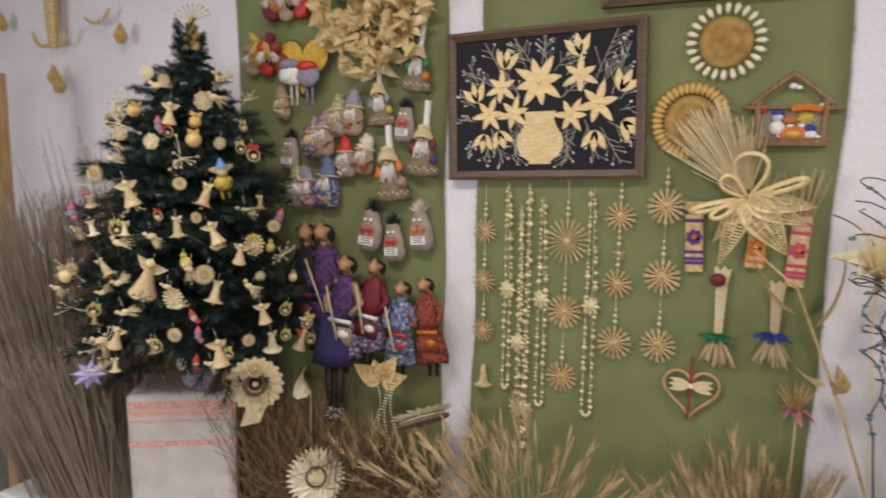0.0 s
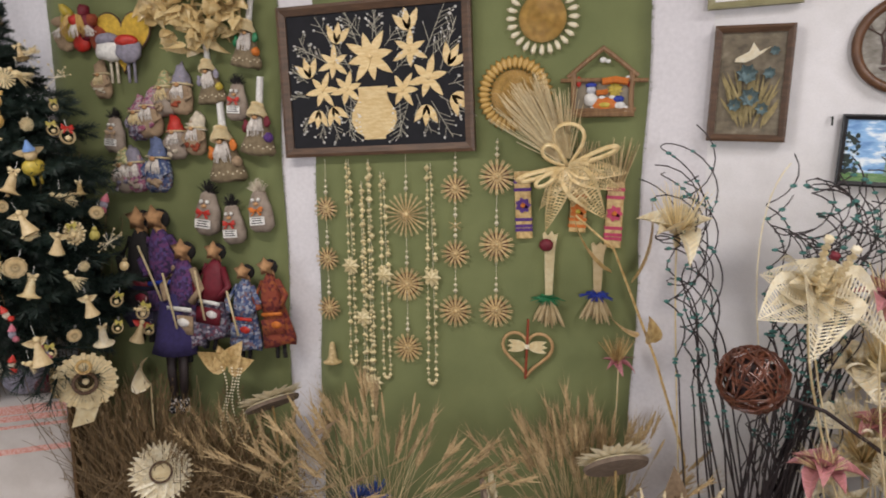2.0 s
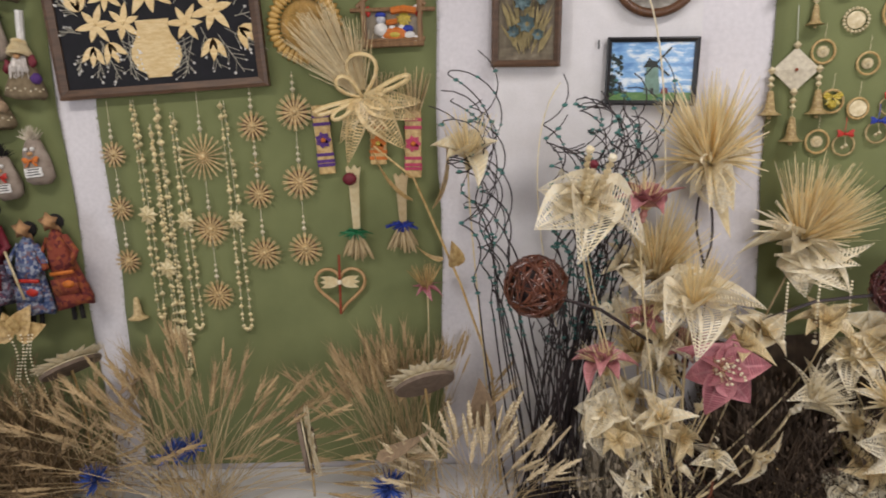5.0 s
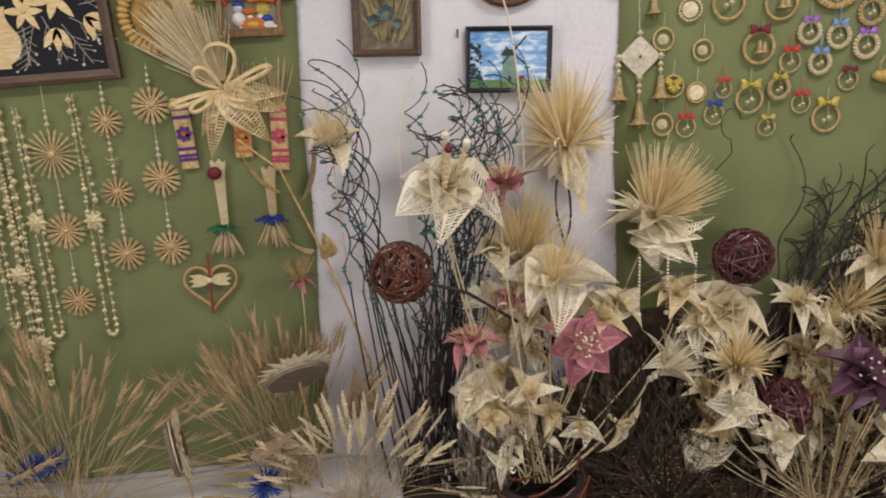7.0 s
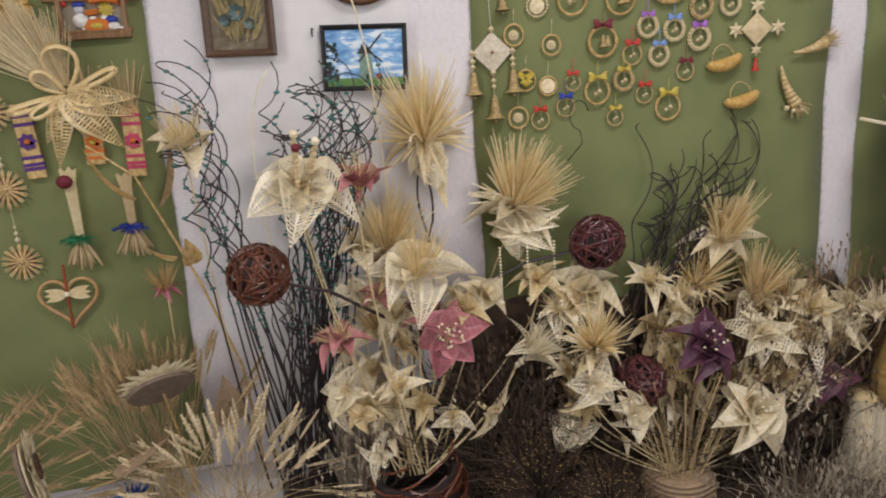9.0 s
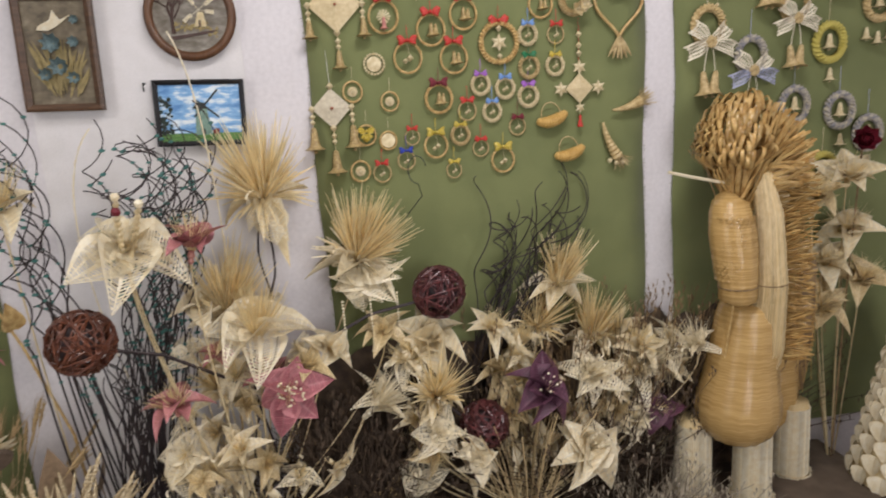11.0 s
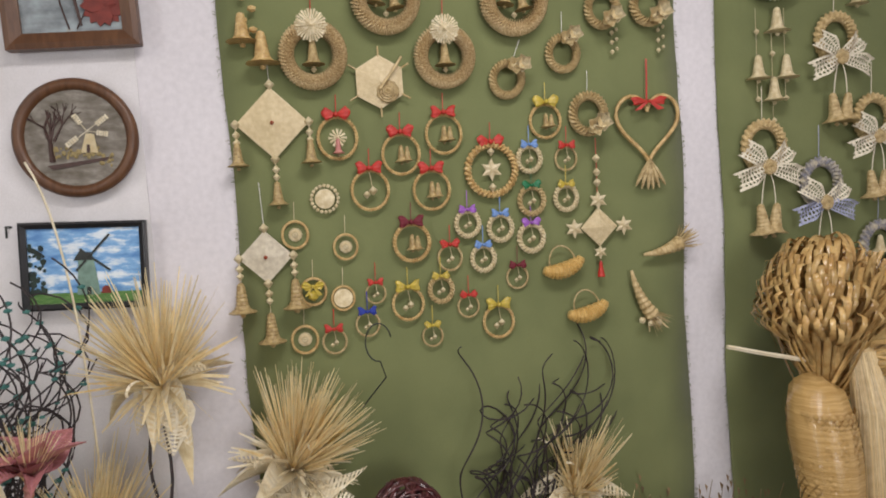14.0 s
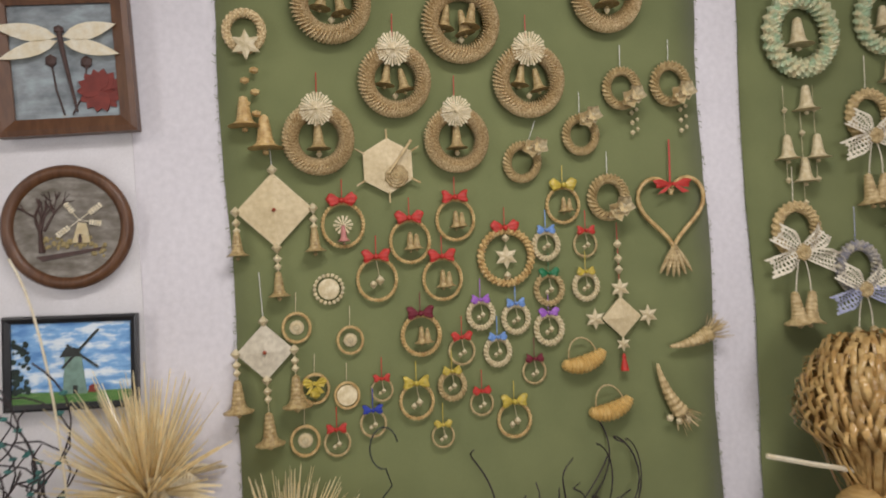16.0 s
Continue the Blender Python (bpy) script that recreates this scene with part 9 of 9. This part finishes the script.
# door post and wall mobile at the far side
bm = bmesh.new()
box(bm, -3.20, -3.11, 1.86, 1.94, FLOOR_Z, 1.9, 0.006)
tagged(part("door_frame", bm, WOOD_LIGHT), "plain pine post beside the tall sheaf", "post", kind="structure")
ob = empty("straw_chandelier", wall_pose(WALL_A, -3.21, 2.20, 0.05), "hanging straw chandelier with curled arms and small pyramids", "mobile")
bm = bmesh.new()
tube(bm, [(0, 0, 0.7), (0, 0, 0.25), (0, 0, 0.0), (0.0, 0, -0.12)], 0.055, 8, 0.025)
part("straw_bundle", bm, STRAW_TAN, ob)
for sd in (-1, 1):
    bm = bmesh.new()
    tube(bm, curve_points((0, 0, -0.08), (sd * 0.10, -0.02, -0.16), (sd * 0.14, -0.02, -0.03), 8), 0.010, 6)
    part("curled_arm", bm, STRAW_TAN, ob)
bm = bmesh.new()
tube(bm, curve_points((0.26, 0, 0.02), (0.40, -0.02, -0.06), (0.44, 0, 0.06), 8) , 0.010, 6)
part("curled_arm", bm, STRAW_TAN, ob)
for dx, dz in ((-0.42, 0.03), (0.53, -0.09), (0.04, -0.33), (0.0, -0.28)):
    bm = bmesh.new()
    lathe(bm, [(0.004, 0.07), (0.032, 0.01), (0.034, 0.0), (0.02, -0.035)], 6, Matrix.Translation((dx, -0.01, dz)))
    tube(bm, [(dx, -0.01, dz + 0.07), (dx, -0.01, 0.72)], 0.001, 3)
    part("pyramid", bm, STRAW_GOLD, ob)

# ---- first cloth: sack toys, brooms, dolls (plain shapes) ----
def printed_cloth(name, cols, scale):
    """A gaudy printed cloth: patches of a few colours."""
    m = bpy.data.materials.new(name)
    m.use_nodes = True
    n, l = m.node_tree.nodes, m.node_tree.links
    b = n["Principled BSDF"]
    b.inputs["Roughness"].default_value = 0.9
    tc = n.new("ShaderNodeTexCoord")
    vo = n.new("ShaderNodeTexVoronoi")
    vo.inputs["Scale"].default_value = scale
    l.new(tc.outputs["Object"], vo.inputs["Vector"])
    sep = n.new("ShaderNodeSeparateColor")
    l.new(vo.outputs["Color"], sep.inputs[0])
    ramp = n.new("ShaderNodeValToRGB")
    ramp.color_ramp.interpolation = "CONSTANT"
    while len(ramp.color_ramp.elements) < len(cols):
        ramp.color_ramp.elements.new(0.5)
    for k, (e, c) in enumerate(zip(ramp.color_ramp.elements, cols)):
        e.position, e.color = k / len(cols), (*c, 1)
    l.new(sep.outputs[0], ramp.inputs["Fac"])
    l.new(ramp.outputs[0], b.inputs["Base Color"])
    return m


PRINT_GREY = printed_cloth("grey_floral_print", ((0.10, 0.09, 0.13), (0.20, 0.19, 0.25), (0.06, 0.05, 0.09), (0.34, 0.31, 0.35), (0.15, 0.05, 0.08)), 95)
PRINT_BLUE = printed_cloth("blue_floral_print", ((0.06, 0.08, 0.18), (0.14, 0.17, 0.26), (0.30, 0.32, 0.38), (0.04, 0.07, 0.17), (0.16, 0.10, 0.12)), 95)
PRINT_RUST = printed_cloth("rust_patch_print", ((0.19, 0.035, 0.018), (0.26, 0.07, 0.022), (0.11, 0.016, 0.016), (0.22, 0.045, 0.022)), 70)
PRINT_ROSE = printed_cloth("faded_rose_print", ((0.30, 0.09, 0.15), (0.42, 0.24, 0.28), (0.20, 0.07, 0.14), (0.36, 0.30, 0.30)), 110)
PRINT_STRAW = printed_cloth("faded_straw_print", ((0.42, 0.34, 0.16), (0.52, 0.46, 0.28), (0.30, 0.24, 0.12), (0.20, 0.26, 0.12)), 110)
PRINT_PURPLE = printed_cloth("violet_print", ((0.06, 0.025, 0.10), (0.11, 0.035, 0.12), (0.03, 0.016, 0.055), (0.08, 0.05, 0.16)), 80)


def lump(b, amount, size, seed):
    """Makes a stuffed shape uneven."""
    for v in b.verts:
        v.co *= 1 + amount * (noise.noise(v.co / size + Vector((seed * 7, 0, 0))))


BEARD = mat("white_yarn_beard", (0.70, 0.66, 0.62), 0.9, second=(0.56, 0.51, 0.46), scale=60, island=0.3)
BROOM_SACK = mat("olive_brown_sacking", (0.23, 0.175, 0.105), 0.95, second=(0.14, 0.105, 0.06), scale=40, bump=0.4, bump_scale=250)
SACK = mat("grey_brown_sacking", (0.34, 0.28, 0.23), 0.95, second=(0.24, 0.19, 0.15), scale=30, bump=0.4, bump_scale=250)


def yarn(b, n, x0, x1, z_top, z_low, y, r, rn):
    """Strands of yarn hanging in a bunch."""
    for k in range(n):
        t = rn.random()
        bx = x0 + (x1 - x0) * t
        tube(b, [(bx * 0.55, y + 0.006, z_top), (bx, y - 0.006, (z_top + z_low) / 2), (bx * rn.uniform(0.9, 1.2), y - 0.002, z_low + (z_top - z_low) * 0.45 * rn.random())], r, 3, r * 0.5)


def sack_toy(x, z, h, body, hat, accent, kind, label):
    """A small stuffed sacking toy hung on the cloth."""
    rn = random.Random(int(abs(x) * 1000))
    toy = empty("sack_toy", wall_pose(WALL_A, x, z, 0.03, rn.uniform(-7, 7)), label, "toy", "toys on the first cloth")
    b = bmesh.new()
    if kind == "broom":
        w = h * 0.29
        lathe(b, [(w * 0.30, h * 0.20), (w * 0.40, h * 0.05), (w * 0.66, -h * 0.16), (w * 0.95, -h * 0.38), (w * 0.98, -h * 0.45), (w * 0.80, -h * 0.49)], 16, squash=0.5)
        lump(b, 0.10, h * 0.12, h)
        part("body", b, body, toy, smooth=True)
        b = bmesh.new()
        tube(b, [(0, -0.004, h * 0.26), (h * 0.004, -0.004, h * 0.64)], h * 0.050, 8)
        part("candle_stick", b, WHITE, toy)
        b = bmesh.new()
        for k, (r, dz) in enumerate(((0.46, 0.10), (0.42, 0.14), (0.34, 0.18), (0.26, 0.22), (0.24, 0.262))):
            rope_ring(b, w * r, h * 0.026, 22, 1.0, 2, 3, Matrix.Translation((0, -w * 0.22, h * dz)) @ Matrix.Rotation(radians(72), 4, "X"), 8, 0.3)
        part("plaited_hat", b, STRAW_PALE, toy)
        b = bmesh.new()
        yarn(b, 46, -w * 0.42, w * 0.42, h * 0.06, -h * 0.24, -w * 0.40, h * 0.012, rn)
        part("yarn_beard", b, BEARD, toy)["kind"] = "stuff"
        b = bmesh.new()
        ball(b, (0, -w * 0.50, h * 0.055), w * 0.13, 2, (1.2, 0.8, 0.9))
        part("nose", b, SKIN, toy, smooth=True)
        b = bmesh.new()
        for k in range(11):
            a = math.pi * (1.08 + 0.84 * k / 10)
            bead(b, (w * 0.90 * math.cos(a), w * 0.46 * math.sin(a), -h * (0.36 + 0.03 * (k % 2))), h * 0.016)
        part("hem_beads", b, STRAW_WHITE, toy)
        b = bmesh.new()
        ball(b, (w * 0.72, -w * 0.36, -h * 0.22), w * 0.25, 2)
        lump(b, 0.12, h * 0.05, 2)
        part("felt_ball", b, accent, toy, smooth=True)
        for u, v, q, r in ((-0.62, -0.08, 0.22, 1.5), (0.55, 0.0, 0.20, 1.4)):
            b = bmesh.new()
            ball(b, (w * u, -w * 0.29, h * v), w * q, 2, (0.8, 0.6, r))
            lump(b, 0.25, h * 0.05, 5)
            part("cloth_sleeve", b, hat, toy, smooth=True)
        return toy
    w = h * 0.30
    lathe(b, [(w * 0.5, -h * 0.50), (w * 0.84, -h * 0.40), (w * 0.88, -h * 0.22), (w * 0.78, -h * 0.04), (w * 0.62, h * 0.12), (w * 0.48, h * 0.24), (w * 0.2, h * 0.30)], 16, squash=0.62)
    lump(b, 0.12, h * 0.12, h + x)
    part("body", b, body, toy, smooth=True)
    b = bmesh.new()
    if kind == "hair":
        for k in range(110):
            a, e = rn.uniform(0, 6.28), rn.uniform(0.0, 1.35)
            d = Vector((math.cos(a) * math.sin(e), 0.6 * math.sin(a) * math.sin(e), math.cos(e)))
            tube(b, [(0, 0, h * 0.24), Vector((0, 0, h * 0.25)) + d * h * rn.uniform(0.16, 0.29)], h * 0.012, 3, h * 0.004)
        part("fur_tuft", b, hat, toy)["kind"] = "stuff"
        for sd in (-1, 1):
            b = bmesh.new()
            ball(b, (sd * w * 0.20, -w * 0.46, h * 0.12), w * 0.13, 2)
            part("bead_eye", b, WHITE, toy, smooth=True)
        b = bmesh.new()
        ball(b, (0, -w * 0.50, h * 0.04), w * 0.16, 2, (1.2, 0.8, 0.8))
        part("nose", b, SKIN, toy, smooth=True)
        b = bmesh.new()
        box(b, -w * 0.52, w * 0.52, -w * 0.60, -w * 0.53, -h * 0.36, -h * 0.20, h * 0.008)
        tag = part("paper_tag", b, WHITE, toy, "white paper tag with dark writing")
        for k in range(3):
            b = bmesh.new()
            box(b, -w * (0.42 - 0.06 * k), w * (0.40 - 0.10 * (k % 2)), -w * 0.612, -w * 0.601, -h * (0.325 - 0.045 * k), -h * (0.308 - 0.045 * k))
            part("writing_bar", b, BLACK, tag)
        b = bmesh.new()
        bow_shape(b, w * 0.95, h * 0.13, -w * 0.58, -h * 0.07)
        part("bow", b, accent, toy, smooth=True)
        return toy
    lathe(b, [(w * 0.84, h * 0.12), (w * 0.66, h * 0.16), (w * 0.60, h * 0.24), (w * 0.50, h * 0.33), (w * 0.32, h * 0.41), (w * 0.08, h * 0.46)], 14, Matrix.Rotation(0.30 * math.sin(x * 90), 4, "Y"), squash=0.66)
    lump(b, 0.34, h * 0.09, h + 3 + x)
    part("hat", b, hat, toy, smooth=True)
    b = bmesh.new()
    yarn(b, 44, -w * 0.5, w * 0.5, h * 0.08, -h * 0.20, -w * 0.52, h * 0.012, rn)
    part("yarn_beard", b, BEARD if rn.random() < 0.7 else STRAW_PALE, toy)["kind"] = "stuff"
    b = bmesh.new()
    ball(b, (0, -w * 0.60, h * 0.09), w * 0.17, 2, (1.1, 0.9, 0.9))
    part("nose", b, SKIN, toy, smooth=True)
    for sd in (-1, 1):
        b = bmesh.new()
        tube(b, [(sd * w * 0.66, -w * 0.1, h * 0.02), (sd * w * 0.92, -w * 0.3, -h * 0.12), (sd * w * 0.62, -w * 0.52, -h * 0.22)], w * 0.15, 8, w * 0.11)
        part("arm", b, body, toy, smooth=True)
    b = bmesh.new()
    for k in range(5):
        ball(b, (w * rn.uniform(-0.5, 0.5), -w * 0.58, -h * rn.uniform(0.24, 0.42)), w * rn.uniform(0.13, 0.22), 1, (1.2, 0.5, 0.9))
    lump(b, 0.2, h * 0.06, x)
    part("patched_front", b, accent, toy, smooth=True)["kind"] = "stuff"
    rope = bmesh.new()
    rope_ring(rope, w * 0.78, h * 0.022, 24, 1.0, 2, 3, Matrix.Translation((0, 0, h * 0.13)) @ Matrix.Rotation(radians(84), 4, "X") @ Matrix.Diagonal((1, 1, 0.66, 1)), 6, 0.3)
    part("hat_cord", rope, STRAW_PALE, toy)
    return toy


for x, z, h, hat, acc in ((-0.967, 1.91, 0.27, GREEN, ORANGE), (-1.151, 1.765, 0.26, GREY_CLOTH, YELLOW), (-0.935, 1.575, 0.31, WINE, PURPLE), (-1.098, 1.475, 0.34, ORANGE, BURLAP)):
    sack_toy(x, z, h * 0.90, BROOM_SACK, hat, acc, "broom", "stuffed toy shaped like a little broom with straw trim")
for x, z, h, body, hat, acc, kind in ((-1.031, 1.675, 0.22, SACK, BLACK, RED, "hair"), (-1.374, 1.70, 0.22, SACK, PRINT_STRAW, BURLAP, "hat"), (-1.290, 1.71, 0.24, BURLAP, GREY_CLOTH, RUST, "hat"), (-1.510, 1.60, 0.23, PRINT_GREY, PRINT_ROSE, PRINT_GREY, "hat"), (-1.450, 1.62, 0.25, BURLAP, PRINT_ROSE, PRINT_ROSE, "hat"), (-1.330, 1.515, 0.22, SACK, RED, CREAM, "hat"), (-1.236, 1.53, 0.22, BURLAP, CREAM, RUST, "hat"), (-1.634, 1.545, 0.22, SACK, BLACK, BURLAP, "hair"), (-1.60, 1.375, 0.24, SACK, PRINT_STRAW, PRINT_GREY, "hat"), (-1.54, 1.38, 0.24, PRINT_ROSE, GREY_CLOTH, SACK, "hat"), (-1.427, 1.40, 0.28, PRINT_BLUE, BLUE_CLOTH, BURLAP, "hat"), (-1.678, 1.765, 0.19, BURLAP, BURLAP, CREAM, "hat")):
    sack_toy(x, z, h * 0.86, body, hat, acc, kind, "small stuffed cloth toy hanging on the green cloth")
for x, z, h, hat in ((-1.197, 1.212, 0.27, BLACK), (-1.082, 1.165, 0.24, BLACK), (-0.952, 1.225, 0.25, CREAM)):
    sack_toy(x, z, h * 0.88, SACK, hat, RED if hat is BLACK else ORANGE, "hair", "small stuffed cream toy with a red scarf")
for x, z, cols in ((-1.762, 1.96, (BURLAP, YELLOW, RED, WINE, RUST)), (-1.645, 2.20, (WINE, ORANGE, BURLAP, BLACK, RED))):
    toy = empty("toy_cluster", wall_pose(WALL_A, x, z, 0.03), "cluster of small red, yellow and burlap cloth toys", "toy", "toys on the first cloth")
    for k, c in enumerate(cols):
        b = bmesh.new()
        ball(b, (0.042 * (k - 2), -0.018 * (k % 2), -0.02 + 0.045 * (k % 2)), 0.046, 3, (0.95, 0.6, 1.35))
        ball(b, (0.042 * (k - 2), -0.03, 0.045 + 0.04 * (k % 2)), 0.026, 2)
        lump(b, 0.22, 0.035, k + 1)
        part("small_toy", b, c, toy, smooth=True)
        b = bmesh.new()
        yarn(b, 22, 0.042 * (k - 2) - 0.02, 0.042 * (k - 2) + 0.02, 0.03 + 0.04 * (k % 2), -0.03, -0.048, 0.0025, random.Random(k))
        part("yarn_beard", b, BEARD if k % 2 == 0 else STRAW_GOLD, toy)["kind"] = "stuff"
toy = empty("felt_heart_toy", wall_pose(WALL_A, -1.553, 1.931, 0.03), "yellow felt heart with two small cloth animals", "toy", "toys on the first cloth")
b = bmesh.new()
pts = []
for i in range(40):
    a = 2 * math.pi * i / 40
    pts.append((0.0085 * 16 * math.sin(a) ** 3, 0.0085 * (13 * math.cos(a) - 5 * math.cos(2 * a) - 2 * math.cos(3 * a) - math.cos(4 * a))))
plate(b, pts[::-1], 0.0, 0.012)
part("heart", b, dyed("warm_yellow_felt", (0.62, 0.40, 0.05), 0.9), toy)
b = bmesh.new()
tube(b, [(px * 1.01, -0.008, pz * 1.01) for px, pz in pts + pts[:1]], 0.005, 6)
part("dark_binding", b, WOOD_DARK, toy, smooth=True)
for dx, dz, c, hatc in ((-0.045, -0.050, WHITE, GREY_CLOTH), (0.045, -0.060, GREY_CLOTH, RED)):
    b = bmesh.new()
    ball(b, (dx, -0.035, dz), 0.058, 3, (1.15, 0.6, 0.9))
    lump(b, 0.15, 0.04, dx * 20)
    part("cloth_animal", b, c, toy, smooth=True)
    b = bmesh.new()
    ball(b, (dx, -0.045, dz + 0.040), 0.044, 3, (1.2, 0.75, 0.6))
    lump(b, 0.12, 0.03, dx)
    part("cap", b, hatc, toy, smooth=True)
for dx in (-0.05, -0.02, 0.035, 0.065):
    b = bmesh.new()
    tube(b, [(dx, -0.03, -0.09), (dx + 0.004, -0.032, -0.19)], 0.006, 6)
    part("dangling_leg", b, CREAM if dx < 0 else GREY_CLOTH, toy, smooth=True)


SPOTTED = printed_cloth("spotted_boot_print", ((0.012, 0.012, 0.016), (0.02, 0.018, 0.02), (0.012, 0.012, 0.014), (0.45, 0.43, 0.42)), 110)
STOCKING = dyed("sheer_dark_stocking", (0.030, 0.020, 0.020), 0.6)


def rag_doll(x, z, h, dress, cloak, d, label, lower=None, cane=True, arm=None):
    """A long rag doll, one plain mesh: a flared gown, a shawl, a plain oval head."""
    ps = []
    b = bmesh.new()
    lathe(b, [(h * 0.175, -h * 0.50), (h * 0.19, -h * 0.42), (h * 0.165, -h * 0.28), (h * 0.125, -h * 0.12), (h * 0.10, h * 0.02), (h * 0.085, h * 0.15), (h * 0.04, h * 0.27)], 22, squash=0.55)
    for v in b.verts:
        a = math.atan2(v.co.y, v.co.x)
        fold = max(0.0, -v.co.z / h) * 0.16 * math.sin(9 * a + h * 40)
        v.co.x *= 1 + fold
        v.co.y *= 1 + fold
    lump(b, 0.14, h * 0.12, h * 9)
    ps.append((b, dress))
    b = bmesh.new()
    lathe(b, [(h * 0.125, -h * 0.14), (h * 0.13, h * 0.0), (h * 0.105, h * 0.16), (h * 0.045, h * 0.27)], 16, Matrix.Translation((0, -0.012, 0)), squash=0.55)
    lump(b, 0.18, h * 0.09, h * 5)
    ps.append((b, cloak))
    b = bmesh.new()
    point_star(b, h * 0.105, 5, -0.030, h * 0.07, 0.62)
    b2 = bmesh.new()
    ball(b2, (0, 0.012, h * 0.34), h * 0.085, 2, (1.0, 0.6, 1.0))
    ps.append((b2, BLACK))
    for v in b.verts:
        v.co.z += h * 0.36
    lathe(b, [(h * 0.05, h * 0.24), (h * 0.045, h * 0.31)], 8)
    ps.append((b, SKIN))
    b = bmesh.new()
    for s in (-1, 1):
        tube(b, [(s * h * 0.08, -0.01, h * 0.20), (s * h * 0.18, -0.03, h * 0.04), (s * h * 0.12, -0.05, -h * 0.08)], h * 0.035, 6)
    box(b, -h * 0.13, h * 0.13, -h * 0.105, -h * 0.09, -h * 0.36, -h * 0.20)
    ps.append((b, arm or cloak))
    b = bmesh.new()
    box(b, -h * 0.11, h * 0.12, -h * 0.112, -h * 0.092, -h * 0.16, -h * 0.125)
    ball(b, (h * 0.04, -h * 0.10, -h * 0.26), h * 0.06, 1, (1.2, 0.4, 0.8))
    ps.append((b, WHITE if lower is None else lower))
    if cane:
        b = bmesh.new()
        tube(b, [(-h * 0.14, -0.06, h * 0.16), (h * 0.02, -0.08, -h * 0.30)], 0.005, 5)
        ps.append((b, STRAW_PALE))
    b = bmesh.new()
    for s in (-1, 1):
        tube(b, [(s * h * 0.04, 0, -h * 0.48), (s * h * 0.045, -0.01, -h * 0.64)], h * 0.022, 6)
    ps.append((b, BLACK))
    return multi("rag_doll", ps, wall_pose(WALL_A, x, z, d, 7 * math.sin(x * 37)), label, "doll", "rag dolls")


rag_doll(-1.286, 0.860, 0.50, PRINT_GREY, PRINT_PURPLE, 0.10, "long rag doll in a purple shawl with a cane", None, True, BURLAP)
rag_doll(-1.155, 0.880, 0.44, PRINT_GREY, WINE, 0.08, "long rag doll in a dark red cape with a cane", WHITE)
rag_doll(-1.010, 0.810, 0.40, PRINT_BLUE, PRINT_BLUE, 0.08, "rag doll in a blue patterned dress with a cane", RED)
rag_doll(-0.885, 0.835, 0.40, PRINT_RUST, PRINT_RUST, 0.07, "rag doll in a rust red coat", ORANGE, False)
rag_doll(-1.405, 0.970, 0.56, NAVY, PRINT_PURPLE, 0.06, "tall rag doll in a dark violet gown", BLUE)
rag_doll(-1.525, 0.960, 0.56, NAVY, BLACK, 0.05, "tall rag doll in a black gown", WINE, False)
# the long-legged doll: short skirt, dark stockings, spotted boots
ps = []
b = bmesh.new()
lathe(b, [(0.105, -0.02), (0.10, 0.05), (0.075, 0.13), (0.055, 0.24)], 14, squash=0.6)
lump(b, 0.2, 0.05, 4)
ps.append((b, dyed("dark_blue_skirt", (0.035, 0.025, 0.11), 0.9)))
b = bmesh.new()
for s in (-1, 1):
    tube(b, [(s * 0.030, 0, 0.02), (s * 0.030, -0.006, -0.12), (s * 0.022, -0.004, -0.245)], 0.024, 8, 0.015)
ps.append((b, STOCKING))
b = bmesh.new()
for s in (-1, 1):
    ball(b, (s * 0.024, -0.012, -0.270), 0.028, 2, (0.9, 1.3, 0.9))
    tube(b, [(s * 0.022, -0.002, -0.225), (s * 0.023, -0.004, -0.27)], 0.021, 8)
ps.append((b, SPOTTED))
multi("rag_doll", ps, wall_pose(WALL_A, -1.335, 0.600, 0.12), "long-legged rag doll in dark stockings and spotted boots", "doll", "rag dolls")

# crumpled straw rosette
ob = empty("straw_rosette", wall_pose(WALL_A, -1.185, 2.12, 0.03), "large crumpled rosette of golden straw leaves", "ornament")
rnd = random.Random(17)
for k in range(230):
    bm = bmesh.new()
    a, r = rnd.uniform(0, 6.28), 0.235 * math.sqrt(rnd.random())
    d = Vector((math.cos(a) * (0.4 + r * 3), -1.0 + r * 2, math.sin(a) * (0.4 + r * 3)))
    lattice_petal(bm, facing((r * math.cos(a), -0.02 - 0.06 * rnd.random(), r * math.sin(a)), d, rnd.uniform(0, 360)) @ Matrix.Rotation(radians(90), 4, "X"), rnd.uniform(0.05, 0.085), rnd.uniform(0.05, 0.085), 0, rnd.uniform(-1.6, 1.6), 0.7, 0.003, True)
    part("crumpled_leaf", bm, STRAW_BOW, ob)
